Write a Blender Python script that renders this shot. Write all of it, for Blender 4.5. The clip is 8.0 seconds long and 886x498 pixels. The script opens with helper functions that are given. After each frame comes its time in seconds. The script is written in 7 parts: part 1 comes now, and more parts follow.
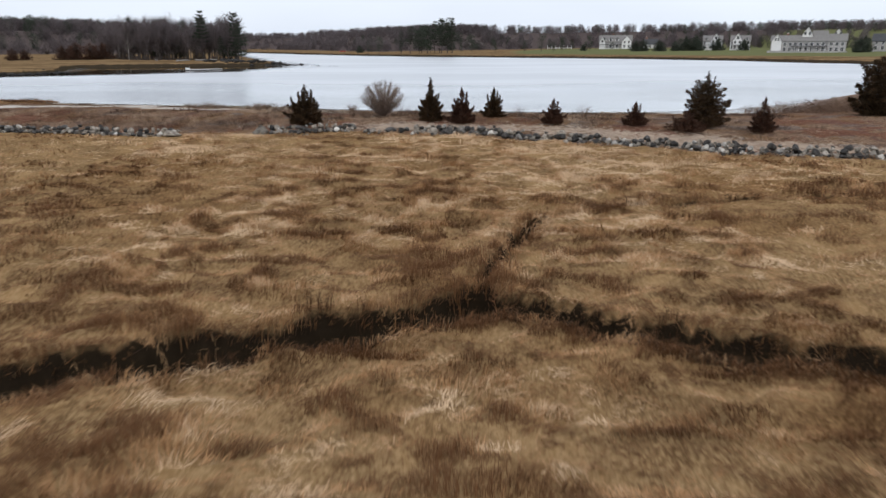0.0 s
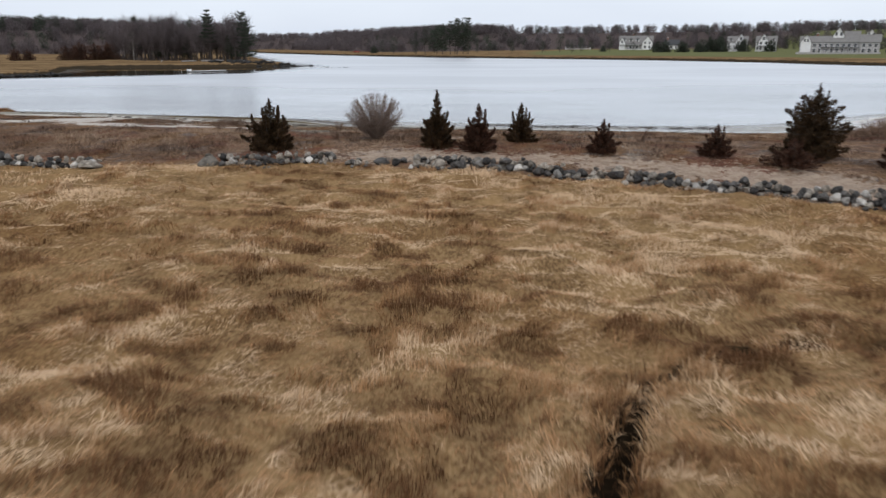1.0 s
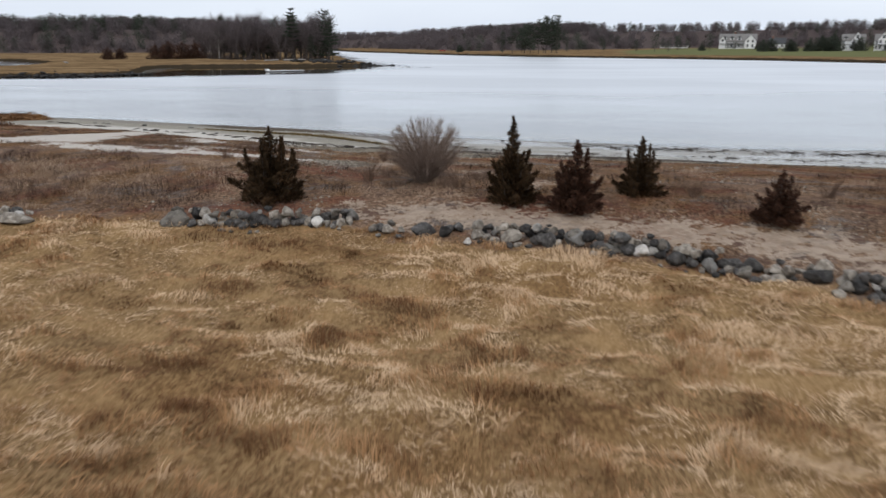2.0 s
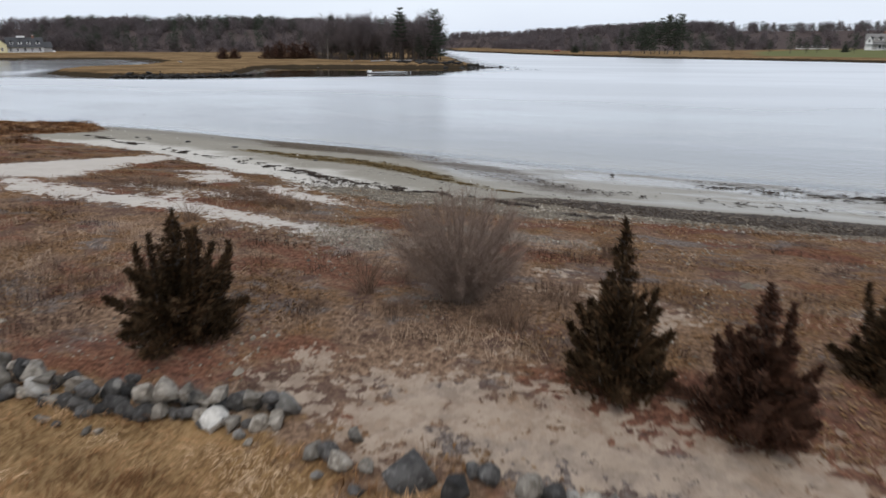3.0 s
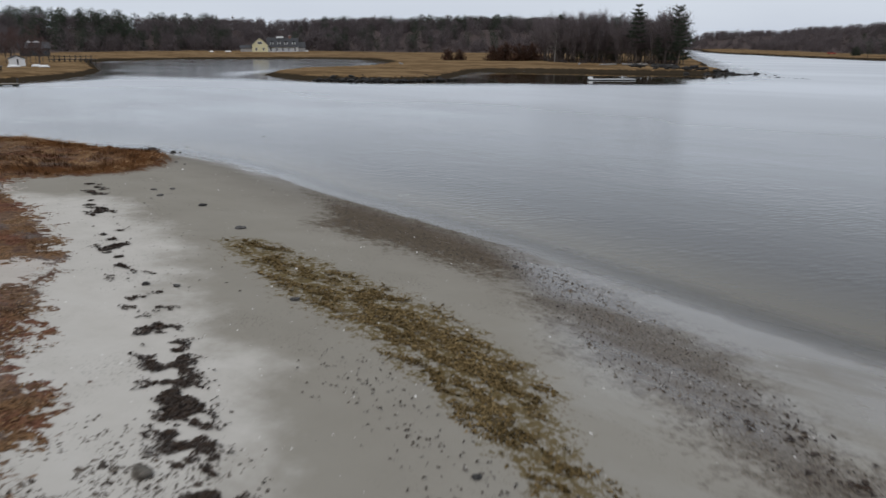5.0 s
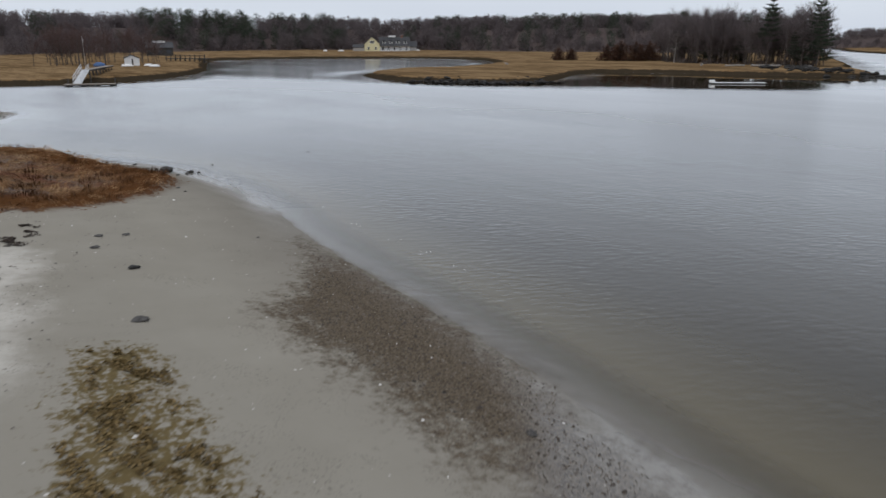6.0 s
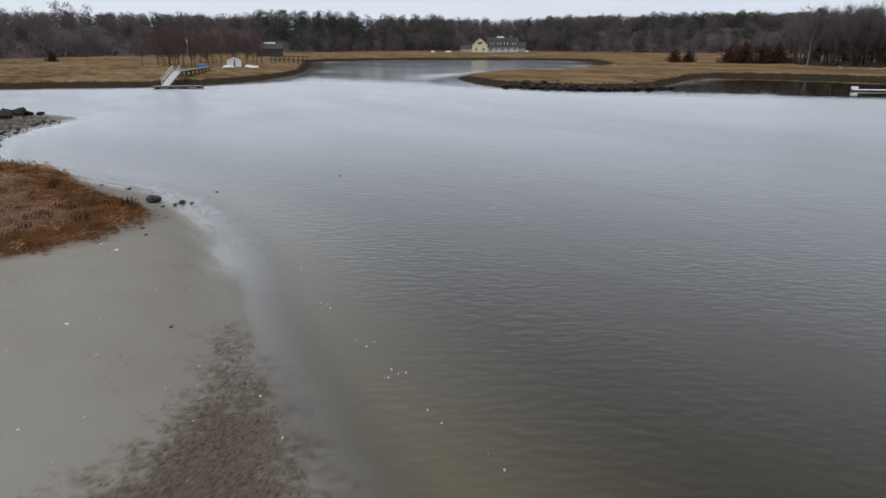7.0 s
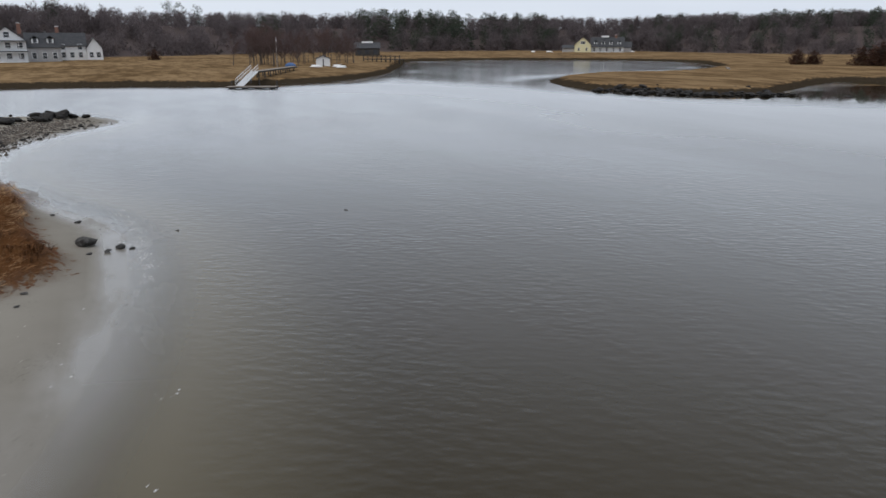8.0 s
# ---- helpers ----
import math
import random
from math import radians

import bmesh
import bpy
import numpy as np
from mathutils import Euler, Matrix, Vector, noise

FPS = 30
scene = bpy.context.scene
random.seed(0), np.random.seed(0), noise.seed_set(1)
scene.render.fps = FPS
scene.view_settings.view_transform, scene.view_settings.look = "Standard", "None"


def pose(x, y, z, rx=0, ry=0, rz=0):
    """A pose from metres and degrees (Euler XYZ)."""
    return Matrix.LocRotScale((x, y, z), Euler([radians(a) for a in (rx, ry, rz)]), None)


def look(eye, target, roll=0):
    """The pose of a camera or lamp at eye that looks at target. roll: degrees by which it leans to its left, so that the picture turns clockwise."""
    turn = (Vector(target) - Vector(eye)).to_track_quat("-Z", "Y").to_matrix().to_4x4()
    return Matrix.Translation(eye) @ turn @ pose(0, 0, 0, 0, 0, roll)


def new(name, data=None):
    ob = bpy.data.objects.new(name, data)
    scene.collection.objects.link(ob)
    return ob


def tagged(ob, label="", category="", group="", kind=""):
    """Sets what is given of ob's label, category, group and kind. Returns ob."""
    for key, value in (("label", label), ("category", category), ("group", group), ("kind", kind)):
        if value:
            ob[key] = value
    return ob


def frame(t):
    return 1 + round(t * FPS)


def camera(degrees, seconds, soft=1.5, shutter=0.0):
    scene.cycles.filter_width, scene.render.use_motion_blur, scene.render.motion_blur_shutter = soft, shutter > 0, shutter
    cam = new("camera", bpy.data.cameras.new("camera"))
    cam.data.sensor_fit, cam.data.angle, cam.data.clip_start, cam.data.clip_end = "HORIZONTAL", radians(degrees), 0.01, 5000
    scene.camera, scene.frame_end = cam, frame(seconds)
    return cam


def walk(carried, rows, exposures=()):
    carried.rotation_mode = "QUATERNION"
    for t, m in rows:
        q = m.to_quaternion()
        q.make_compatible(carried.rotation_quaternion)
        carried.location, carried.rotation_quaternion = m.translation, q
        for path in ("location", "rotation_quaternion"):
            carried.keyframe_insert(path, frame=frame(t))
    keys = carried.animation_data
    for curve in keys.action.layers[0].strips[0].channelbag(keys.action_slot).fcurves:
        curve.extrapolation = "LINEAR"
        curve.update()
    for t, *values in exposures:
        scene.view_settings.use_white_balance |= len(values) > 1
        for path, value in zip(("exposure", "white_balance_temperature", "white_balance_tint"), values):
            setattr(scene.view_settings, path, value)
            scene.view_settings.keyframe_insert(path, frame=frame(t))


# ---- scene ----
cam = camera(64.0, 8.0, 1.5, 0.25)
PATH = [
    (0, (1.36, -3.247, 4.918), (1.255, -1.329, 4.363), -0.2),
    (0.5, (1.206, 2.163, 4.929), (1.098, 4.082, 4.375), -0.0),
    (1, (0.999, 7.485, 4.942), (0.853, 9.401, 4.388), -0.1),
    (1.2, (0.898, 9.618, 4.93), (0.723, 11.532, 4.376), 0.0),
    (2.3, (0.073, 21.423, 5.143), (-0.383, 23.289, 4.585), -0.1),
    (2.5, (-0.132, 23.583, 5.185), (-0.641, 25.435, 4.627), -0.0),
    (2.9, (-0.599, 27.839, 5.316), (-1.228, 29.653, 4.757), -0.0),
    (3, (-0.746, 28.912, 5.327), (-1.406, 30.715, 4.769), 0.0),
    (3.5, (-1.62, 34.315, 5.42), (-2.436, 36.053, 4.861), 0.0),
    (4, (-2.801, 39.62, 5.545), (-3.757, 41.286, 4.987), 0.2),
    (4.5, (-4.175, 44.836, 5.653), (-5.261, 46.42, 5.095), 0.1),
    (5, (-5.818, 49.826, 5.742), (-7.027, 51.317, 5.183), 0.1),
    (6.5, (-12.649, 63.469, 5.871), (-14.175, 64.633, 5.309), -0.1),
    (7, (-15.589, 67.641, 5.867), (-17.2, 68.685, 5.307), -0.1),
    (7.5, (-18.779, 71.595, 5.867), (-20.464, 72.516, 5.307), 0.0),
    (8, (-22.101, 75.292, 5.843), (-23.844, 76.096, 5.282), -0.0),
]
EXPOSURES = [(0.0, 0.31), (1.0, 0.2), (2.5, 0.24), (3.5, 0.27), (4.3, 0.05), (5.2, -0.14), (6.5, 0.02), (8.0, 0.07)]
walk(cam, [(t, look(eye, target, roll)) for t, eye, target, roll in PATH], EXPOSURES)

# world: overcast winter sky, one wide pale sun high in the south
world = bpy.data.worlds.new("overcast_sky")
scene.world = world
world.use_nodes = True
wn, wl = world.node_tree.nodes, world.node_tree.links
wn.clear()
w_out = wn.new("ShaderNodeOutputWorld")
w_bg = wn.new("ShaderNodeBackground")
w_sky = wn.new("ShaderNodeTexSky")
w_sky.sky_type = "NISHITA"
w_sky.sun_disc = False
w_sky.sun_elevation = radians(32)
w_sky.sun_rotation = radians(200)
w_sky.air_density, w_sky.dust_density = 1.0, 3.0
w_mix = wn.new("ShaderNodeMix")
w_mix.data_type = "RGBA"
w_mix.inputs[0].default_value = 0.86
w_place = wn.new("ShaderNodeTexCoord")
w_map = wn.new("ShaderNodeMapping")
w_map.inputs["Scale"].default_value = (1, 1, 5)
w_cloud = wn.new("ShaderNodeTexNoise")
w_cloud.inputs["Scale"].default_value, w_cloud.inputs["Detail"].default_value = 2.2, 5
w_tone = wn.new("ShaderNodeMix")
w_tone.data_type = "RGBA"
w_tone.inputs[6].default_value = (6.75, 7.4, 8.7, 1)
w_tone.inputs[7].default_value = (9.0, 9.75, 10.75, 1)
wl.new(w_place.outputs["Generated"], w_map.inputs[0])
wl.new(w_map.outputs[0], w_cloud.inputs["Vector"])
wl.new(w_cloud.outputs["Fac"], w_tone.inputs[0])
wl.new(w_tone.outputs[2], w_mix.inputs[7])
wl.new(w_sky.outputs[0], w_mix.inputs[6])
wl.new(w_mix.outputs[2], w_bg.inputs[0])
w_bg.inputs[1].default_value = 0.095
wl.new(w_bg.outputs[0], w_out.inputs[0])
sun_data = bpy.data.lights.new("sun", "SUN")
sun_data.energy, sun_data.angle, sun_data.color = 0.95, radians(25), (1.0, 0.92, 0.82)
sun = new("sun", sun_data)
sun.matrix_world = look((0, 0, 60), (-12, 34, 0))

WATER = -1.325


# ---- numbers: noise, outlines, heights ----
def hashed(ix, iy, seed):
    h = (ix.astype(np.int64) * 374761393 + iy.astype(np.int64) * 668265263 + seed * 974634777) & 0x7FFFFFFF
    h = ((h ^ (h >> 13)) * 1274126177) & 0x7FFFFFFF
    return ((h ^ (h >> 16)) & 0xFFFF) / 65535.0


def value_noise(x, y, seed=0):
    ix, iy = np.floor(x), np.floor(y)
    fx, fy = x - ix, y - iy
    fx, fy = fx * fx * (3 - 2 * fx), fy * fy * (3 - 2 * fy)
    a, b = hashed(ix, iy, seed), hashed(ix + 1, iy, seed)
    c, d = hashed(ix, iy + 1, seed), hashed(ix + 1, iy + 1, seed)
    return (a + (b - a) * fx) * (1 - fy) + (c + (d - c) * fx) * fy


def fbm(x, y, size, octaves=3, seed=0):
    total, amp, weight = 0.0, 1.0, 0.0
    for k in range(octaves):
        total = total + amp * value_noise(x / size * 2 ** k, y / size * 2 ** k, seed + 17 * k)
        weight += amp
        amp *= 0.5
    return total / weight


def step(a, b, x):
    t = np.clip((x - a) / (b - a), 0, 1)
    return t * t * (3 - 2 * t)


def line_distance(x, y, line):
    best = np.full(x.shape, 1e9)
    for (ax, ay), (bx, by) in zip(line[:-1], line[1:]):
        dx, dy = bx - ax, by - ay
        t = np.clip(((x - ax) * dx + (y - ay) * dy) / (dx * dx + dy * dy), 0, 1)
        best = np.minimum(best, (x - ax - t * dx) ** 2 + (y - ay - t * dy) ** 2)
    return np.sqrt(best)


def area_distance(x, y, area):
    """Metres to the outline of an area, above zero inside."""
    inside = np.zeros(x.shape, bool)
    ring = list(area) + [area[0]]
    for (ax, ay), (bx, by) in zip(ring[:-1], ring[1:]):
        if ay != by:
            cross = ((ay > y) != (by > y)) & (x < (bx - ax) * (y - ay) / (by - ay) + ax)
            inside ^= cross
    d = line_distance(x, y, ring)
    return np.where(inside, d, -d)


def rounded(line, times=2):
    """Cuts the corners of an open line."""
    for _ in range(times):
        out = [line[0]]
        for (ax, ay), (bx, by) in zip(line[:-1], line[1:]):
            out += [(ax * 0.75 + bx * 0.25, ay * 0.75 + by * 0.25), (ax * 0.25 + bx * 0.75, ay * 0.25 + by * 0.75)]
        line = out + [line[-1]]
    return line


NEAR_SHORE = [(3000, 100), (160, 108), (100, 100), (60, 92), (41, 80), (32.6, 74.3), (25, 67.5), (13, 65.0), (5, 66.3), (-1, 66.6),
              (-8, 67.5), (-15, 69.3), (-20, 70.5), (-25, 71.4), (-30, 72.2), (-34, 73.0), (-38, 74.2), (-44, 75.2), (-50, 75.3),
              (-53, 74.8), (-57.5, 72.7), (-61, 71.0), (-68, 68.5), (-75, 68.3), (-81, 69), (-85, 70.8), (-90, 74), (-95, 76.3),
              (-101, 74.5), (-105, 70), (-104, 62), (-108, 40), (-120, 0), (-130, -60), (-3000, -400)]
NEAR_LAND = rounded(NEAR_SHORE) + [(-3000, -3000), (3000, -3000)]
WEST_SHORE = [(-3000, -200), (-170, -20), (-160, 30), (-157, 59), (-158, 68), (-156, 80), (-148, 95), (-152, 104), (-156, 115),
              (-172, 128), (-191, 139), (-240, 160), (-285, 180), (-293, 195), (-292, 215), (-284, 244), (-262, 262), (-246, 271),
              (-225, 270), (-205, 258), (-178, 235), (-158, 205), (-152, 190), (-157, 176), (-147, 160), (-137, 150), (-122, 145),
              (-109, 146), (-100, 150), (-96, 160), (-104, 175), (-117, 200), (-112, 208), (-95, 214), (-83, 216), (-72, 220),
              (-60, 224), (-66, 238), (-80, 262), (-90, 290), (-115, 350), (-150, 430), (-205, 570), (-260, 700), (-600, 1500), (-3000, 3000)]
WEST_LAND = rounded(WEST_SHORE, 1)
EAST_SHORE = [(3000, 125), (300, 140), (170, 155), (140, 180), (123, 224), (118, 238), (97, 282), (62, 320), (14, 354), (-14, 374),
              (-65, 420), (-108, 475), (-187, 588), (-225, 670), (-560, 1500), (-2900, 3000)]
EAST_LAND = rounded(EAST_SHORE, 1) + [(3000, 3000)]

UPLAND_EDGE = [(-108, 58), (-75, 63), (-64.7, 68.3), (-61.6, 70.5), (-56.3, 71.2), (-50.8, 72.0), (-48, 73.0), (-46.3, 72.7), (-43.5, 70.6), (-42.2, 68.6),
               (-40.6, 65.0), (-41, 62.0), (-38, 61.0), (-32.2, 59.9), (-27, 58.2), (-24.7, 56.8), (-21.5, 55.3), (-18.9, 53.7),
               (-18.0, 54.3), (-15.8, 52.6), (-14.5, 51.6), (-12.2, 51.0), (-10.3, 50.4), (-5, 50.8), (0, 51.7), (10, 52.5), (22, 54.5),
               (27, 61), (35, 71), (48, 75), (100, 88), (3000, 90)]
UPLAND = UPLAND_EDGE + [(3000, -3000), (-3000, -3000), (-3000, 58)]
MARSH_TIP = [(-75, 62), (-64.7, 68.3), (-61.6, 70.5), (-59, 71.2), (-56.3, 71.2), (-50.8, 72.0), (-48, 73.0), (-46.3, 72.7), (-43.5, 70.6), (-42.2, 68.6), (-41.4, 67.2), (-40.8, 65.3), (-46, 61), (-60, 56)]
DITCH_MAIN = rounded([(-60, -4), (-25, 3.2), (-14, 4.6), (-9, 5.6), (-6, 6.2), (-4.3, 7.1), (-3, 7.6), (-1.7, 8.3), (-0.2, 8.8), (1.1, 9.7), (1.5, 11.6),
                      (2.1, 13.9), (3.1, 16.9), (4.2, 18.4), (6.7, 19.2), (11.3, 19.7), (15, 21), (22, 23), (40, 25)], 1)
DITCH_SIDE = rounded([(1.1, 9.7), (2.5, 9.5), (3.9, 8.5), (5.4, 7.9), (7.8, 7.3), (14, 6), (25, 4), (60, -2)], 1)
SAND_PATH = rounded([(-23.5, 46.6), (-21, 46.2), (-18.1, 46.0), (-15.4, 45.9), (-13.2, 45.4), (-11.5, 45.0), (-10.0, 44.8)], 1)
TRAIL = [(-10.0, 44.8), (-7, 44.5), (-4.4, 43.6), (-2.7, 42.5), (-1, 41)]
SAND_SIDE = [(-24.9, 56.8), (-24.6, 55.6), (-24.4, 53.6), (-23.8, 51.0), (-23.2, 48.2), (-25.5, 46.6), (-34, 45.5), (-48, 45.0), (-48, 46.4), (-36, 47.6), (-29.0, 49.0), (-27.6, 50.8), (-27.4, 53.0), (-27.2, 55.2), (-26.4, 57.6)]
SAND_NECK = [(-39.9, 61.0), (-40.2, 63.6), (-39.0, 65.4), (-35.5, 64.0), (-35.3, 62.0), (-37.1, 60.8)]
TRACK = [(-5.6, 37.0), (-2, 37.1), (2, 36.6), (6, 35.8), (10, 34.2), (15, 31.9), (20, 30.5), (30, 27)]
SAND_PATCH = [(-16.2, 50.3), (-15.4, 51.2), (-13.3, 50.5), (-12.3, 50.2), (-11.4, 48.9), (-12.6, 48.8), (-13.8, 49.2), (-15.0, 49.7)]
SAND_PATCH_2 = [(-21.2, 53.0), (-20.3, 54.1), (-18.8, 52.9), (-17.1, 51.5), (-17.7, 50.9), (-17.9, 50.0), (-19.0, 50.8), (-20.2, 51.5), (-19.6, 52.1)]
SAND_LINKS = [[(-19.6, 48.2), (-18.4, 48.5), (-17.2, 47.9), (-16.5, 46.6)], [(-16.1, 48.2), (-15.2, 48.3), (-14.5, 48.1)]]
GRAVEL = [(-15.0, 52.0), (-12.4, 50.9), (-10.3, 50.1), (-5, 50.3), (0, 51.2), (10, 52.2), (24, 54.4), (28, 58), (10, 57.6), (0, 57.2), (-4, 56.6),
          (-4.9, 56.5), (-5.8, 56.0), (-7.4, 54.6), (-8.5, 53.9), (-9.2, 54.0), (-11, 54.0), (-12.6, 53.7), (-14, 52.9)]
SHINGLE_STRIP = [(-8.6, 47.1), (-8.1, 47.5), (-6.8, 47.5), (-5.7, 47.4), (-4.6, 47.3), (-2.5, 47.0), (-2.6, 46.5), (-5.0, 46.5), (-6.9, 46.4), (-7.9, 46.6)]
STONY_SOIL = [(-10.6, 45.4), (-9.6, 46.1), (-8.5, 45.6), (-7.6, 44.9), (-7.2, 43.7), (-8.2, 43.0), (-9.6, 43.5), (-10.2, 44.3)]
GRAVEL_DARK = [(-7.6, 54.5), (-5.8, 56.0), (-4.9, 56.6), (0, 57.3), (10, 57.7), (28, 58.4), (26, 55.4), (10, 53.0), (0, 52.4), (-3.1, 52.7), (-4.8, 53.5), (-6.2, 53.8)]
WEED_BED = [(-25.9, 62.6), (-25.1, 63.8), (-20.2, 63.3), (-16.9, 62.9), (-14.1, 62.0), (-12.5, 61.4), (-10.6, 59.3), (-9.0, 58.2), (-7.9, 57.7),
            (-8.7, 57.2), (-10.2, 57.5), (-12.0, 58.6), (-14.0, 59.3), (-16.6, 60.0), (-19.8, 60.6), (-23.4, 61.8)]
PEBBLE_BED = [(-33, 72.3), (-29, 72.0), (-24.5, 71.4), (-20, 70.4), (-15, 68.7), (-10.5, 66.0), (-7.4, 63.0), (-4.6, 60.8), (-5.5, 60.0), (-8.0, 60.8), (-10.5, 62.6), (-12.4, 63.0), (-14.4, 64.8),
              (-16.8, 66.7), (-20, 67), (-24.4, 67.2), (-26.4, 67.5), (-28, 69.4), (-30, 71)]
WEST_WOOD_EDGE = [(-300, -80), (-300, 0), (-305, 40), (-318, 80), (-345, 110), (-372, 140), (-392, 185), (-402, 240), (-398, 300), (-376, 342), (-330, 354), (-300, 354), (-262, 364), (-215, 387),
                  (-185, 415), (-195, 470), (-230, 560), (-275, 660)]
WEST_WOOD = WEST_WOOD_EDGE + [(-500, 1200), (-3000, 1200), (-3000, -80)]
EAST_WOOD_EDGE = [(-330, 830), (-230, 790), (-150, 640), (-105, 560), (-70, 505), (-30, 520), (20, 545), (60, 585), (130, 580), (200, 530), (260, 460), (300, 380), (340, 300)]
EAST_WOOD = EAST_WOOD_EDGE + [(3000, 300), (3000, 3000), (-600, 3000)]
LAWN = [(300, 330), (180, 310), (150, 280), (125, 305), (85, 335), (20, 385), (20, 470), (60, 560), (300, 560)]

LEE_WATER = [(-104, 150), (-97, 143), (-84, 152), (-72, 162), (-58, 172), (-50, 186), (-52, 205), (-58, 222), (-84, 222), (-118, 205), (-104, 175)]
BASIN = [(-168, 118), (-128, 138), (-146, 158), (-156, 178), (-152, 192), (-180, 236), (-226, 272), (-292, 250), (-296, 190), (-240, 156), (-196, 136)]

BEACH_D = [-60, -30, -10, -3, 0, 3, 6, 9, 14, 18, 23, 26.5, 29.5, 31, 33, 60]
BEACH_Z = [-4.5, -3.8, -2.7, -1.75, WATER, -1.12, -0.8, -0.48, -0.15, 0.2, 0.65, 0.74, 0.38, 0.12, 0.0, 0.0]
BANK_D = [-60, -30, -5, 0, 0.9, 1.6, 9, 40, 120, 300, 900, 3000]
BANK_Z = [-4.5, -3.5, -1.9, WATER, -1.02, -0.45, -0.30, -0.15, 0.7, 2.0, 4, 12]


def ditch_depth(x, y):
    half = 0.64 - 0.44 * step(9.4, 11.2, y) - 0.10 * step(13, 20, y)
    a = line_distance(x, y, DITCH_MAIN)
    b = line_distance(x, y, DITCH_SIDE)
    wobble = 0.34 * (fbm(x, y, 0.7, 3, 5) - 0.5)
    return np.maximum(half - a, 0.50 - b) + wobble


def height(x, y, fine=True):
    """The ground's height at places x, y."""
    x, y = np.asarray(x, float), np.asarray(y, float)
    d = area_distance(x, y, NEAR_LAND)
    flat = step(-18, -6, x) * (1 - step(24, 34, x))
    slow = np.where(d > 0, d - flat * np.minimum(np.maximum(d, 0), 6.5) * 0.72 * (1 - step(6.5, 16, d) * 0.8), d)
    near = np.interp(slow, BEACH_D, BEACH_Z)
    near = near + 1.1 * np.exp(-((x - 39) / 8) ** 2 - ((y - 64) / 6) ** 2)
    tip = area_distance(x, y, MARSH_TIP)
    near = np.maximum(near, np.where(tip > -1.0, -1.25 + 0.5 * step(-0.35, 0.1, tip), -9))
    if fine:
        meadow = 1 - step(33.5, 36.5, y)
        mound = 0.16 * (1 - np.abs(2 * fbm(x, y * 1.3, 1.25, 2, 3) - 1) * 2.2) + 0.25 * (fbm(x, y, 6, 2, 9) - 0.5)
        near = near + meadow * mound
        dune = step(36, 38, y) * step(10, 15, d)
        near = near + dune * (0.22 * (fbm(x, y, 2.6, 3, 21) - 0.5)) + 0.05 * (fbm(x, y, 1.8, 2, 29) - 0.5) * step(1, 4, d)
        near = near - 0.85 * step(-0.06, 0.26, ditch_depth(x, y)) * meadow
    far_d = np.maximum(area_distance(x, y, WEST_LAND), area_distance(x, y, EAST_LAND))
    rough = 0.5 * (fbm(x, y, 7, 2, 41) - 0.5) if fine else 0
    far = np.interp(far_d + 2.5 * (fbm(x, y, 9, 2, 33) - 0.5) * (np.abs(far_d) < 25), BANK_D, BANK_Z) + rough * step(0, 3, far_d) * 0.4
    wood = np.maximum(area_distance(x, y, WEST_WOOD), area_distance(x, y, EAST_WOOD))
    return np.maximum(near, far + 12.5 * step(4, 46, wood))


def ground_at(x, y):
    return float(height(np.array([x]), np.array([y]))[0])


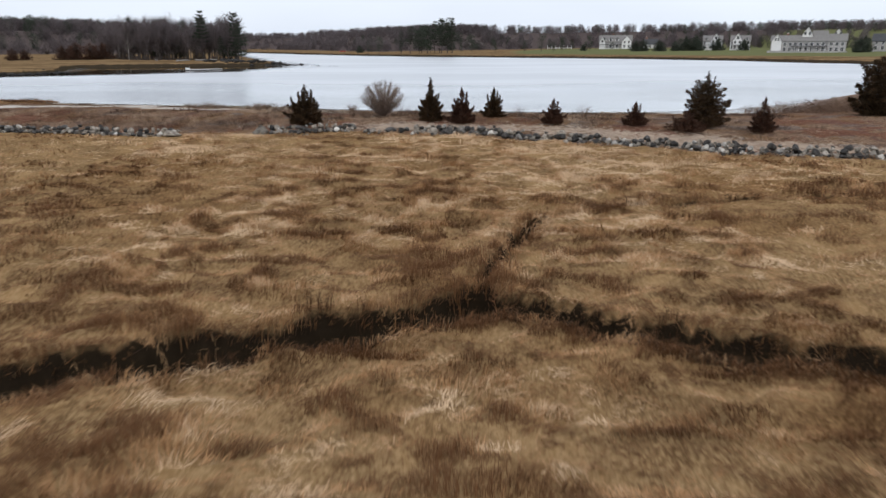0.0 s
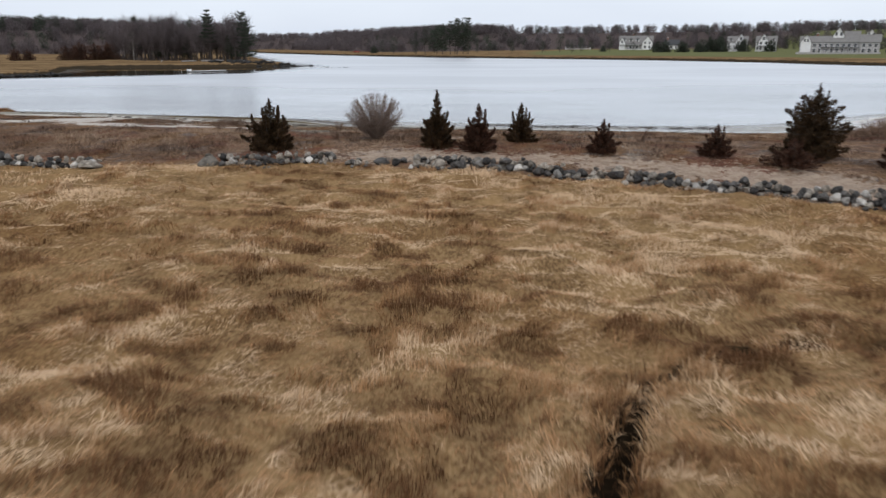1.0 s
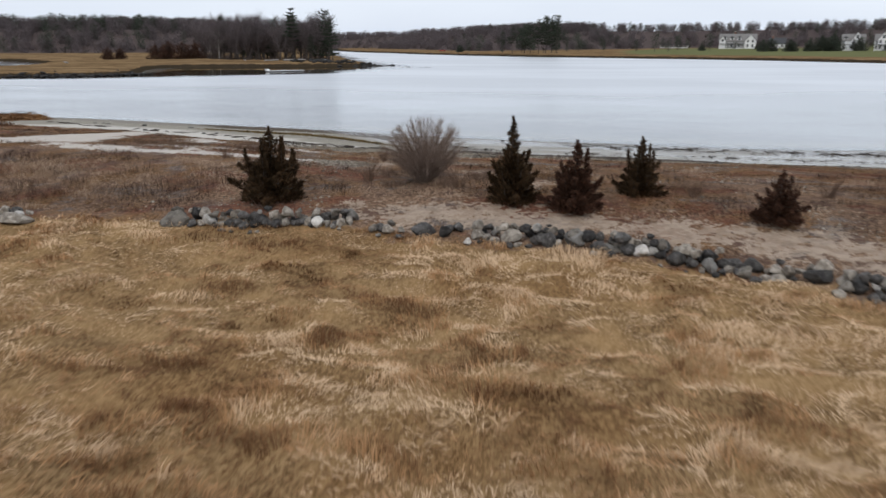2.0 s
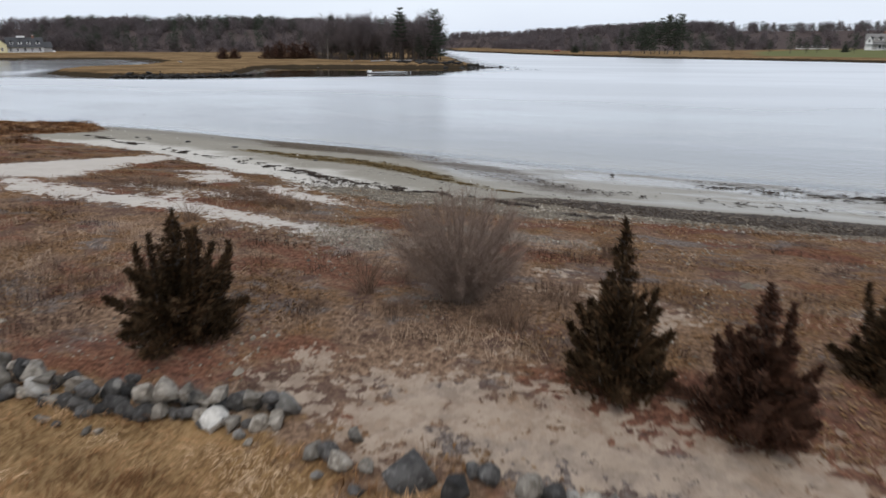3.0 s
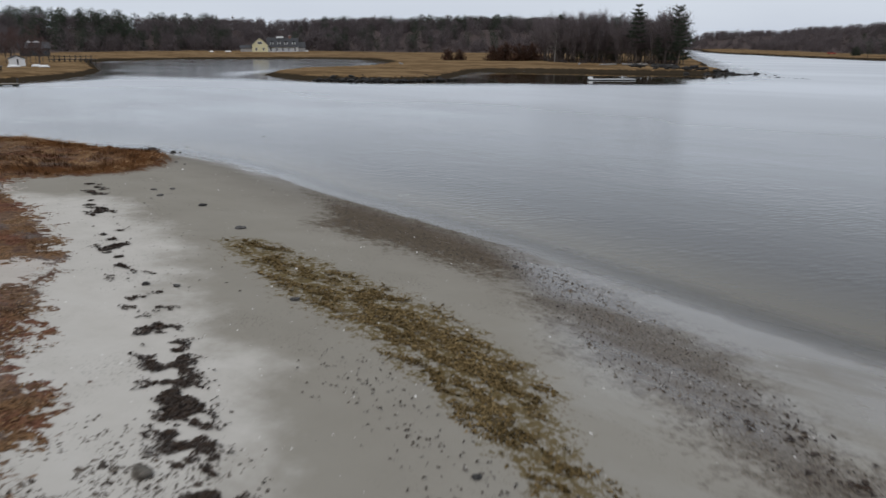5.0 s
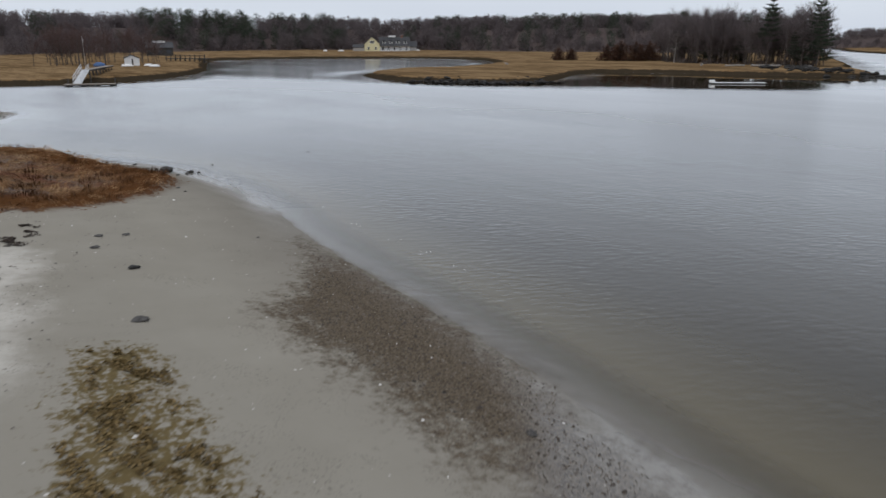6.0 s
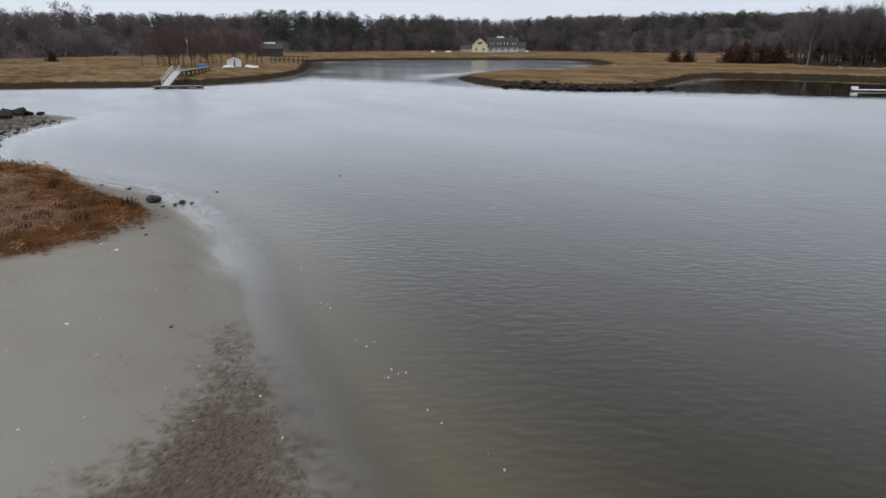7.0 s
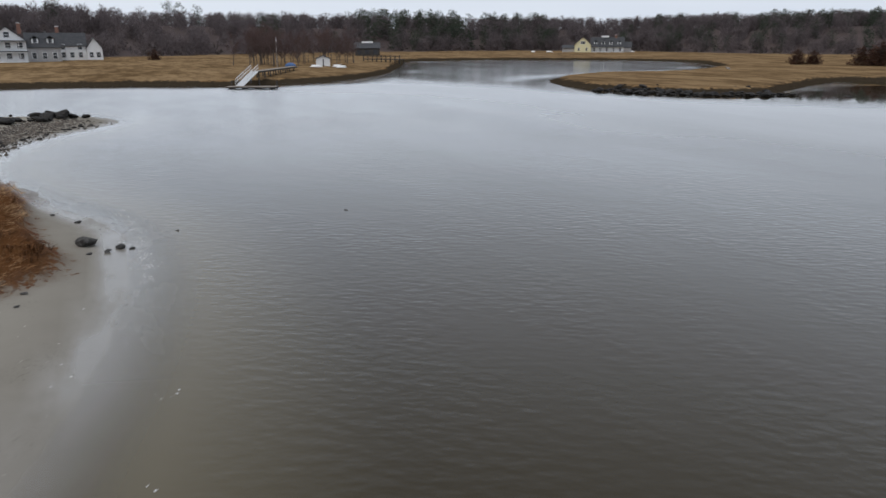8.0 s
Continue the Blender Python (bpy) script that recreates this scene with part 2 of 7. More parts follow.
# ---- materials ----
class Nodes:
    """Short words for building a node material."""

    def __init__(self, name):
        self.mat = bpy.data.materials.new(name)
        self.mat.use_nodes = True
        self.tree = self.mat.node_tree
        self.tree.nodes.clear()
        self.out = self.tree.nodes.new("ShaderNodeOutputMaterial")
        self.place = self.tree.nodes.new("ShaderNodeTexCoord").outputs["Object"]

    def link(self, value, socket):
        if isinstance(value, bpy.types.NodeSocket):
            self.tree.links.new(value, socket)
        elif isinstance(value, (tuple, list)) and len(value) == 3 and socket.type == "RGBA":
            socket.default_value = (*value, 1)
        else:
            socket.default_value = value

    def math(self, how, a, b=0.0, c=0.0):
        n = self.tree.nodes.new("ShaderNodeMath")
        n.operation = how
        for v, s in zip((a, b, c), n.inputs):
            self.link(v, s)
        return n.outputs[0]

    def noise(self, size, detail=3.0, rough=0.55, stretch=(1, 1, 1), place=None):
        n = self.tree.nodes.new("ShaderNodeTexNoise")
        m = self.tree.nodes.new("ShaderNodeMapping")
        m.inputs["Scale"].default_value = stretch
        self.link(place or self.place, m.inputs["Vector"])
        self.link(m.outputs[0], n.inputs["Vector"])
        n.inputs["Scale"].default_value = 1.0 / size
        n.inputs["Detail"].default_value = detail
        n.inputs["Roughness"].default_value = rough
        return n.outputs["Fac"]

    def cells(self, size, what="Distance", stretch=(1, 1, 1)):
        n = self.tree.nodes.new("ShaderNodeTexVoronoi")
        m = self.tree.nodes.new("ShaderNodeMapping")
        m.inputs["Scale"].default_value = stretch
        self.link(self.place, m.inputs["Vector"])
        self.link(m.outputs[0], n.inputs["Vector"])
        n.inputs["Scale"].default_value = 1.0 / size
        return n.outputs[what]

    def ramp(self, fac, lo, hi):
        n = self.tree.nodes.new("ShaderNodeMapRange")
        n.interpolation_type = "SMOOTHSTEP"
        self.link(fac, n.inputs[0])
        self.link(lo, n.inputs[1])
        self.link(hi, n.inputs[2])
        return n.outputs[0]

    def mix(self, fac, a, b):
        n = self.tree.nodes.new("ShaderNodeMix")
        n.data_type = "RGBA"
        self.link(fac, n.inputs[0])
        self.link(a, n.inputs[6])
        self.link(b, n.inputs[7])
        return n.outputs[2]

    def attr(self, name):
        n = self.tree.nodes.new("ShaderNodeAttribute")
        n.attribute_name = name
        return n.outputs["Fac"]

    def island(self):
        return self.tree.nodes.new("ShaderNodeNewGeometry").outputs["Random Per Island"]

    def each(self):
        return self.tree.nodes.new("ShaderNodeObjectInfo").outputs["Random"]

    def bump(self, height_value, strength=0.5, distance=0.02):
        n = self.tree.nodes.new("ShaderNodeBump")
        n.inputs["Strength"].default_value = strength
        n.inputs["Distance"].default_value = distance
        self.link(height_value, n.inputs["Height"])
        return n.outputs[0]

    def surface(self, colour, rough=0.85, normal=None, metal=0.0, spec=0.3):
        n = self.tree.nodes.new("ShaderNodeBsdfPrincipled")
        self.link(colour, n.inputs["Base Color"])
        self.link(rough, n.inputs["Roughness"])
        self.link(metal, n.inputs["Metallic"])
        self.link(spec, n.inputs["Specular IOR Level"])
        if normal is not None:
            self.link(normal, n.inputs["Normal"])
        self.tree.links.new(n.outputs[0], self.out.inputs[0])
        return n


def plain(name, a, b, size=0.5, rough=0.8, spec=0.3, bump=0.3, distance=0.01, each=0.0, stretch=(1, 1, 1)):
    """A surface that wanders between two colours, with stains, grain and fine relief."""
    n = Nodes(name)
    big = n.noise(size, 4, 0.6, stretch)
    small = n.noise(size / 12, 3, 0.6, stretch)
    fac = n.math("ADD", n.math("MULTIPLY", n.ramp(big, 0.3, 0.7), 0.65), n.math("MULTIPLY", small, 0.35))
    if each:
        fac = n.math("ADD", fac, n.math("MULTIPLY", n.math("SUBTRACT", n.each(), 0.5), each))
    n.surface(n.mix(fac, a, b), rough, n.bump(small, bump, distance), 0.0, spec)
    return n.mat


def by_island(name, a, b, c, rough=0.8, spec=0.1):
    """Blades, leaves and twigs: each piece has its own colour between three."""
    n = Nodes(name)
    r = n.math("ADD", n.math("MULTIPLY", n.island(), 0.55), n.math("MULTIPLY", n.noise(1.6, 2, 0.5), 0.6))
    col = n.mix(n.ramp(r, 0.15, 0.55), a, b)
    n.surface(n.mix(n.ramp(r, 0.55, 1.0), col, c), rough, None, 0.0, spec)
    return n.mat


def thin_twigs(name, a, b, c):
    """Twigs and needles in bundles: light comes round and through them, so they shade evenly."""
    n = Nodes(name)
    r = n.math("ADD", n.math("MULTIPLY", n.island(), 0.45), n.math("MULTIPLY", n.noise(4.5, 3, 0.6), 0.7))
    col = n.mix(n.ramp(r, 0.2, 0.62), a, b)
    col = n.mix(n.ramp(r, 0.62, 1.05), col, c)
    front, back, both = (n.tree.nodes.new(k) for k in ("ShaderNodeBsdfDiffuse", "ShaderNodeBsdfTranslucent", "ShaderNodeMixShader"))
    n.link(col, front.inputs["Color"])
    n.link(col, back.inputs["Color"])
    both.inputs[0].default_value = 0.45
    n.tree.links.new(front.outputs[0], both.inputs[1])
    n.tree.links.new(back.outputs[0], both.inputs[2])
    n.tree.links.new(both.outputs[0], n.out.inputs[0])
    return n.mat


def grass_material(name, dark, mid, light):
    n = Nodes(name)
    r = n.math("ADD", n.attr("tint"), n.math("MULTIPLY", n.math("SUBTRACT", n.island(), 0.5), 0.26))
    col = n.mix(n.ramp(r, 0.1, 0.5), dark, mid)
    n.surface(n.mix(n.ramp(r, 0.45, 0.95), col, light), 0.8, None, 0.0, 0.12)
    return n.mat


def ground_material():
    n = Nodes("ground_cover")

    def zone(name, amp, size, soft, detail=4.0):
        wander = n.math("MULTIPLY", n.math("SUBTRACT", n.noise(size, detail, 0.65), 0.5), amp * 7.0)
        wander = n.math("ADD", wander, n.math("MULTIPLY", n.math("SUBTRACT", n.noise(size / 4, 4, 0.7), 0.5), amp * 5.0))
        return n.ramp(n.math("ADD", n.attr(name), wander), -soft, soft)

    # beach sand, greyer where it is wet
    fine = n.noise(0.03, 3, 0.7)
    patch = n.noise(2.4, 4, 0.6)
    wet = n.mix(patch, (0.232, 0.212, 0.176), (0.298, 0.278, 0.237))
    dry = n.mix(n.noise(0.9, 4, 0.6), (0.42, 0.393, 0.348), (0.55, 0.525, 0.48))
    shore = n.attr("shore")
    dryness = n.ramp(n.math("ADD", n.attr("dry"), n.math("MULTIPLY", n.math("SUBTRACT", n.noise(2.2, 5, 0.65), 0.5), 4.5)), -4.2, -2.0)
    sand = n.mix(dryness, wet, dry)
    mud = n.mix(n.noise(1.3, 4, 0.7), (0.145, 0.131, 0.111), (0.215, 0.199, 0.175))
    sand = n.mix(n.math("MULTIPLY", n.ramp(shore, 5.5, -0.5), 0.85), sand, mud)
    sand = n.mix(n.math("MULTIPLY", n.math("MULTIPLY", n.ramp(n.noise(0.06, 3, 0.6), 0.56, 0.66), n.ramp(n.noise(1.7, 4, 0.65), 0.48, 0.66)), 0.65), sand, (0.11, 0.096, 0.078))
    # marsh straw, mixed darker to suggest shade between the blades
    weave = n.ramp(n.noise(0.07, 5, 0.8, (1.0, 0.45, 1)), 0.36, 0.64)
    straw = n.mix(n.ramp(n.noise(1.5, 4, 0.62), 0.35, 0.68), (0.095, 0.054, 0.024), (0.33, 0.205, 0.095))
    straw = n.mix(n.math("MULTIPLY", weave, 0.7), n.mix(0.35, straw, (0.08, 0.046, 0.021)), (0.36, 0.24, 0.125))
    straw = n.mix(n.ramp(n.noise(7.0, 3, 0.6), 0.45, 0.7), straw, n.mix(weave, (0.10, 0.052, 0.022), (0.23, 0.135, 0.06)))
    # dune: leaf litter, bare soil, dry stems
    speck = n.cells(0.07, "Color")
    litter = n.mix(n.ramp(n.noise(0.09, 4, 0.75), 0.38, 0.60), (0.0494, 0.0279, 0.0146), (0.2072, 0.12, 0.0639))
    litter = n.mix(n.math("MULTIPLY", n.ramp(n.noise(0.05, 2, 0.5), 0.62, 0.72), 0.8), litter, (0.32, 0.235, 0.18))
    soil = n.mix(n.ramp(n.noise(0.08, 4, 0.75), 0.36, 0.64), (0.0673, 0.0523, 0.0452), (0.198, 0.1647, 0.1442))
    hay = n.mix(n.ramp(n.noise(0.11, 5, 0.75), 0.36, 0.62), (0.0722, 0.0437, 0.0301), (0.2456, 0.164, 0.1109))
    dune = n.mix(n.ramp(n.math("ADD", n.noise(2.2, 4, 0.65), n.math("MULTIPLY", n.ramp(shore, 17.0, 27.0), 0.10)), 0.46, 0.60), litter, hay)
    dune = n.mix(n.ramp(n.noise(1.5, 5, 0.7, (0.6, 1.3, 1)), 0.53, 0.61), dune, soil)
    dune = n.mix(n.math("MULTIPLY", n.ramp(n.noise(1.1, 5, 0.7), 0.50, 0.62), 0.75), dune, (0.085, 0.054, 0.044))
    rusty = n.mix(n.ramp(n.noise(0.1, 4, 0.75), 0.36, 0.64), (0.0502, 0.0211, 0.0146), (0.1944, 0.0851, 0.0551))
    dune = n.mix(n.math("MULTIPLY", n.ramp(n.noise(2.9, 4, 0.65, (0.7, 1.2, 1)), 0.50, 0.60), 0.75), dune, rusty)
    tan = n.mix(n.noise(0.5, 5, 0.7), (0.22, 0.168, 0.126), (0.42, 0.335, 0.262))
    pale = n.mix(n.noise(0.7, 5, 0.65), (0.40, 0.362, 0.318), (0.58, 0.54, 0.49))
    # stones of the gravel beds
    grit_cell = n.cells(0.05, "Color")
    grit = n.mix(n.math("MULTIPLY", grit_cell, 1.0), (0.0486, 0.0399, 0.0316), (0.2254, 0.1955, 0.1565))
    grit = n.mix(n.ramp(n.noise(1.1, 5, 0.7, (0.45, 1.2, 1)), 0.57, 0.66), grit, litter)
    dark_grit = n.mix(grit_cell, (0.016, 0.012, 0.009), (0.065, 0.051, 0.040))
    green = n.mix(n.noise(3.0, 4, 0.6), (0.085, 0.10, 0.042), (0.17, 0.165, 0.085))
    weed = n.mix(n.noise(0.12, 3, 0.7), (0.06, 0.046, 0.02), (0.19, 0.142, 0.07))

    col = n.mix(n.math("MULTIPLY", zone("pebble", 0.5, 0.8, 0.9, 8), n.ramp(n.noise(0.07, 3, 0.7), 0.26, 0.44)), sand, n.mix(n.cells(0.04, "Color"), (0.045, 0.034, 0.024), (0.15, 0.122, 0.09)))
    col = n.mix(n.math("MULTIPLY", zone("weed", 0.35, 0.5, 0.25, 8), n.ramp(n.noise(0.16, 3, 0.7), 0.40, 0.52)), col, weed)
    col = n.mix(zone("gravel", 0.35, 0.7, 0.2, 8), col, grit)
    col = n.mix(zone("gravel_dark", 0.35, 0.9, 0.2, 8), col, dark_grit)
    land = zone("upland", 0.45, 1.0, 0.08, 10)
    col = n.mix(land, col, dune)
    col = n.mix(n.math("MULTIPLY", land, zone("sandy", 0.42, 0.9, 0.10, 9)), col, n.mix(0.9, dune, pale))
    col = n.mix(n.math("MULTIPLY", zone("track", 0.7, 0.9, 0.12, 8), n.math("ADD", 0.6, n.math("MULTIPLY", n.ramp(n.noise(0.35, 5, 0.7), 0.42, 0.58), 0.4))), col, tan)
    col = n.mix(n.math("MULTIPLY", zone("shingle", 0.6, 0.8, 0.5, 8), 0.5), col, n.mix(n.cells(0.05, "Color"), (0.10, 0.086, 0.076), (0.36, 0.33, 0.295)))
    col = n.mix(zone("marsh", 0.25, 1.2, 0.3, 5), col, straw)
    afar = n.mix(n.ramp(n.noise(14.0, 5, 0.6, (0.5, 1, 1)), 0.36, 0.64), (0.115, 0.073, 0.038), (0.26, 0.176, 0.098))
    col = n.mix(zone("far", 0.5, 4.0, 1.0, 3), col, n.mix(n.noise(0.8, 4, 0.7), afar, n.mix(n.ramp(n.noise(3.0, 4, 0.7, (0.35, 1, 1)), 0.42, 0.6), (0.085, 0.054, 0.027), (0.24, 0.162, 0.086))))
    col = n.mix(zone("tip", 0.08, 0.8, 0.8, 4), col, n.mix(n.noise(0.12, 3, 0.6), (0.05, 0.022, 0.009), (0.13, 0.06, 0.025)))
    col = n.mix(zone("woods", 3.0, 20.0, 6.0, 3), col, n.mix(n.noise(2.0, 4, 0.7), (0.05, 0.039, 0.037), (0.115, 0.093, 0.089)))
    col = n.mix(zone("lawn", 2.0, 25.0, 6.0, 3), col, green)
    bank = n.mix(n.noise(0.7, 4, 0.7), (0.018, 0.014, 0.010), (0.058, 0.044, 0.029))
    col = n.mix(zone("bank", 0.30, 1.8, 0.25, 5), col, bank)
    # dark ditch mud, with the hollow's shade deepened in the colour to near black
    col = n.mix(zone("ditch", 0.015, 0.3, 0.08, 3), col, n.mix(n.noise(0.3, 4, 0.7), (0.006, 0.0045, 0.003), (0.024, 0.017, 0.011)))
    relief = n.math("ADD", n.math("MULTIPLY", fine, 0.4), n.math("ADD", n.math("MULTIPLY", grit_cell, n.math("MULTIPLY", zone("gravel", 0.3, 0.7, 0.3, 5), 0.9)), n.math("MULTIPLY", n.noise(0.22, 4, 0.7), land)))
    pools = n.ramp(n.noise(2.6, 4, 0.6, (0.35, 1.0, 1)), 0.36, 0.56)
    film = n.math("MULTIPLY", n.attr("film"), n.math("ADD", 0.45, n.math("MULTIPLY", pools, 0.55)))
    rough = n.math("SUBTRACT", 0.92, n.math("MULTIPLY", film, 0.80))
    relief = n.math("MULTIPLY", relief, n.math("SUBTRACT", 1.0, n.math("MULTIPLY", film, 0.85)))
    n.surface(col, rough, n.bump(relief, 0.7, 0.05), 0.0, film)
    return n.mat


def water_material():
    """Murky tidal water: ripples near the beach, a dull wind-brushed sheen farther out, mirror calm in the lee of the point."""
    n = Nodes("tidal_water")
    depth, lee, open_water = n.attr("depth"), n.attr("lee"), n.attr("open_water")
    turn = n.tree.nodes.new("ShaderNodeMapping")
    turn.inputs["Rotation"].default_value = (0, 0, radians(-58))
    n.link(n.place, turn.inputs["Vector"])
    ripple = n.noise(0.26, 2, 0.45, (0.5, 1.0, 1), turn.outputs[0])
    chop = n.noise(1.1, 3, 0.5, (0.6, 1.0, 1), turn.outputs[0])
    patches = n.ramp(n.noise(9, 4, 0.6, (0.55, 1, 1)), 0.36, 0.62)
    body = n.mix(n.ramp(depth, 0.0, 0.95), (0.125, 0.106, 0.068), (0.034, 0.0265, 0.0145))
    near = n.math("SUBTRACT", 1.0, n.math("MULTIPLY", open_water, 0.70))
    still = n.math("SUBTRACT", 1.0, n.math("MULTIPLY", lee, 0.96))
    relief = n.math("ADD", n.math("MULTIPLY", ripple, n.math("ADD", 0.15, n.math("MULTIPLY", patches, 0.95))), n.math("MULTIPLY", chop, 0.30))
    strength = n.math("MULTIPLY", near, still)
    slope, gentle = n.bump(relief, 0.7, 0.030), n.bump(relief, 1.0, 0.040)
    n.link(n.math("MULTIPLY", strength, 0.7), slope.node.inputs["Strength"])
    n.link(strength, gentle.node.inputs["Strength"])
    murk = n.tree.nodes.new("ShaderNodeBsdfDiffuse")
    n.link(body, murk.inputs["Color"])
    clear = n.tree.nodes.new("ShaderNodeBsdfTransparent")
    under = n.tree.nodes.new("ShaderNodeMixShader")
    n.link(n.ramp(depth, 0.0, 0.32), under.inputs[0])
    n.tree.links.new(clear.outputs[0], under.inputs[1])
    n.tree.links.new(murk.outputs[0], under.inputs[2])
    shine = n.tree.nodes.new("ShaderNodeBsdfGlossy")
    gusts = n.ramp(n.noise(26, 4, 0.6, (0.35, 1.0, 1)), 0.35, 0.65)
    brushed = n.math("ADD", 0.20, n.math("MULTIPLY", open_water, n.math("ADD", 0.10, n.math("MULTIPLY", gusts, 0.05))))
    n.link(n.math("ADD", 0.015, n.math("MULTIPLY", brushed, still)), shine.inputs["Roughness"])
    shine.inputs["Color"].default_value = (1, 1, 1, 1)
    n.link(slope, shine.inputs["Normal"])
    fres = n.tree.nodes.new("ShaderNodeFresnel")
    fres.inputs["IOR"].default_value = 1.333
    n.link(gentle, fres.inputs["Normal"])
    level = n.tree.nodes.new("ShaderNodeFresnel")
    level.inputs["IOR"].default_value = 1.34
    share = n.math("ADD", n.math("MULTIPLY", level.outputs[0], 0.5), n.math("MULTIPLY", fres.outputs[0], 0.5))
    share = n.math("MINIMUM", 0.80, n.math("MAXIMUM", 0.004, n.math("SUBTRACT", n.math("MULTIPLY", share, n.math("SUBTRACT", 1.36, n.math("MULTIPLY", open_water, 0.20))), 0.028)))
    share = n.math("MULTIPLY", share, n.math("ADD", 0.91, n.math("MULTIPLY", gusts, 0.10)))
    film = n.tree.nodes.new("ShaderNodeMixShader")
    n.link(n.math("MULTIPLY", share, n.ramp(depth, -0.02, 0.03)), film.inputs[0])
    n.tree.links.new(under.outputs[0], film.inputs[1])
    n.tree.links.new(shine.outputs[0], film.inputs[2])
    n.tree.links.new(film.outputs[0], n.out.inputs[0])
    return n.mat


GROUND = ground_material()
SEA = water_material()
STRAW = grass_material("matted_salt_hay", (0.12, 0.057, 0.024), (0.37, 0.207, 0.097), (0.59, 0.42, 0.265))
RUST = grass_material("rusty_marsh_grass", (0.05, 0.022, 0.009), (0.18, 0.088, 0.036), (0.33, 0.21, 0.11))
TURF = grass_material("shore_turf", (0.055, 0.03, 0.015), (0.17, 0.098, 0.05), (0.30, 0.20, 0.115))
HAY = grass_material("dune_grass", (0.0534, 0.0322, 0.0223), (0.1943, 0.1251, 0.0838), (0.3691, 0.2652, 0.1862))
LEAVES = by_island("fallen_leaves", (0.0478, 0.0248, 0.0119), (0.1515, 0.0805, 0.0362), (0.295, 0.1935, 0.104))
WEED = by_island("olive_weed", (0.030, 0.022, 0.009), (0.115, 0.078, 0.031), (0.27, 0.195, 0.095))
WRACK = plain("black_seaweed", (0.016, 0.011, 0.008), (0.075, 0.046, 0.028), 0.15, 0.6, 0.4, 0.8, 0.03)
BARK = plain("grey_brown_bark", (0.052, 0.043, 0.039), (0.12, 0.101, 0.092), 0.6, 0.9, 0.2, 0.6, 0.02, 0.0, (1, 1, 0.25))
BIRCH = plain("pale_birch_bark", (0.20, 0.185, 0.17), (0.33, 0.31, 0.29), 0.8, 0.8, 0.2, 0.3, 0.01)
# lightened towards grey: distance haze over the woods is put into the colour
TWIGS = thin_twigs("bare_twigs", (0.10, 0.082, 0.083), (0.162, 0.136, 0.137), (0.22, 0.189, 0.188))
RED_TWIGS = thin_twigs("reddish_twigs", (0.075, 0.049, 0.045), (0.12, 0.081, 0.074), (0.17, 0.12, 0.108))
# needles lightened as well, with the far pines' haze in the colour
NEEDLES = thin_twigs("pine_needles", (0.038, 0.047, 0.037), (0.07, 0.083, 0.062), (0.11, 0.124, 0.09))
CEDAR = by_island("cedar_sprays", (0.019, 0.013, 0.0075), (0.048, 0.031, 0.016), (0.125, 0.068, 0.035), 0.75, 0.12)
RUST_CEDAR = by_island("rusty_cedar_sprays", (0.022, 0.012, 0.008), (0.06, 0.03, 0.019), (0.14, 0.066, 0.042), 0.75, 0.15)
STEMS = by_island("tan_shrub_stems", (0.115, 0.082, 0.067), (0.20, 0.148, 0.12), (0.30, 0.23, 0.185), 0.85, 0.1)
BRUSH = by_island("brown_brush", (0.075, 0.046, 0.034), (0.16, 0.105, 0.075), (0.27, 0.19, 0.135), 0.9, 0.1)
FOAM = plain("white_foam", (0.62, 0.62, 0.62), (0.8, 0.8, 0.8), 0.05, 0.7)


def stone_material(name, a, b, wide):
    n = Nodes(name)
    base = n.mix(n.ramp(n.noise(0.35, 5, 0.65), 0.35, 0.65), a, b)
    base = n.mix(n.math("MULTIPLY", n.ramp(n.noise(0.13, 4, 0.7), 0.55, 0.68), 0.55), base, wide)
    tone = n.math("ADD", 0.38, n.math("MULTIPLY", n.each(), 0.95))
    vec = n.tree.nodes.new("ShaderNodeVectorMath")
    vec.operation = "SCALE"
    n.link(base, vec.inputs[0])
    n.link(tone, vec.inputs["Scale"])
    n.surface(vec.outputs[0], 0.82, n.bump(n.noise(0.06, 5, 0.7), 0.7, 0.03), 0.0, 0.3)
    return n.mat


STONE_GREY = stone_material("grey_granite", (0.15, 0.130, 0.106), (0.31, 0.278, 0.236), (0.46, 0.42, 0.365))
STONE_DARK = stone_material("dark_basalt", (0.032, 0.029, 0.027), (0.085, 0.08, 0.075), (0.20, 0.19, 0.178))
STONE_PALE = stone_material("pale_granite", (0.29, 0.275, 0.25), (0.44, 0.42, 0.385), (0.55, 0.53, 0.50))
STONE_WET = stone_material("wet_ledge_rock", (0.010, 0.009, 0.008), (0.027, 0.024, 0.021), (0.06, 0.054, 0.047))
PEBBLES = by_island("beach_pebbles", (0.0387, 0.0309, 0.0234), (0.1378, 0.1137, 0.0842), (0.3961, 0.3597, 0.2999), 0.7, 0.3)
DARK_PEBBLES = by_island("dark_pebbles", (0.014, 0.010, 0.007), (0.045, 0.032, 0.022), (0.16, 0.13, 0.10), 0.6, 0.4)
SHELLS = plain("white_shell", (0.55, 0.53, 0.50), (0.75, 0.73, 0.70), 0.05, 0.6)
WHITE_WOOD = plain("white_clapboard", (0.68, 0.68, 0.68), (0.82, 0.82, 0.81), 1.5, 0.6, 0.3, 0.2, 0.01, 0.0, (1, 1, 9))
YELLOW_WOOD = plain("pale_yellow_clapboard", (0.60, 0.55, 0.34), (0.72, 0.67, 0.43), 1.5, 0.65, 0.3, 0.2, 0.01, 0.0, (1, 1, 9))
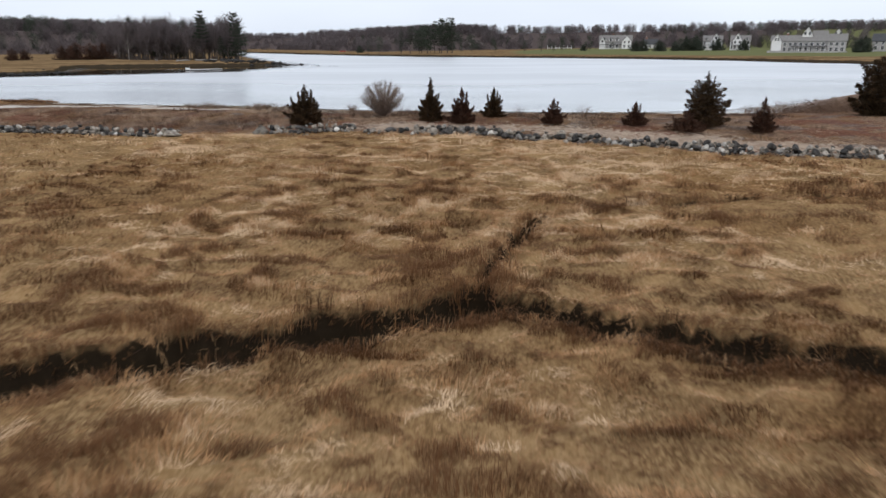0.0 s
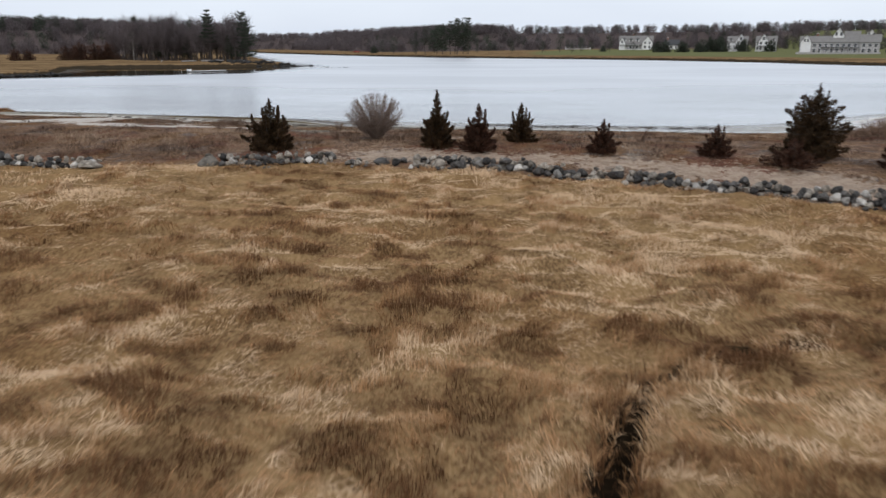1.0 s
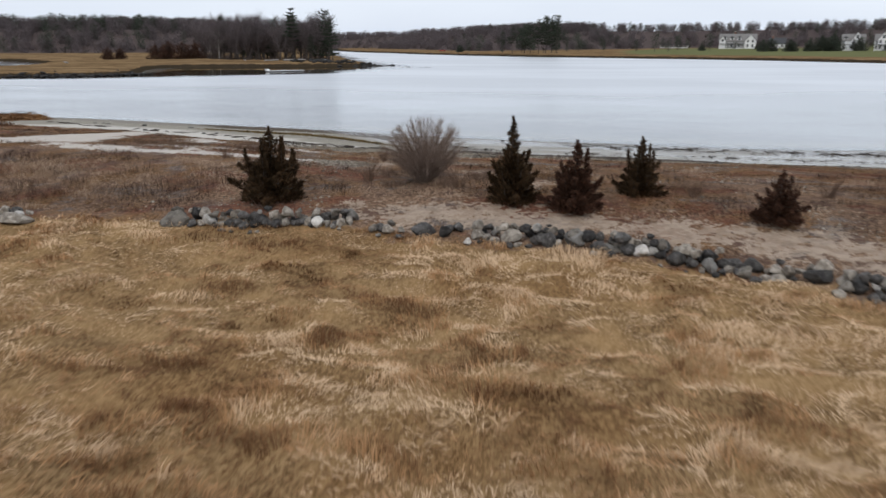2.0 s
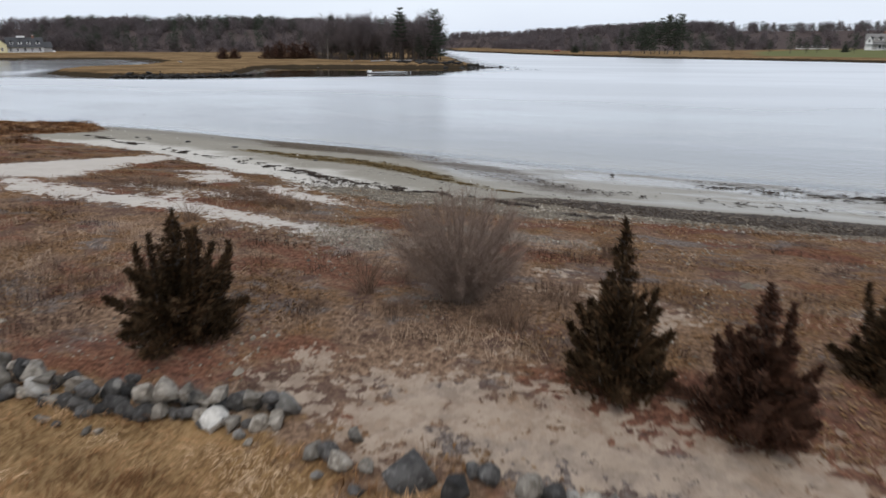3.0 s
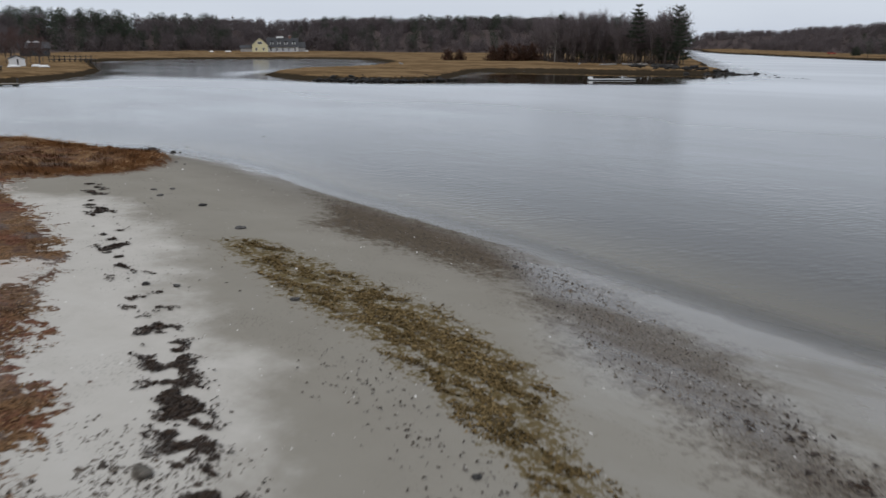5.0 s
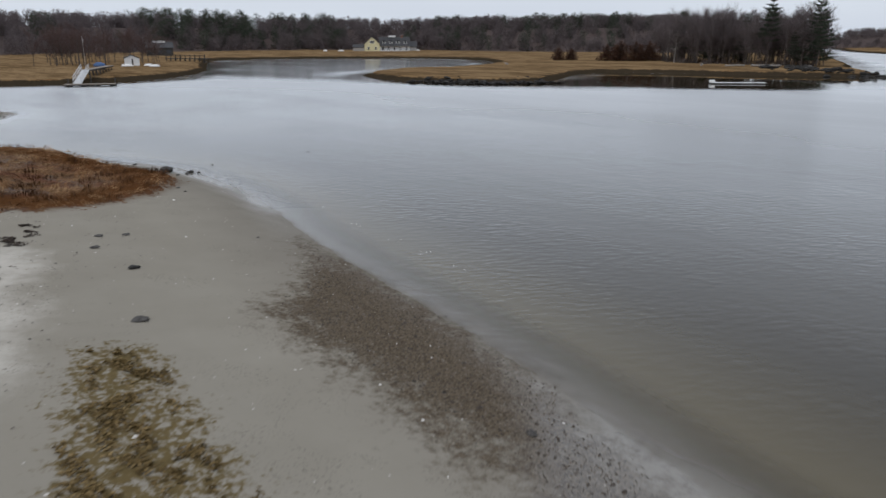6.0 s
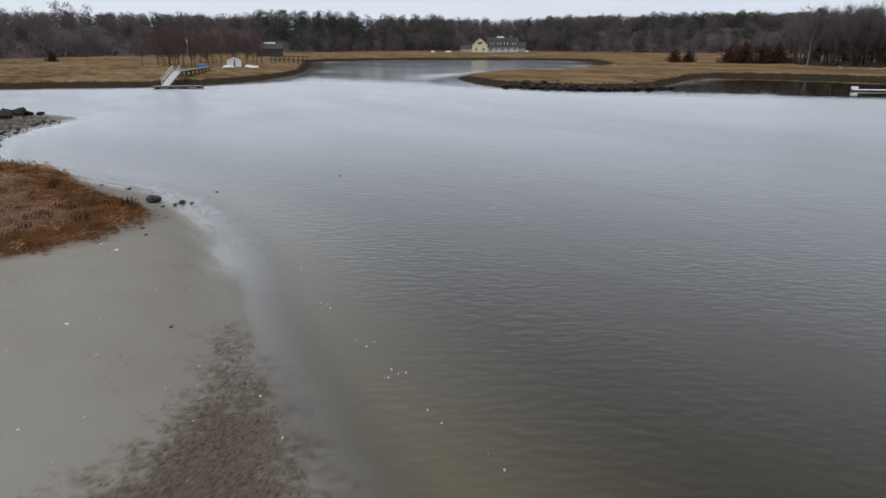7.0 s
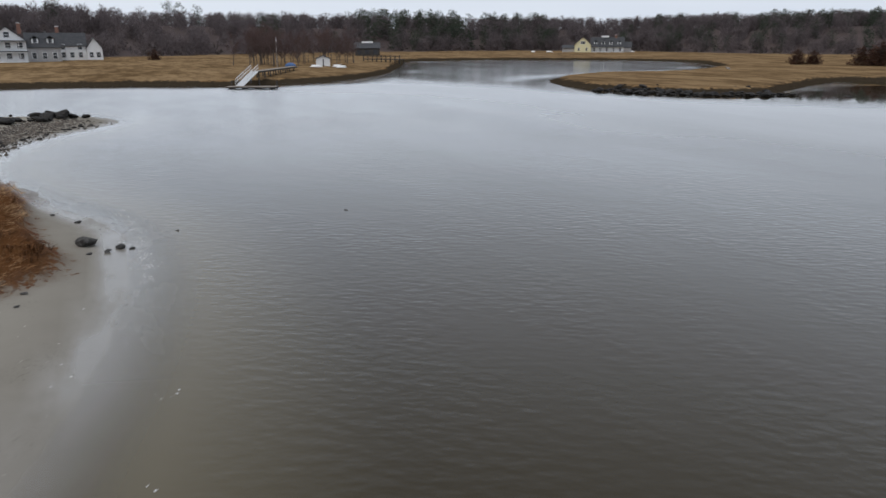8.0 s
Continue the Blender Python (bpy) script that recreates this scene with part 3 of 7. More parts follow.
GREY_WOOD = plain("weathered_shingle", (0.30, 0.29, 0.285), (0.46, 0.45, 0.44), 1.2, 0.85, 0.2, 0.4, 0.02, 0.0, (1, 1, 5))
DARK_WOOD = plain("dark_stained_timber", (0.035, 0.033, 0.032), (0.075, 0.068, 0.062), 1.0, 0.8, 0.2, 0.4, 0.02)
ROOFING = plain("grey_roof_shingle", (0.04, 0.042, 0.047), (0.085, 0.086, 0.09), 0.9, 0.85, 0.2, 0.5, 0.02, 0.0, (1, 1, 4))
# roof shingle paled: the sky's reflection on wet roofs is put into the colour
PALE_ROOF = plain("pale_weathered_shingle", (0.14, 0.135, 0.13), (0.24, 0.232, 0.222), 0.9, 0.85, 0.2, 0.5, 0.02, 0.0, (1, 1, 4))
PANE = plain("dark_window_glass", (0.03, 0.034, 0.04), (0.06, 0.066, 0.075), 2.0, 0.08, 0.6, 0.05, 0.002)
PLANKING = plain("weathered_planks", (0.17, 0.14, 0.115), (0.30, 0.265, 0.225), 0.7, 0.85, 0.2, 0.5, 0.01, 0.3)
ALUMINIUM = plain("pale_aluminium", (0.50, 0.51, 0.52), (0.62, 0.63, 0.64), 0.8, 0.45, 0.5, 0.1, 0.005)
FLOAT_BLACK = plain("black_float_drums", (0.015, 0.015, 0.016), (0.035, 0.034, 0.033), 0.6, 0.6, 0.4, 0.3, 0.01)
BRICK = plain("chimney_brick", (0.20, 0.10, 0.075), (0.30, 0.17, 0.13), 0.3, 0.9)
BLUE_PAINT = plain("blue_tarpaulin", (0.04, 0.09, 0.22), (0.07, 0.14, 0.30), 0.5, 0.6)
RED_PAINT = plain("red_paint", (0.35, 0.06, 0.04), (0.45, 0.10, 0.07), 0.5, 0.6)
CLOTH = plain("faded_flag_cloth", (0.55, 0.55, 0.58), (0.70, 0.68, 0.68), 0.3, 0.9)


# ---- mesh helpers ----
def big_mesh(name, verts, tris, mats, index=None, attrs=None, smooth=False):
    """A mesh from arrays of places and triangles."""
    me = bpy.data.meshes.new(name)
    verts, tris = np.asarray(verts, np.float32), np.asarray(tris, np.int32)
    me.vertices.add(len(verts))
    me.vertices.foreach_set("co", verts.ravel())
    me.loops.add(tris.size)
    me.loops.foreach_set("vertex_index", tris.ravel())
    me.polygons.add(len(tris))
    me.polygons.foreach_set("loop_start", np.arange(0, tris.size, 3, dtype=np.int32))
    for m in mats:
        me.materials.append(m)
    if index is not None:
        me.polygons.foreach_set("material_index", np.asarray(index, np.int32))
    me.polygons.foreach_set("use_smooth", np.full(len(tris), smooth))
    me.update(calc_edges=True)
    for key, values in (attrs or {}).items():
        me.attributes.new(key, "FLOAT", "POINT").data.foreach_set("value", np.asarray(values, np.float32))
    return me


def part(name, bm, material, parent, label="", smooth=False):
    """Links a bmesh as one mesh object under a thing or a part."""
    me = bpy.data.meshes.new(name)
    bm.to_mesh(me)
    bm.free()
    me.materials.append(material)
    if smooth:
        me.polygons.foreach_set("use_smooth", np.full(len(me.polygons), True))
    ob = new(name, me)
    ob.parent = parent
    return tagged(ob, label) if label else ob


def part_mesh(name, me, parent, label=""):
    ob = new(name, me)
    ob.parent = parent
    return tagged(ob, label) if label else ob


def thing(name, x, y, z, turn=0.0, label="", category="", group="", kind=""):
    ob = new(name)
    ob.empty_display_size = 0.3
    ob.matrix_world = pose(x, y, z, 0, 0, turn)
    return tagged(ob, label, category, group, kind)


def add_box(bm, x0, x1, y0, y1, z0, z1):
    v = [bm.verts.new(p) for p in ((x0, y0, z0), (x1, y0, z0), (x1, y1, z0), (x0, y1, z0), (x0, y0, z1), (x1, y0, z1), (x1, y1, z1), (x0, y1, z1))]
    for f in ((3, 2, 1, 0), (4, 5, 6, 7), (0, 1, 5, 4), (1, 2, 6, 5), (2, 3, 7, 6), (3, 0, 4, 7)):
        bm.faces.new([v[i] for i in f])
    return bm


def box(x0, x1, y0, y1, z0, z1, bevel=0.0):
    bm = add_box(bmesh.new(), x0, x1, y0, y1, z0, z1)
    if bevel:
        bmesh.ops.bevel(bm, geom=bm.edges[:], offset=bevel, segments=1, affect="EDGES")
    return bm


def add_bar(bm, a, b, r, sides=6, taper=1.0):
    """A round bar from a to b."""
    a, b = Vector(a), Vector(b)
    q = (b - a).to_track_quat("Z", "Y")
    rings = []
    for p, s in ((a, r), (b, r * taper)):
        rings.append([bm.verts.new(p + q @ Vector((s * math.cos(2 * math.pi * i / sides), s * math.sin(2 * math.pi * i / sides), 0))) for i in range(sides)])
    for i in range(sides):
        j = (i + 1) % sides
        bm.faces.new((rings[0][i], rings[0][j], rings[1][j], rings[1][i]))
    bm.faces.new(rings[0][::-1])
    bm.faces.new(rings[1])
    return bm


def bar(a, b, r, sides=6, taper=1.0):
    return add_bar(bmesh.new(), a, b, r, sides, taper)


# ---- ground and water: two sheets on one uneven grid ----
def marched(lo, hi, stops):
    """Coordinates from lo to hi in steps that follow the stops (place, step)."""
    out = [lo]
    while out[-1] < hi:
        out.append(out[-1] + float(np.interp(out[-1], [p for p, _ in stops], [q for _, q in stops])))
    return np.array(out)


GX = marched(-3200, 3200, [(-3200, 260), (-430, 14), (-300, 3.2), (-110, 1.9), (-60, 1.0), (-32, 0.6), (-12, 0.5), (-9, 0.28), (9, 0.28), (12, 0.45), (18, 0.6), (60, 1.6), (130, 3), (320, 7), (3200, 260)])
GY = marched(-3200, 3200, [(-3200, 260), (-60, 12), (0, 1.0), (3, 0.28), (22, 0.28), (30, 0.36), (36, 0.46), (72, 0.5), (80, 0.8), (150, 1.7), (280, 1.9), (430, 5), (700, 18), (3200, 260)])
XX, YY = np.meshgrid(GX, GY)
px, py = XX.ravel(), YY.ravel()
pz = height(px, py)
NXG, NYG = len(GX), len(GY)
cell = np.arange((NYG - 1) * NXG).reshape(NYG - 1, NXG)[:, :-1].ravel()
quads = np.stack([cell, cell + 1, cell + NXG + 1, cell + NXG], 1)
tris = np.concatenate([quads[:, [0, 1, 2]], quads[:, [0, 2, 3]]])

shore_d = area_distance(px, py, NEAR_LAND)
west_d, east_d = area_distance(px, py, WEST_LAND), area_distance(px, py, EAST_LAND)
far_d = np.maximum(west_d, east_d)
wall_y = np.interp(px, [-60, -27, -18, -11, -5.6, -4, 0.3, 3.4, 8.2, 15, 19, 60], [42, 38.2, 36.6, 36.5, 36.4, 35.6, 35.2, 34.6, 32.6, 29.0, 27.8, 20])
marsh_d = np.maximum(np.where(far_d > 0, 9.0, -9.0), np.minimum(wall_y - 0.3 - py, 9))
sandy = np.maximum.reduce([0.66 - line_distance(px, py, SAND_PATH), *[0.36 - line_distance(px, py, k) for k in SAND_LINKS], area_distance(px, py, SAND_SIDE), area_distance(px, py, SAND_NECK),
                           area_distance(px, py, SAND_PATCH), area_distance(px, py, SAND_PATCH_2)])
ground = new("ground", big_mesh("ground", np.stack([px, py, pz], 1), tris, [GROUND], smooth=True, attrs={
    "shore": np.where(far_d > -8, 30.0, shore_d),
    "upland": np.where(shore_d > -5, np.maximum(area_distance(px, py, UPLAND), area_distance(px, py, MARSH_TIP) + 0.2), 5),
    "sandy": sandy,
    "dry": area_distance(px, py, UPLAND) - 6 * step(-34, -41, px),
    "track": np.maximum(0.75 + 0.5 * step(4, 12, px) - line_distance(px, py, TRACK), 0.12 - line_distance(px, py, TRAIL)),
    "film": np.where(far_d > -8, 0.0, (1 - step(0.5, 1.1, shore_d / (1.2 + 8.8 * step(-20, -9, px)))) * (1 - 0.8 * step(-40, -34, px) * (1 - step(-24, -16, px)) - 0.08 * step(-20, -14, px))),
    "shingle": np.maximum(area_distance(px, py, SHINGLE_STRIP), area_distance(px, py, STONY_SOIL)),
    "gravel": area_distance(px, py, GRAVEL),
    "gravel_dark": area_distance(px, py, GRAVEL_DARK),
    "weed": area_distance(px, py, WEED_BED),
    "pebble": area_distance(px, py, PEBBLE_BED),
    "marsh": marsh_d,
    "tip": np.minimum(area_distance(px, py, MARSH_TIP) + 0.25, 1.7 - np.abs(area_distance(px, py, MARSH_TIP) - 0.6)),
    "lawn": np.minimum(area_distance(px, py, LAWN), east_d - 30),
    "far": np.where(far_d > 0, far_d - 1.5, -9.0),
    "bank": np.where((far_d > -20) & (far_d < 14), (-0.60 - pz) * 3.0, -5.0),
    "woods": np.maximum(area_distance(px, py, WEST_WOOD), area_distance(px, py, EAST_WOOD)),
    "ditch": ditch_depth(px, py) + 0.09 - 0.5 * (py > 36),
}))
tagged(ground, "tidal salt marsh, dune and sandy beach running out to wooded shores", "ground", kind="structure")

wet_cell = (pz[quads].min(1) < WATER + 0.02) & ~((py[quads].max(1) < 50) & (np.abs(px[quads]).max(1) < 70))
wq = quads[wet_cell]
used, inverse = np.unique(wq, return_inverse=True)
wq = inverse.reshape(-1, 4)
deep = np.where(far_d[used] > -12, 1.5, WATER - height(px[used], py[used], False))
ux_, uy_ = px[used], py[used]
streak = 16 * (fbm(ux_ + uy_ * 0.6, uy_ * 3 - ux_ * 1.8, 60, 3, 61) - 0.5)
lee = np.maximum.reduce([step(-9, 9, area_distance(ux_, uy_, LEE_WATER) + streak), step(-14, -4, far_d[used] + streak * 0.5) * 0.8, step(-12, 12, area_distance(ux_, uy_, BASIN) + streak) * 0.7])
open_water = step(14, 70, -shore_d[used])
water = new("water", big_mesh("water", np.stack([px[used], py[used], np.full(len(used), WATER)], 1),
                              np.concatenate([wq[:, [0, 1, 2]], wq[:, [0, 2, 3]]]), [SEA], smooth=True, attrs={"depth": deep, "lee": lee, "open_water": open_water}))
tagged(water, "calm grey tidal river water with faint ripples", "water", kind="structure")


# ---- blades, leaves and pebbles in great number ----
def blades(x, y, z, yaw, length, width, rise, droop, side):
    """Bent tapering blades: five corners and three triangles each. rise is the slope at the foot, droop how far it bends over."""
    n = len(x)
    dx, dy = np.cos(yaw), np.sin(yaw)
    cx, cy = -dy, dx
    r1, r2 = rise, rise - droop
    l1, l2 = length * 0.5, length * 0.5
    mx, my, mz = x + dx * l1 * np.cos(r1), y + dy * l1 * np.cos(r1), z + l1 * np.sin(r1)
    tx, ty, tz = mx + dx * l2 * np.cos(r2), my + dy * l2 * np.cos(r2), np.maximum(mz + l2 * np.sin(r2), z - 0.02 + 0.03 * side)
    w0, w1 = width * 0.5, width * 0.42
    v = np.empty((n, 5, 3), np.float32)
    v[:, 0] = np.stack([x + cx * w0, y + cy * w0, z - 0.02], 1)
    v[:, 1] = np.stack([x - cx * w0, y - cy * w0, z - 0.02 + side * width], 1)
    v[:, 2] = np.stack([mx + cx * w1, my + cy * w1, mz], 1)
    v[:, 3] = np.stack([mx - cx * w1, my - cy * w1, mz + side * width], 1)
    v[:, 4] = np.stack([tx, ty, tz], 1)
    base = (np.arange(n) * 5)[:, None]
    t = np.concatenate([base + [0, 1, 3], base + [0, 3, 2], base + [2, 3, 4]])
    return v.reshape(-1, 3), t


def scatter(rng, count, x0, x1, y0, y1):
    return rng.uniform(x0, x1, count), rng.uniform(y0, y1, count)


def grass_sheet(name, mat, rng, x, y, flatness, length, width, label, tint_shift=0.0, swirl=1.9, seed=50, unruly=0.42, contrast=1.7):
    z = height(x, y)
    n = len(x)
    flow = (fbm(x, y, swirl, 2, seed) - 0.5) * 9.0 + 0.6 + (fbm(x, y, 9.0, 2, seed + 1) - 0.5) * 5.0
    tuft = step(0.50, 0.66, fbm(x, y * 1.35, 0.85, 2, seed + 2))
    lift = 0.35 * fbm(x, y, 2.2, 2, seed + 6) + 0.65 * tuft
    yaw = flow + rng.normal(0, unruly, n)
    rise = np.clip(flatness - 0.22 + tuft * 0.75 + (lift - 0.4) * 0.5 + rng.normal(0, 0.2, n), 0.05, 1.45)
    droop = rise * rng.uniform(0.4, 1.2, n)
    tone = 0.66 - 0.30 * tuft + (fbm(x, y * 1.4, 0.8, 3, seed + 3) - 0.5) * contrast + (fbm(x, y, 6.0, 2, seed + 4) - 0.5) * 1.5 + tint_shift
    size = length * rng.uniform(0.6, 1.25, n) * (0.7 + 0.5 * lift)
    v, t = blades(x, y, z, yaw, size, width * rng.uniform(0.6, 1.3, n), rise, droop, rng.uniform(-0.6, 0.6, n))
    ob = new(name, big_mesh(name, v, t, [mat], attrs={"tint": np.repeat(tone, 5)}))
    return tagged(ob, label, "grass", kind="stuff")


rng = np.random.default_rng(11)
sets = []
for count, x0, x1, y0, y1 in ((142000, -7.5, 8.5, 1.5, 19), (105000, -7.5, 8.5, 19, 35.8), (52000, -15, -7.5, 2.5, 36.5), (38000, 8.5, 16, 2.5, 33.5), (28000, -34, -15, 6, 38), (15000, 16, 30, 5, 30)):
    sets.append(scatter(rng, count, x0, x1, y0, y1))
gx, gy = np.concatenate([s[0] for s in sets]), np.concatenate([s[1] for s in sets])
wy = np.interp(gx, [-60, -27, -18, -11, -5.6, -4, 0.3, 3.4, 8.2, 15, 19, 60], [42, 38.2, 36.6, 36.5, 36.4, 35.6, 35.2, 34.6, 32.6, 29.0, 27.8, 20])
ditch = ditch_depth(gx, gy)
keep = (gy < wy - 0.15) & (ditch < 0.07)
gx, gy, ditch = gx[keep], gy[keep], ditch[keep]
rim = np.exp(-np.maximum(-ditch, 0) / 0.45)
wide = 0.0115 + 0.001 * step(14, 24, gy) + 0.012 * step(8, 16, np.abs(gx))


def blot(x, y, places):
    """How near each place is to the middle of one of the patches (x, y, half width, half depth)."""
    total = np.zeros(len(x))
    for a, b, u, v in places:
        total = np.maximum(total, np.exp(-((x - a) / u) ** 2 - ((y - b) / v) ** 2))
    return total


PALE_HAY = [(3.6, 11.2, 1.5, 1.6), (5.9, 12.9, 2.6, 2.0), (-3.6, 13.2, 2.2, 1.2), (-1.2, 12.2, 1.2, 0.8), (5.5, 25.5, 4.0, 1.6), (-11, 27, 4.0, 1.5), (1.0, 31.5, 6, 2.2), (-5, 31, 4, 2.5)]
RUSTY_HAY = [(-3.2, 11.2, 2.4, 1.6), (-5.2, 13.6, 2.5, 1.2), (-5.6, 9.4, 4.5, 2.0), (-11, 11, 5, 3), (-6.5, 15.6, 4, 2.2), (-2.2, 9.6, 1.6, 1.0), (0.6, 12.6, 0.9, 2.6), (-9.5, 19.4, 4.5, 1.6), (-2.2, 20.6, 3.5, 1.2), (5.2, 19.6, 2.6, 0.8), (11, 21.6, 5.0, 1.3), (10.2, 17.0, 2.0, 0.8)]
DARK_TUFTS = [(-12.6, 35.3, 0.50, 0.35), (-5.9, 30.1, 0.62, 0.55), (-5.6, 31.6, 0.75, 0.48), (-2.7, 30.8, 0.56, 0.42), (-1.7, 32.9, 0.69, 0.35), (0.3, 32.8, 0.50, 0.55), (-6.9, 34.3, 0.62, 0.48), (1.3, 31.9, 0.75, 0.42), (-9.8, 32.4, 0.56, 0.35), (-0.7, 15.5, 0.69, 0.55), (-0.5, 20.0, 0.50, 0.48), (-3.4, 15.2, 0.62, 0.42), (6.9, 20.6, 0.75, 0.35), (1.7, 18.2, 0.56, 0.55), (-4.8, 24.9, 0.69, 0.48), (0.8, 23.3, 0.50, 0.42), (-0.4, 17.0, 0.62, 0.35), (0.9, 4.4, 0.75, 0.55), (3.3, 4.5, 0.56, 0.48), (-1.6, 5.7, 0.69, 0.42), (-0.1, 5.4, 0.50, 0.35), (-5.9, 14.0, 0.62, 0.55), (-1.6, 11.9, 0.75, 0.48), (4.1, 4.2, 0.56, 0.42)]
shift = -0.45 * blot(gx, gy, DARK_TUFTS) + 0.30 * blot(gx, gy, PALE_HAY) - 0.40 * blot(gx, gy, RUSTY_HAY) - 0.16 * rim - 0.24 + 0.31 * step(19, 29, gy)
grass_sheet("salt_marsh_grass", STRAW, rng, gx, gy, 0.32 + 0.45 * rim + 0.2 * blot(gx, gy, RUSTY_HAY) - 0.22 * blot(gx, gy, PALE_HAY), 0.25 + 0.09 * rim - 0.05 * step(26, 31, gy), wide,
            "straw-coloured salt hay matted in swirls over the marsh", shift, 1.5, 50, 0.85, 2.3)
hx, hy = scatter(rng, 150000, -12, 13, 2, 22)
hang = ditch_depth(hx, hy)
ok = (hang > -0.28) & (hang < 0.3) & (fbm(hx, hy, 0.4, 3, 66) + rng.normal(0, 0.06, len(hx)) > 0.50 + 0.12 * step(0.1, 0.4, hang) - 0.14 * step(9.8, 11.0, hy))
hx, hy = hx[ok], hy[ok]
grass_sheet("ditch_grass", RUST, rng, hx, hy, 1.0, 0.34, 0.012, "rust-brown upright grass hanging over the ditch banks", 0.0, 0.9, 210, 1.2)


# dry grass and litter on the dune
def in_dune(x, y, margin=0.0):
    d = area_distance(x, y, NEAR_LAND)
    u = area_distance(x, y, UPLAND)
    w = np.interp(x, [-60, -27, -18, -11, -5.6, -4, 0.3, 3.4, 8.2, 15, 19, 60], [42, 38.2, 36.6, 36.5, 36.4, 35.6, 35.2, 34.6, 32.6, 29.0, 27.8, 20])
    s = np.maximum.reduce([0.7 - line_distance(x, y, SAND_PATH), 0.25 - line_distance(x, y, TRAIL), *[0.36 - line_distance(x, y, k) for k in SAND_LINKS], area_distance(x, y, SAND_SIDE), area_distance(x, y, SAND_NECK), area_distance(x, y, SHINGLE_STRIP) - 0.15, area_distance(x, y, STONY_SOIL) - 0.15,
                           area_distance(x, y, SAND_PATCH), area_distance(x, y, SAND_PATCH_2), 0.7 + 0.5 * step(4, 12, x) - line_distance(x, y, TRACK)])
    wander = 1.8 * (fbm(x, y, 0.9, 4, 77) - 0.5)
    return (y > w + 0.35) & (u > margin + wander) & (s + wander * 0.8 < 0) & (d > 0)


dx, dy = scatter(rng, 190000, -34, 20, 32, 58)
ok = in_dune(dx, dy)
clump = fbm(dx, dy, 1.5, 3, 90)
ok &= clump + rng.normal(0, 0.05, len(dx)) > 0.44 + 0.08 * step(44, 50, dy)
ok &= ~((np.hypot(dx + 8.9, (dy - 37.6) * 1.2) < 2.2) & (clump < 0.6))
dx, dy, clump = dx[ok], dy[ok], clump[ok]
low = step(46, 52, dy)
grass_sheet("dune_grass", HAY, rng, dx, dy, 0.5 - 0.3 * low, 0.24 - 0.13 * low + 0.16 * blot(dx, dy, [(-10.8, 41, 1.8, 2.2), (-14, 40, 4, 2), (-4, 39.0, 3, 0.8)]), 0.010 + 0.004 * low, "dry brown grass in clumps on the dune", -0.16 + 0.6 * blot(dx, dy, [(-11.2, 40.6, 1.8, 2.0), (-15, 39.6, 4, 1.8), (-4.6, 39.2, 3, 0.9), (-6.6, 41.2, 1.0, 0.8), (7.5, 37.6, 1.6, 0.8)]) - 0.2 * low + (fbm(dx, dy, 1.9, 2, 141) - 0.5) * 2.0, 1.1, 130, 2.0, 2.8)

tx, ty = scatter(rng, 60000, -26, 12, 36, 48)
gold = blot(tx, ty, [(-12.5, 39.6, 2.0, 1.3), (-16.5, 39.4, 3.5, 1.6), (-21, 40.5, 3.5, 2.0), (-13.6, 42.0, 1.6, 1.0), (-5.8, 39.0, 1.8, 0.55), (-3.4, 39.0, 1.4, 0.5), (5.0, 38.8, 1.2, 0.5)])
ok = in_dune(tx, ty, -0.2) & (gold + rng.normal(0, 0.08, len(tx)) > 0.38) & (fbm(tx, ty, 0.8, 3, 144) > 0.40)
tx, ty = tx[ok], ty[ok]
grass_sheet("tall_dune_grass", HAY, rng, tx, ty, 0.8, 0.36, 0.009, "tall golden dry grass standing in tufts on the dune", 0.12, 0.9, 190, 1.3, 2.2)

mx, my = scatter(rng, 46000, -66, -36, 52, 73)
ok = np.maximum(area_distance(mx, my, UPLAND) - 0.3, area_distance(mx, my, MARSH_TIP) + 0.1) > 0.0 + 0.5 * (fbm(mx, my, 0.8, 2, 3) - 0.5)
mx, my = mx[ok], my[ok]
grass_sheet("point_grass", RUST, rng, mx, my, 0.5, 0.34, 0.022, "tan marsh grass with a rust-red rim on the low point", -0.05 + 0.42 * step(0.8, 3.0, area_distance(mx, my, MARSH_TIP)) + 0.3 * step(0.2, -1.0, area_distance(mx, my, MARSH_TIP)), 2.4, 170)


def flakes(name, mat, rng, x, y, size, label, category, tilt=0.5, kind="stuff"):
    """Small curled leaves or shreds lying on the ground: two triangles each, folded."""
    n = len(x)
    z = height(x, y) + rng.uniform(0.005, 0.03, n)
    yaw = rng.uniform(0, 2 * np.pi, n)
    s = size * rng.uniform(0.5, 1.5, n)
    ux, uy = np.cos(yaw) * s, np.sin(yaw) * s
    wx, wy = -np.sin(yaw) * s * 0.45, np.cos(yaw) * s * 0.45
    h = s * tilt * rng.uniform(-0.3, 1.0, n)
    v = np.empty((n, 4, 3), np.float32)
    v[:, 0] = np.stack([x - ux, y - uy, z], 1)
    v[:, 1] = np.stack([x + wx, y + wy, z + h], 1)
    v[:, 2] = np.stack([x + ux, y + uy, z + h * 0.4], 1)
    v[:, 3] = np.stack([x - wx, y - wy, z + h * 0.8], 1)
    base = (np.arange(n) * 4)[:, None]
    ob = new(name, big_mesh(name, v.reshape(-1, 3), np.concatenate([base + [0, 1, 2], base + [0, 2, 3]]), [mat]))
    return tagged(ob, label, category, kind=kind)


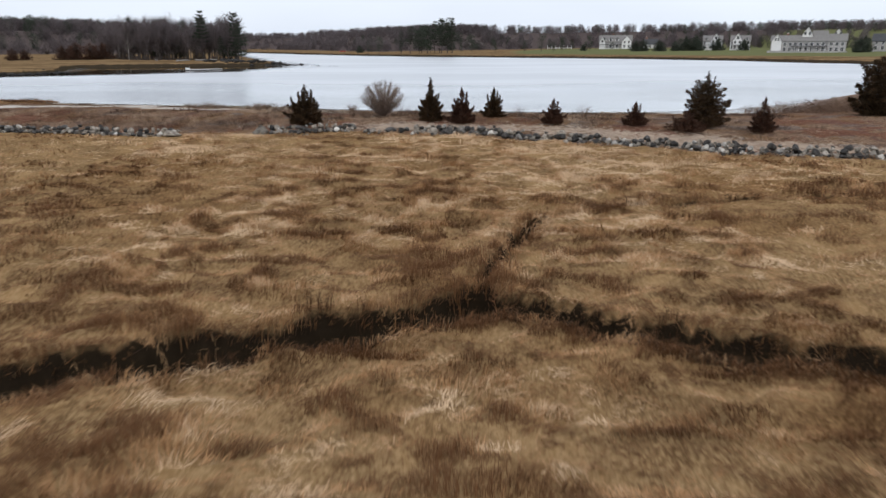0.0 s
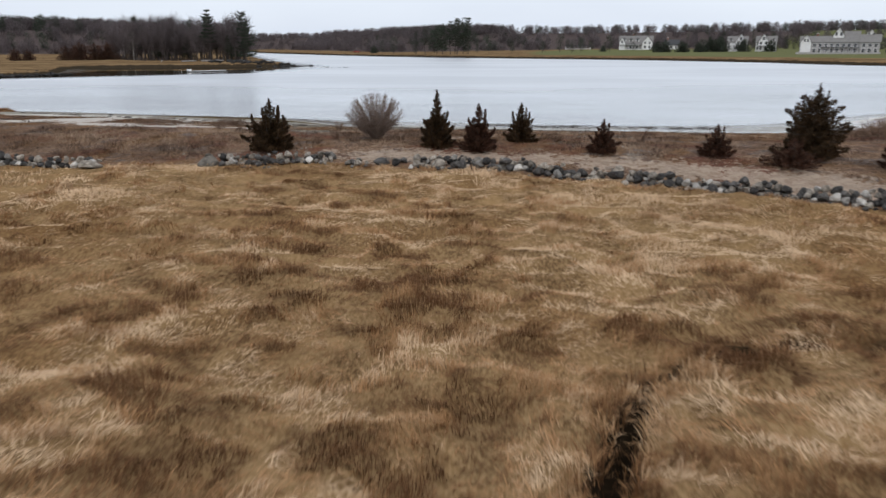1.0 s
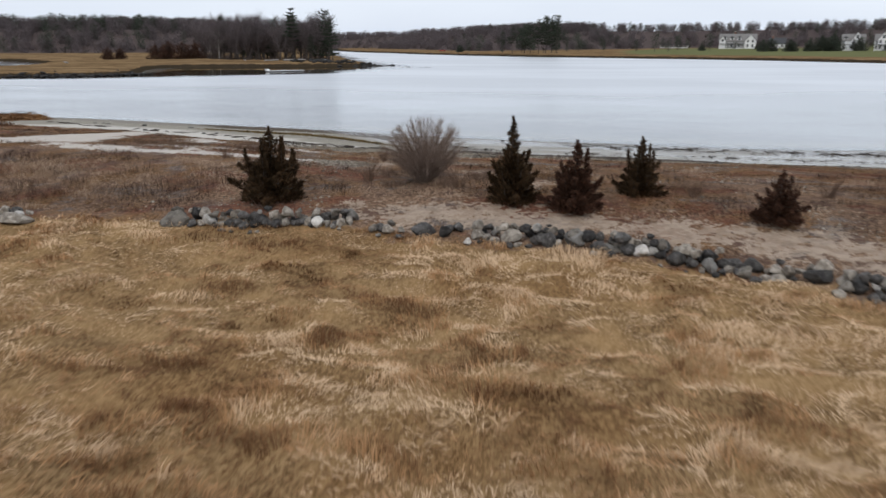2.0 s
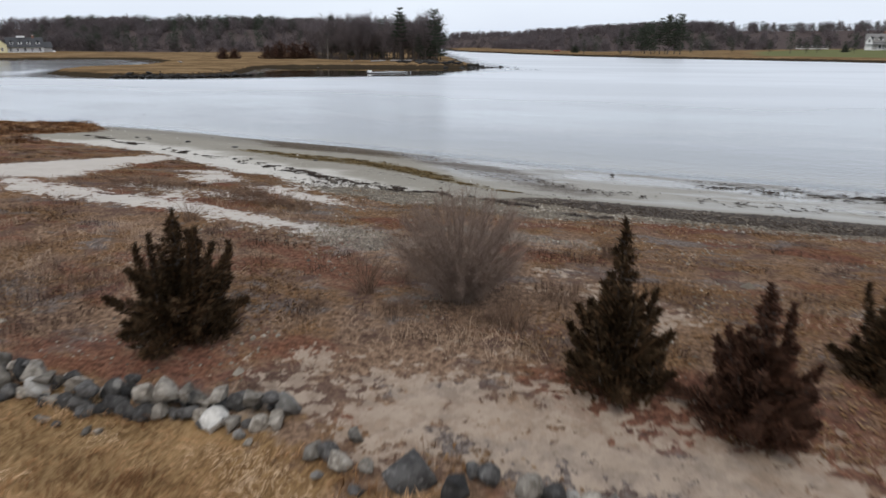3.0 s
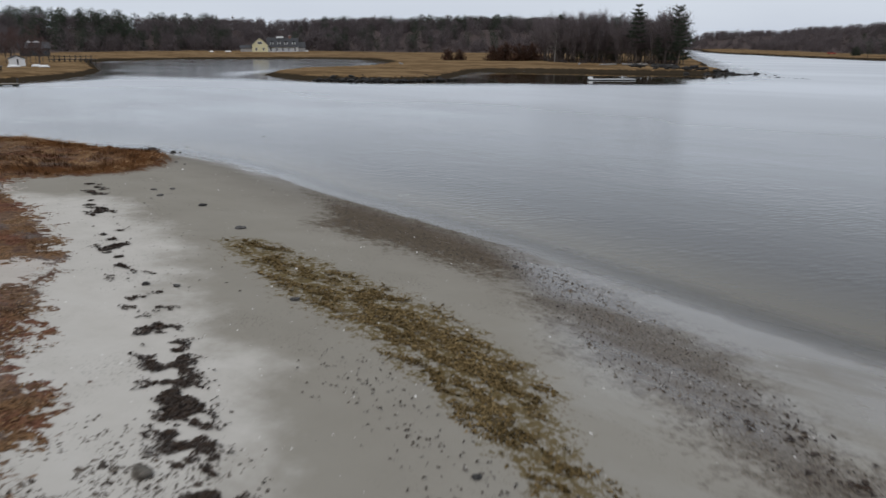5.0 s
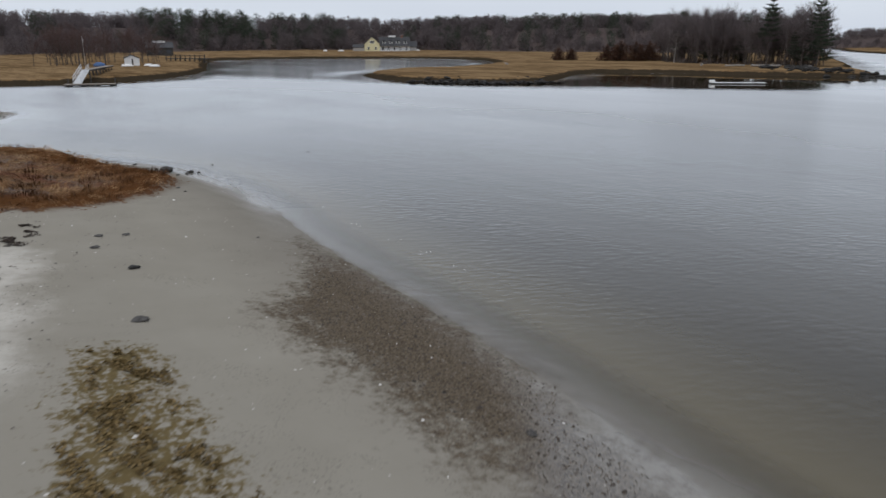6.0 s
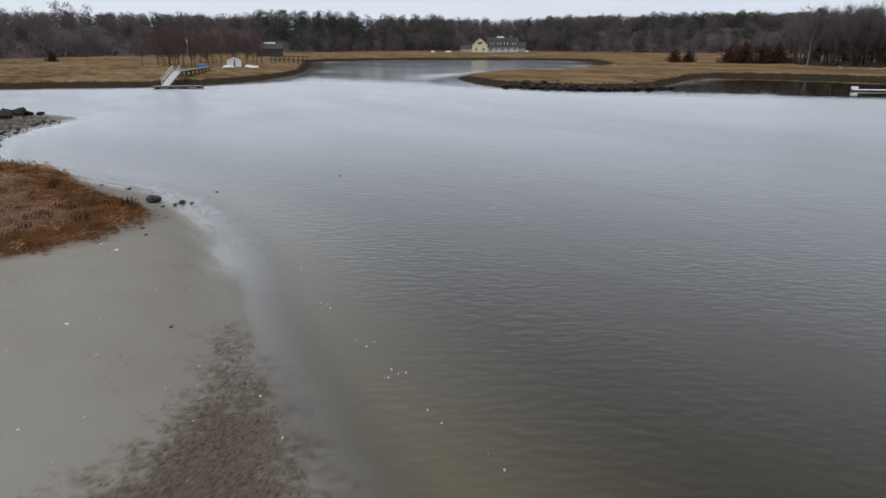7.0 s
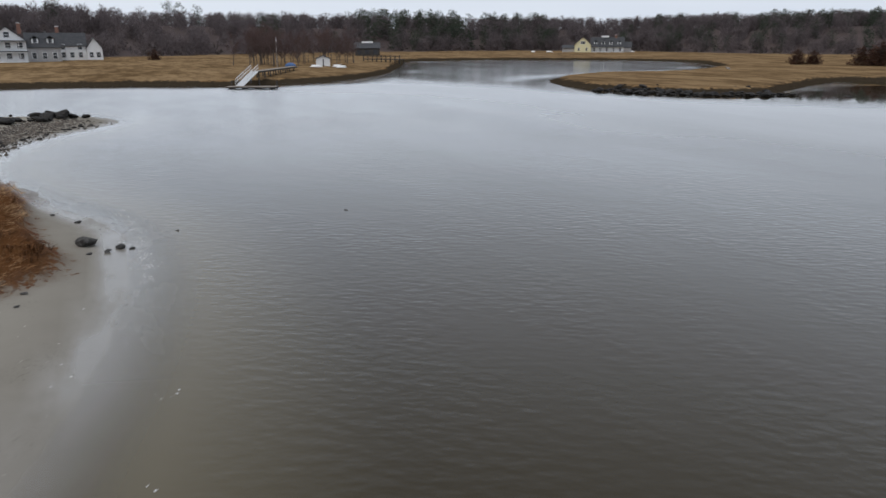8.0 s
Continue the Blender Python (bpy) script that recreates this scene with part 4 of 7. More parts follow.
LEAFY = [(-3.6, 45.4, 1.6, 0.9), (-1.6, 44.6, 2.0, 1.2), (-9.2, 46.5, 0.9, 0.4), (-8.6, 40.5, 1.6, 1.2), (0, 46, 2.5, 0.8), (2, 43, 3, 1.5), (-6.5, 42, 1.2, 0.8), (-16, 43.5, 3, 1)]
lx, ly = scatter(rng, 150000, -30, 16, 34, 56)
dens = fbm(lx, ly, 2.2, 3, 21)
ok = in_dune(lx, ly, -0.15) & (dens - 0.12 * step(0.5, -0.5, area_distance(lx, ly, UPLAND) - 2.2) - 0.16 * blot(lx, ly, LEAFY) + rng.normal(0, 0.045, len(lx)) < 0.46)
flakes("leaf_litter", LEAVES, rng, lx[ok], ly[ok], 0.042, "fallen brown leaves and shreds of litter on the dune", "leaf litter")

# weed bed and the dark wrack lines on the sand
wx_, wy_ = scatter(rng, 100000, -27, -7, 56.5, 64.5)
ok = area_distance(wx_, wy_, WEED_BED) + 1.5 * (fbm(wx_, wy_, 0.9, 3, 63) - 0.5) - rng.exponential(0.25, len(wx_)) > 0.0
ok &= fbm(wx_ * 0.6, wy_ * 1.2, 0.35, 3, 64) + 0.35 * (fbm(wx_, wy_, 1.6, 2, 65) - 0.5) + rng.normal(0, 0.05, len(wx_)) > 0.535
flakes("weed_bed", WEED, rng, wx_[ok], wy_[ok], 0.052, "olive and brown seaweed strewn in a strip on the sand", "seaweed", 0.7)

WRACK_LINE = rounded([(-38.5, 64.6), (-35.2, 63.1), (-31.3, 61.5), (-28.1, 60.2), (-24.8, 58.9), (-22.2, 58.1), (-20.4, 57.4), (-18.5, 56.5), (-17.2, 55.9), (-16.0, 55.4), (-14.8, 54.7), (-13.2, 54.0), (-11.4, 53.9), (-9.6, 54.1), (-8.7, 53.8), (-8.0, 53.2), (-7.0, 52.9), (-5.6, 52.4), (-3.0, 51.6)], 1)


def along(rng, line, count, spread):
    pts = np.array(line)
    seg = np.hypot(*np.diff(pts, axis=0).T)
    at = np.concatenate([[0], np.cumsum(seg)])
    s = rng.uniform(0, at[-1], count)
    return np.interp(s, at, pts[:, 0]) + rng.normal(0, spread, count), np.interp(s, at, pts[:, 1]) + rng.normal(0, spread, count)


kx, ky = along(rng, WRACK_LINE, 56000, 0.24)
ok = fbm(kx, ky, 0.42, 3, 71) + 0.22 * (fbm(kx, ky, 2.2, 1, 74) - 0.5) + rng.normal(0, 0.035, len(kx)) > 0.545 + 0.15 * step(-18.2, -20.5, kx) - 0.01 * step(-13, -11, kx) + 0.13 * step(-8.8, -8.0, kx)
flakes("wrack_line", WRACK, rng, kx[ok], ky[ok], 0.045, "black dried seaweed along the tide line", "seaweed", 0.7)
kx, ky = along(rng, [(-9, 63.2), (-6.5, 61.8), (-4.5, 61.0), (0, 60.6), (8, 60.4), (18, 60.5)], 5000, 0.35)
ok = fbm(kx, ky, 0.3, 3, 72) + rng.normal(0, 0.04, len(kx)) > 0.62
k2x, k2y = along(rng, [(-1, 64.8), (4, 64.2), (10, 63.8), (18, 63.6)], 9000, 0.6)
ok2 = fbm(k2x, k2y * 2, 0.6, 3, 73) + rng.normal(0, 0.05, len(k2x)) > 0.58
flakes("wet_wrack", WRACK, rng, np.concatenate([kx[ok], k2x[ok2]]), np.concatenate([ky[ok], k2y[ok2]]), 0.07, "dark wet seaweed scattered over the tidal flat", "seaweed", 0.6)


# turf and trodden litter along the upper edge of the beach
ux1, uy1 = scatter(rng, 120000, -38, -6, 47, 66)
edge = area_distance(ux1, uy1, UPLAND)
ok = in_dune(ux1, uy1, 0.05) & (edge < 5.5) & (fbm(ux1, uy1, 0.6, 3, 231) + rng.normal(0, 0.04, len(ux1)) > 0.44)
grass_sheet("shore_turf", TURF, rng, ux1[ok], uy1[ok], 0.35, 0.085, 0.016, "brown matted turf and litter along the top of the beach", -0.02, 0.7, 240, 1.5, 2.4)
# flecks of weed on the bare sand
qx, qy = along(rng, [(-16, 58.6), (-13.2, 57.9), (-11, 57.0), (-8.6, 56.6), (-5, 58.4)], 420, 0.5)
q2x, q2y = along(rng, [(-37, 66.5), (-31, 63.5), (-26, 60.6), (-21, 58.6)], 160, 0.9)
flakes("weed_flecks", WRACK, rng, np.concatenate([qx, q2x]), np.concatenate([qy, q2y]), 0.036, "small dark shreds of seaweed on the bare sand", "seaweed", 0.6)


# ---- stones ----
def lump(seed, rough=0.16, flat=0.75, subdivisions=2):
    """A rounded, slightly faceted stone about one metre wide."""
    bm = bmesh.new()
    bmesh.ops.create_icosphere(bm, subdivisions=subdivisions, radius=0.5)
    r = random.Random(seed)
    cuts = [(Vector((r.gauss(0, 1), r.gauss(0, 1), r.gauss(0, 1))).normalized(), r.uniform(0.2, 0.38)) for _ in range(12)]
    off = Vector((r.uniform(0, 99), r.uniform(0, 99), r.uniform(0, 99)))
    for v in bm.verts:
        for n, d in cuts:
            over = v.co.dot(n) - d
            if over > 0:
                v.co -= n * over * 0.97
        v.co *= 1 + rough * noise.noise(v.co * 2.4 + off)
        v.co.z *= flat
    return bm


STONE_SHAPES = []
for k, m in enumerate([STONE_GREY, STONE_DARK, STONE_PALE, STONE_GREY, STONE_DARK, STONE_GREY, STONE_GREY, STONE_DARK, STONE_DARK]):
    me = bpy.data.meshes.new("stone")
    b = lump(100 + k)
    b.to_mesh(me)
    b.free()
    me.materials.append(m)
    STONE_SHAPES.append(me)

WET_SHAPES = []
for k in (1, 4, 7, 8):
    me = STONE_SHAPES[k].copy()
    me.name = "wet_stone"
    me.materials[0] = STONE_WET
    WET_SHAPES.append(me)

# flat pebbles of the gravel beds
PEBBLE_V = np.array([(1, 0, 0), (0.3, 0.9, 0), (-0.8, 0.55, 0), (-0.8, -0.5, 0), (0.35, -0.85, 0), (0.1, 0.05, 0.7)])
PEBBLE_T = np.array([(0, 1, 5), (1, 2, 5), (2, 3, 5), (3, 4, 5), (4, 0, 5)])


def pebbles(name, mat, rng, x, y, size, label):
    n = len(x)
    z = height(x, y)
    yaw = rng.uniform(0, 6.283, n)
    s = size * np.exp(rng.normal(0, 0.45, n))
    c, si = np.cos(yaw) * s, np.sin(yaw) * s
    v = np.empty((n, 6, 3), np.float32)
    v[:, :, 0] = x[:, None] + c[:, None] * PEBBLE_V[:, 0] - si[:, None] * PEBBLE_V[:, 1] * 0.75
    v[:, :, 1] = y[:, None] + si[:, None] * PEBBLE_V[:, 0] + c[:, None] * PEBBLE_V[:, 1] * 0.75
    v[:, :, 2] = z[:, None] + s[:, None] * PEBBLE_V[:, 2] - 0.004
    base = (np.arange(n) * 6)[:, None, None]
    ob = new(name, big_mesh(name, v.reshape(-1, 3), (base + PEBBLE_T).reshape(-1, 3), [mat]))
    return tagged(ob, label, "pebbles", kind="stuff")


ex, ey = scatter(rng, 80000, -16, 14, 49.5, 58.5)
inside = area_distance(ex, ey, GRAVEL) + 0.9 * (fbm(ex, ey, 0.9, 3, 55) - 0.5)
dark = area_distance(ex, ey, GRAVEL_DARK) + 0.9 * (fbm(ex, ey, 0.9, 3, 56) - 0.5)
sel = (inside > 0.05) & (dark < 0) & (np.arange(len(ex)) < 90000)
pebbles("gravel", PEBBLES, rng, ex[sel], ey[sel], 0.025, "grey and white beach gravel above the sand")
sel = dark > 0
pebbles("dark_gravel", DARK_PEBBLES, rng, ex[sel][:12000], ey[sel][:12000], 0.032, "dark wet stones along the lower gravel")
ex, ey = scatter(rng, 60000, -34, -5, 61, 73)
sel = area_distance(ex, ey, PEBBLE_BED) + 1.0 * (fbm(ex, ey, 0.9, 3, 57) - 0.5) - rng.exponential(0.25, len(ex)) > 0
pebbles("shingle_bed", DARK_PEBBLES, rng, ex[sel], ey[sel], 0.019, "brown pebbles and broken shell at the water's edge")
ex, ey = rng.normal(-14.3, 1.0, 2600), rng.normal(53.6, 0.8, 2600)
sel = (area_distance(ex, ey, UPLAND) < -0.1) & (fbm(ex, ey, 0.5, 3, 59) > 0.46)
pebbles("stray_pebbles", DARK_PEBBLES, rng, ex[sel], ey[sel], 0.022, "dark stray pebbles thinning out over the pale sand")
ex, ey = scatter(rng, 26000, -11, -1, 42.5, 48)
sel = np.maximum(area_distance(ex, ey, SHINGLE_STRIP), area_distance(ex, ey, STONY_SOIL)) + 0.9 * (fbm(ex, ey, 0.7, 3, 60) - 0.5) > 0.1
pebbles("dune_shingle", PEBBLES, rng, ex[sel], ey[sel], 0.024, "grey and white shingle lying bare between the dune plants")
ex, ey = scatter(rng, 9000, -13, 8, 36, 50)
sel = in_dune(ex, ey, 0.0) & ((np.hypot(ex + 9, ey - 37.2) < 2.2) | (fbm(ex, ey, 1.4, 3, 58) > 0.58))
pebbles("dune_pebbles", PEBBLES, rng, ex[sel], ey[sel], 0.028, "scattered pale stones on the bare dune soil")


def loose_stone(x, y, w, flat, shape, turn, label, group):
    ob = new("stone", STONE_SHAPES[shape])
    ob.matrix_world = pose(x, y, ground_at(x, y) + w * flat * 0.22, 0, 0, turn) @ Matrix.Diagonal((w, w * 0.8, w * flat, 1))
    tagged(ob, label, "stone", group)
    return ob


for x, y, w, flat, shape in ((-14.6, 53.9, 0.42, 0.8, 0), (-5.0, 66.0, 0.42, 0.6, 4), (-17.7, 68.2, 0.36, 0.4, 4), (-19.2, 60.4, 0.36, 0.4, 7), (-49.9, 73.8, 0.95, 0.85, 7),
                             (-48.8, 74.6, 0.4, 0.6, 4), (-49.3, 75.0, 0.45, 0.6, 8), (-49.1, 75.4, 0.3, 0.6, 4), (-53.9, 73.5, 0.4, 0.5, 7), (-55.7, 72.5, 0.35, 0.5, 4), (-44.6, 72.4, 0.32, 0.4, 4), (-48.6, 74.0, 0.3, 0.5, 7),
                             (-43.5, 72.3, 0.22, 0.5, 7), (-33.7, 71.0, 0.2, 0.4, 4),
                             (-35.9, 66.1, 0.42, 0.35, 7), (-35.8, 67.0, 0.4, 0.3, 8), (-34.3, 65.5, 0.45, 0.35, 4), (-31.5, 65.8, 0.5, 0.4, 8), (-26.9, 64.4, 0.55, 0.35, 7), (-22.6, 58.4, 0.35, 0.5, 1),
                             (-22.0, 58.9, 0.3, 0.5, 4), (-10.5, 55.3, 0.2, 0.6, 4), (-11.2, 57.3, 0.22, 0.5, 7)):
    loose_stone(x, y, w, flat, shape, 70 * x, "dark weathered stone lying on the grey sand", "stones on the beach")
for x, y, w, top in ((-51.9, 84.2, 0.9, 0.02), (-51.2, 77.1, 0.7, 0.03)):
    ob = new("stone", STONE_SHAPES[4])
    ob.matrix_world = pose(x, y, WATER - 0.12 + top, 0, 0, 20) @ Matrix.Diagonal((w, w * 0.5, 0.5, 1))
    tagged(ob, "dark rock just breaking the water surface", "rock", "rocks in the water")

r = random.Random(77)
for k in range(26):
    x, y, w = r.gauss(37, 4.5), r.gauss(61, 3.5), r.uniform(0.35, 1.0)
    loose_stone(x, y, w, r.uniform(0.35, 0.6), r.choice((0, 2, 3, 5)), 40 * k, "pale weathered stone lying on the grassy mound", "stones on the mound")

WALLS = [([(-27.5, 37.5), (-23.6, 37.4), (-18.1, 36.0), (-15.5, 35.6)], 0.42, 1, "low dry stone wall of grey and pale boulders in the grass"),
         ([(-11.3, 36.1), (-8.7, 35.9), (-5.8, 36.3)], 0.42, 2, "short dry stone wall of grey fieldstones beside a cedar"),
         ([(-5.1, 36.0), (-3.8, 35.7), (-2, 35.6), (0.3, 35.3), (2, 35.0), (3.4, 34.6), (4.8, 34.0), (8.2, 32.6), (11, 31.3), (15.1, 29), (17.3, 28.4), (19.5, 27.8)], 0.43, 3,
          "long tumbled dry stone wall of dark and pale fieldstones")]
FEATURES = {2: [(-10.95, 36.0, 1.05, 0.55, 0)], 3: [(0.27, 35.35, 0.82, 0.72, 2), (-3.6, 35.75, 0.95, 0.5, 1), (-1.3, 35.5, 0.72, 0.7, 0), (5.4, 33.75, 0.9, 0.6, 4)], 1: [(-15.9, 35.6, 1.25, 0.42, 0)]}
for line, mean, key, label in WALLS:
    r = random.Random(key)
    wall = thing("stone_wall", line[0][0], line[0][1], 0.0, 0, label, "stone wall", "stone walls")
    pts = np.array(line)
    at = np.concatenate([[0], np.cumsum(np.hypot(*np.diff(pts, axis=0).T))])
    big = FEATURES[key]
    placed = [(x, y, w) for x, y, w, _, _ in big]
    spots = [(x, y, w, f, sh, 0.0) for x, y, w, f, sh in big]
    for row, (gap, lift, off, chance) in enumerate(((0.52, 0.0, -0.12, 1.0), (0.55, 0.0, 0.28, 0.95), (0.60, 0.55, 0.08, 0.85), (0.9, 0.0, -0.46, 0.35), (0.9, 0.95, 0.1, 0.22))):
        s = r.uniform(0, 0.3)
        while s < at[-1]:
            w = mean * r.uniform(0.6, 1.3) * (0.62 if row in (3, 4) else 1)
            x, y = float(np.interp(s, at, pts[:, 0])), float(np.interp(s, at, pts[:, 1])) + off + r.uniform(-0.08, 0.08)
            s += w * gap
            if r.random() > chance or (key == 3 and s < 3.0 and (lift or r.random() < 0.45)):
                continue
            if row != 2 and any(math.hypot(x - a, y - b) < (w + c) * 0.36 for a, b, c in placed):
                continue
            spots.append((x, y, w, r.uniform(0.65, 0.95), r.randrange(9), mean * lift * r.uniform(0.75, 1.0)))
    inv = wall.matrix_world.inverted()
    for x, y, w, flat, shape, lift in spots:
        ob = new("stone", STONE_SHAPES[shape])
        ob.parent = wall
        ob.matrix_basis = inv @ pose(x, y, ground_at(x, y) + w * flat * 0.26 + lift, r.uniform(-18, 18), r.uniform(-18, 18), r.uniform(0, 360)) @ Matrix.Diagonal((w, w * r.uniform(0.75, 1.0), w * flat * 1.25, 1))

# rocky ledges: dark rocks on the spit and round the wooded point
def over_rocks(name, label, group, seed, count, line, spread, small, large, sink=0.08):
    """Dark rocks strewn along a line, each resting on the bottom or the shore."""
    r = random.Random(seed)
    pts = np.array(line)
    at = np.concatenate([[0], np.cumsum(np.hypot(*np.diff(pts, axis=0).T))])
    rocks = thing(name, float(pts[:, 0].mean()), float(pts[:, 1].mean()), WATER, 0, label, "rocks", group)
    inv = rocks.matrix_world.inverted()
    for _ in range(count):
        k = r.uniform(0, at[-1])
        x, y = float(np.interp(k, at, pts[:, 0])) + r.gauss(0, spread), float(np.interp(k, at, pts[:, 1])) + r.gauss(0, spread)
        w = small + (large - small) * r.random() ** 2
        z = max(ground_at(x, y), WATER - 0.12 * w)
        ob = new("stone", WET_SHAPES[r.randrange(4)])
        ob.parent = rocks
        ob.matrix_basis = inv @ pose(x, y, z + sink * w, r.uniform(-12, 12), r.uniform(-12, 12), r.uniform(0, 360)) @ Matrix.Diagonal((w, w * r.uniform(0.6, 0.9), w * r.uniform(0.4, 0.62), 1))


over_rocks("rock_ledge", "black weed-covered boulders along the ridge of the low spit", "dark shore rocks", 3, 95, [(-86.5, 61.5), (-92.0, 66.6), (-96.0, 69.6), (-99.4, 72.2)], 0.7, 0.5, 2.1, 0.16)
over_rocks("rock_ledge", "scattered black stones on the wet flank of the spit", "dark shore rocks", 4, 60, [(-78.0, 67.2), (-83.0, 68.6), (-88.0, 70.6), (-92.5, 73.4)], 0.55, 0.2, 0.7)
over_rocks("rock_ledge", "dark weed-covered rocks heaped at the foot of the marsh spit", "dark shore rocks", 5, 260, [(-111, 145.0), (-105, 146.0), (-99.5, 149.0), (-95.5, 155), (-94, 162)], 1.2, 0.45, 1.9, 0.26)
over_rocks("rock_ledge", "dark rocks awash beside the marsh spit", "dark shore rocks", 6, 34, [(-99, 160), (-92, 166), (-86, 174)], 1.6, 0.5, 1.5, 0.02)
over_rocks("rock_ledge", "dark ledge rocks at the tip of the wooded point", "dark shore rocks", 7, 150, [(-88, 238), (-78, 230), (-68, 224), (-60, 222), (-58, 228)], 2.6, 0.9, 3.4, 0.1)
over_rocks("rock_ledge", "low dark reef awash off the wooded point", "dark shore rocks", 8, 26, [(-53.4, 216.8), (-47.5, 215), (-42.0, 213.5)], 0.6, 0.7, 2.2, 0.03)

gx_, gy_ = along(rng, [(-76.0, 66.0), (-83.0, 66.8), (-89.0, 68.4), (-95.0, 72.0)], 5000, 1.3)
pebbles("spit_shingle", DARK_PEBBLES, rng, gx_, gy_, 0.07, "black weedy shingle covering the low spit")

# white shell flecks on the sand
sx, sy = scatter(rng, 900, -45, -6, 54, 74)
sel = (area_distance(sx, sy, UPLAND) < -0.5) & (area_distance(sx, sy, NEAR_LAND) > 0.2)
pebbles("shell_fragments", SHELLS, rng, sx[sel], sy[sel], 0.018, "tiny white shell fragments strewn on the sand")


# foam flecks drifting off the beach
FOAM_LINE = [(-36.8, 75.6), (-33.2, 75.3), (-30.7, 74.9), (-30.2, 74.8), (-28.4, 74.4), (-28.3, 74.8), (-27.6, 74.6), (-26.5, 74.5), (-26.0, 74.6), (-25.2, 74.6), (-24.8, 74.4), (-24.1, 74.5)]
FOAM_EDGE = [(-55.7, 75.1), (-53.1, 75.5), (-50, 75.75), (-48.7, 75.7), (-46.8, 75.8), (-44.9, 75.75), (-44.0, 75.3)]
f1 = rng.integers(0, len(FOAM_LINE), 22)
fx, fy = np.array(FOAM_LINE)[f1].T + rng.normal(0, 0.16, (2, 22))
f2x, f2y = along(rng, FOAM_EDGE, 700, 0.16)
keep = fbm(f2x, f2y, 0.5, 2, 91) > 0.5
fx, fy = np.concatenate([fx, f2x[keep]]), np.concatenate([fy, f2y[keep]])
fs = rng.uniform(0.010, 0.028, len(fx))
fa = rng.uniform(0, 6.283, len(fx))
fv = np.empty((len(fx), 6, 3), np.float32)
for k in range(6):
    fv[:, k] = np.stack([fx + fs * np.cos(fa + k * 1.047) * (1 + 0.3 * (k % 2)), fy + fs * np.sin(fa + k * 1.047), np.full(len(fx), WATER + (0.012 if k % 2 else 0.003))], 1)
fb = (np.arange(len(fx)) * 6)[:, None]
foam = new("foam", big_mesh("foam", fv.reshape(-1, 3), np.concatenate([fb + [0, 1, 2], fb + [0, 2, 3], fb + [0, 3, 4], fb + [0, 4, 5]]), [FOAM]))
tagged(foam, "small white foam flecks floating along the water's edge", "foam", kind="stuff")


# ---- trees ----
def tube(points, radii, sides):
    """A tapered bent tube as arrays."""
    points = np.asarray(points, float)
    n = len(points)
    dirs = np.gradient(points, axis=0)
    dirs /= np.linalg.norm(dirs, axis=1)[:, None] + 1e-9
    ref = np.array([1.0, 0.2, 0.1])
    u = np.cross(dirs, ref)
    u /= np.linalg.norm(u, axis=1)[:, None] + 1e-9
    w = np.cross(dirs, u)
    ang = np.arange(sides) * 2 * np.pi / sides
    v = points[:, None] + np.asarray(radii)[:, None, None] * (np.cos(ang)[None, :, None] * u[:, None] + np.sin(ang)[None, :, None] * w[:, None])
    t = []
    for k in range(n - 1):
        for i in range(sides):
            a, b = k * sides + i, k * sides + (i + 1) % sides
            t += [(a, b, b + sides), (a, b + sides, a + sides)]
    return v.reshape(-1, 3), np.array(t)


def slivers(start, direction, length, width, rng):
    """Thin triangles, each a twig or a tuft of needles."""
    n = len(start)
    d = direction / (np.linalg.norm(direction, axis=1)[:, None] + 1e-9)
    side = np.cross(d, rng.normal(0, 1, (n, 3)))
    side /= np.linalg.norm(side, axis=1)[:, None] + 1e-9
    v = np.empty((n, 3, 3))
    v[:, 0] = start + side * (width * 0.5)[:, None]
    v[:, 1] = start - side * (width * 0.5)[:, None]
    v[:, 2] = start + d * length[:, None]
    return v.reshape(-1, 3), np.arange(n * 3).reshape(-1, 3)


def joined(pieces):
    v, t, o = [], [], 0
    for a, b in pieces:
        v.append(a)
        t.append(b + o)
        o += len(a)
    return np.concatenate(v), np.concatenate(t)


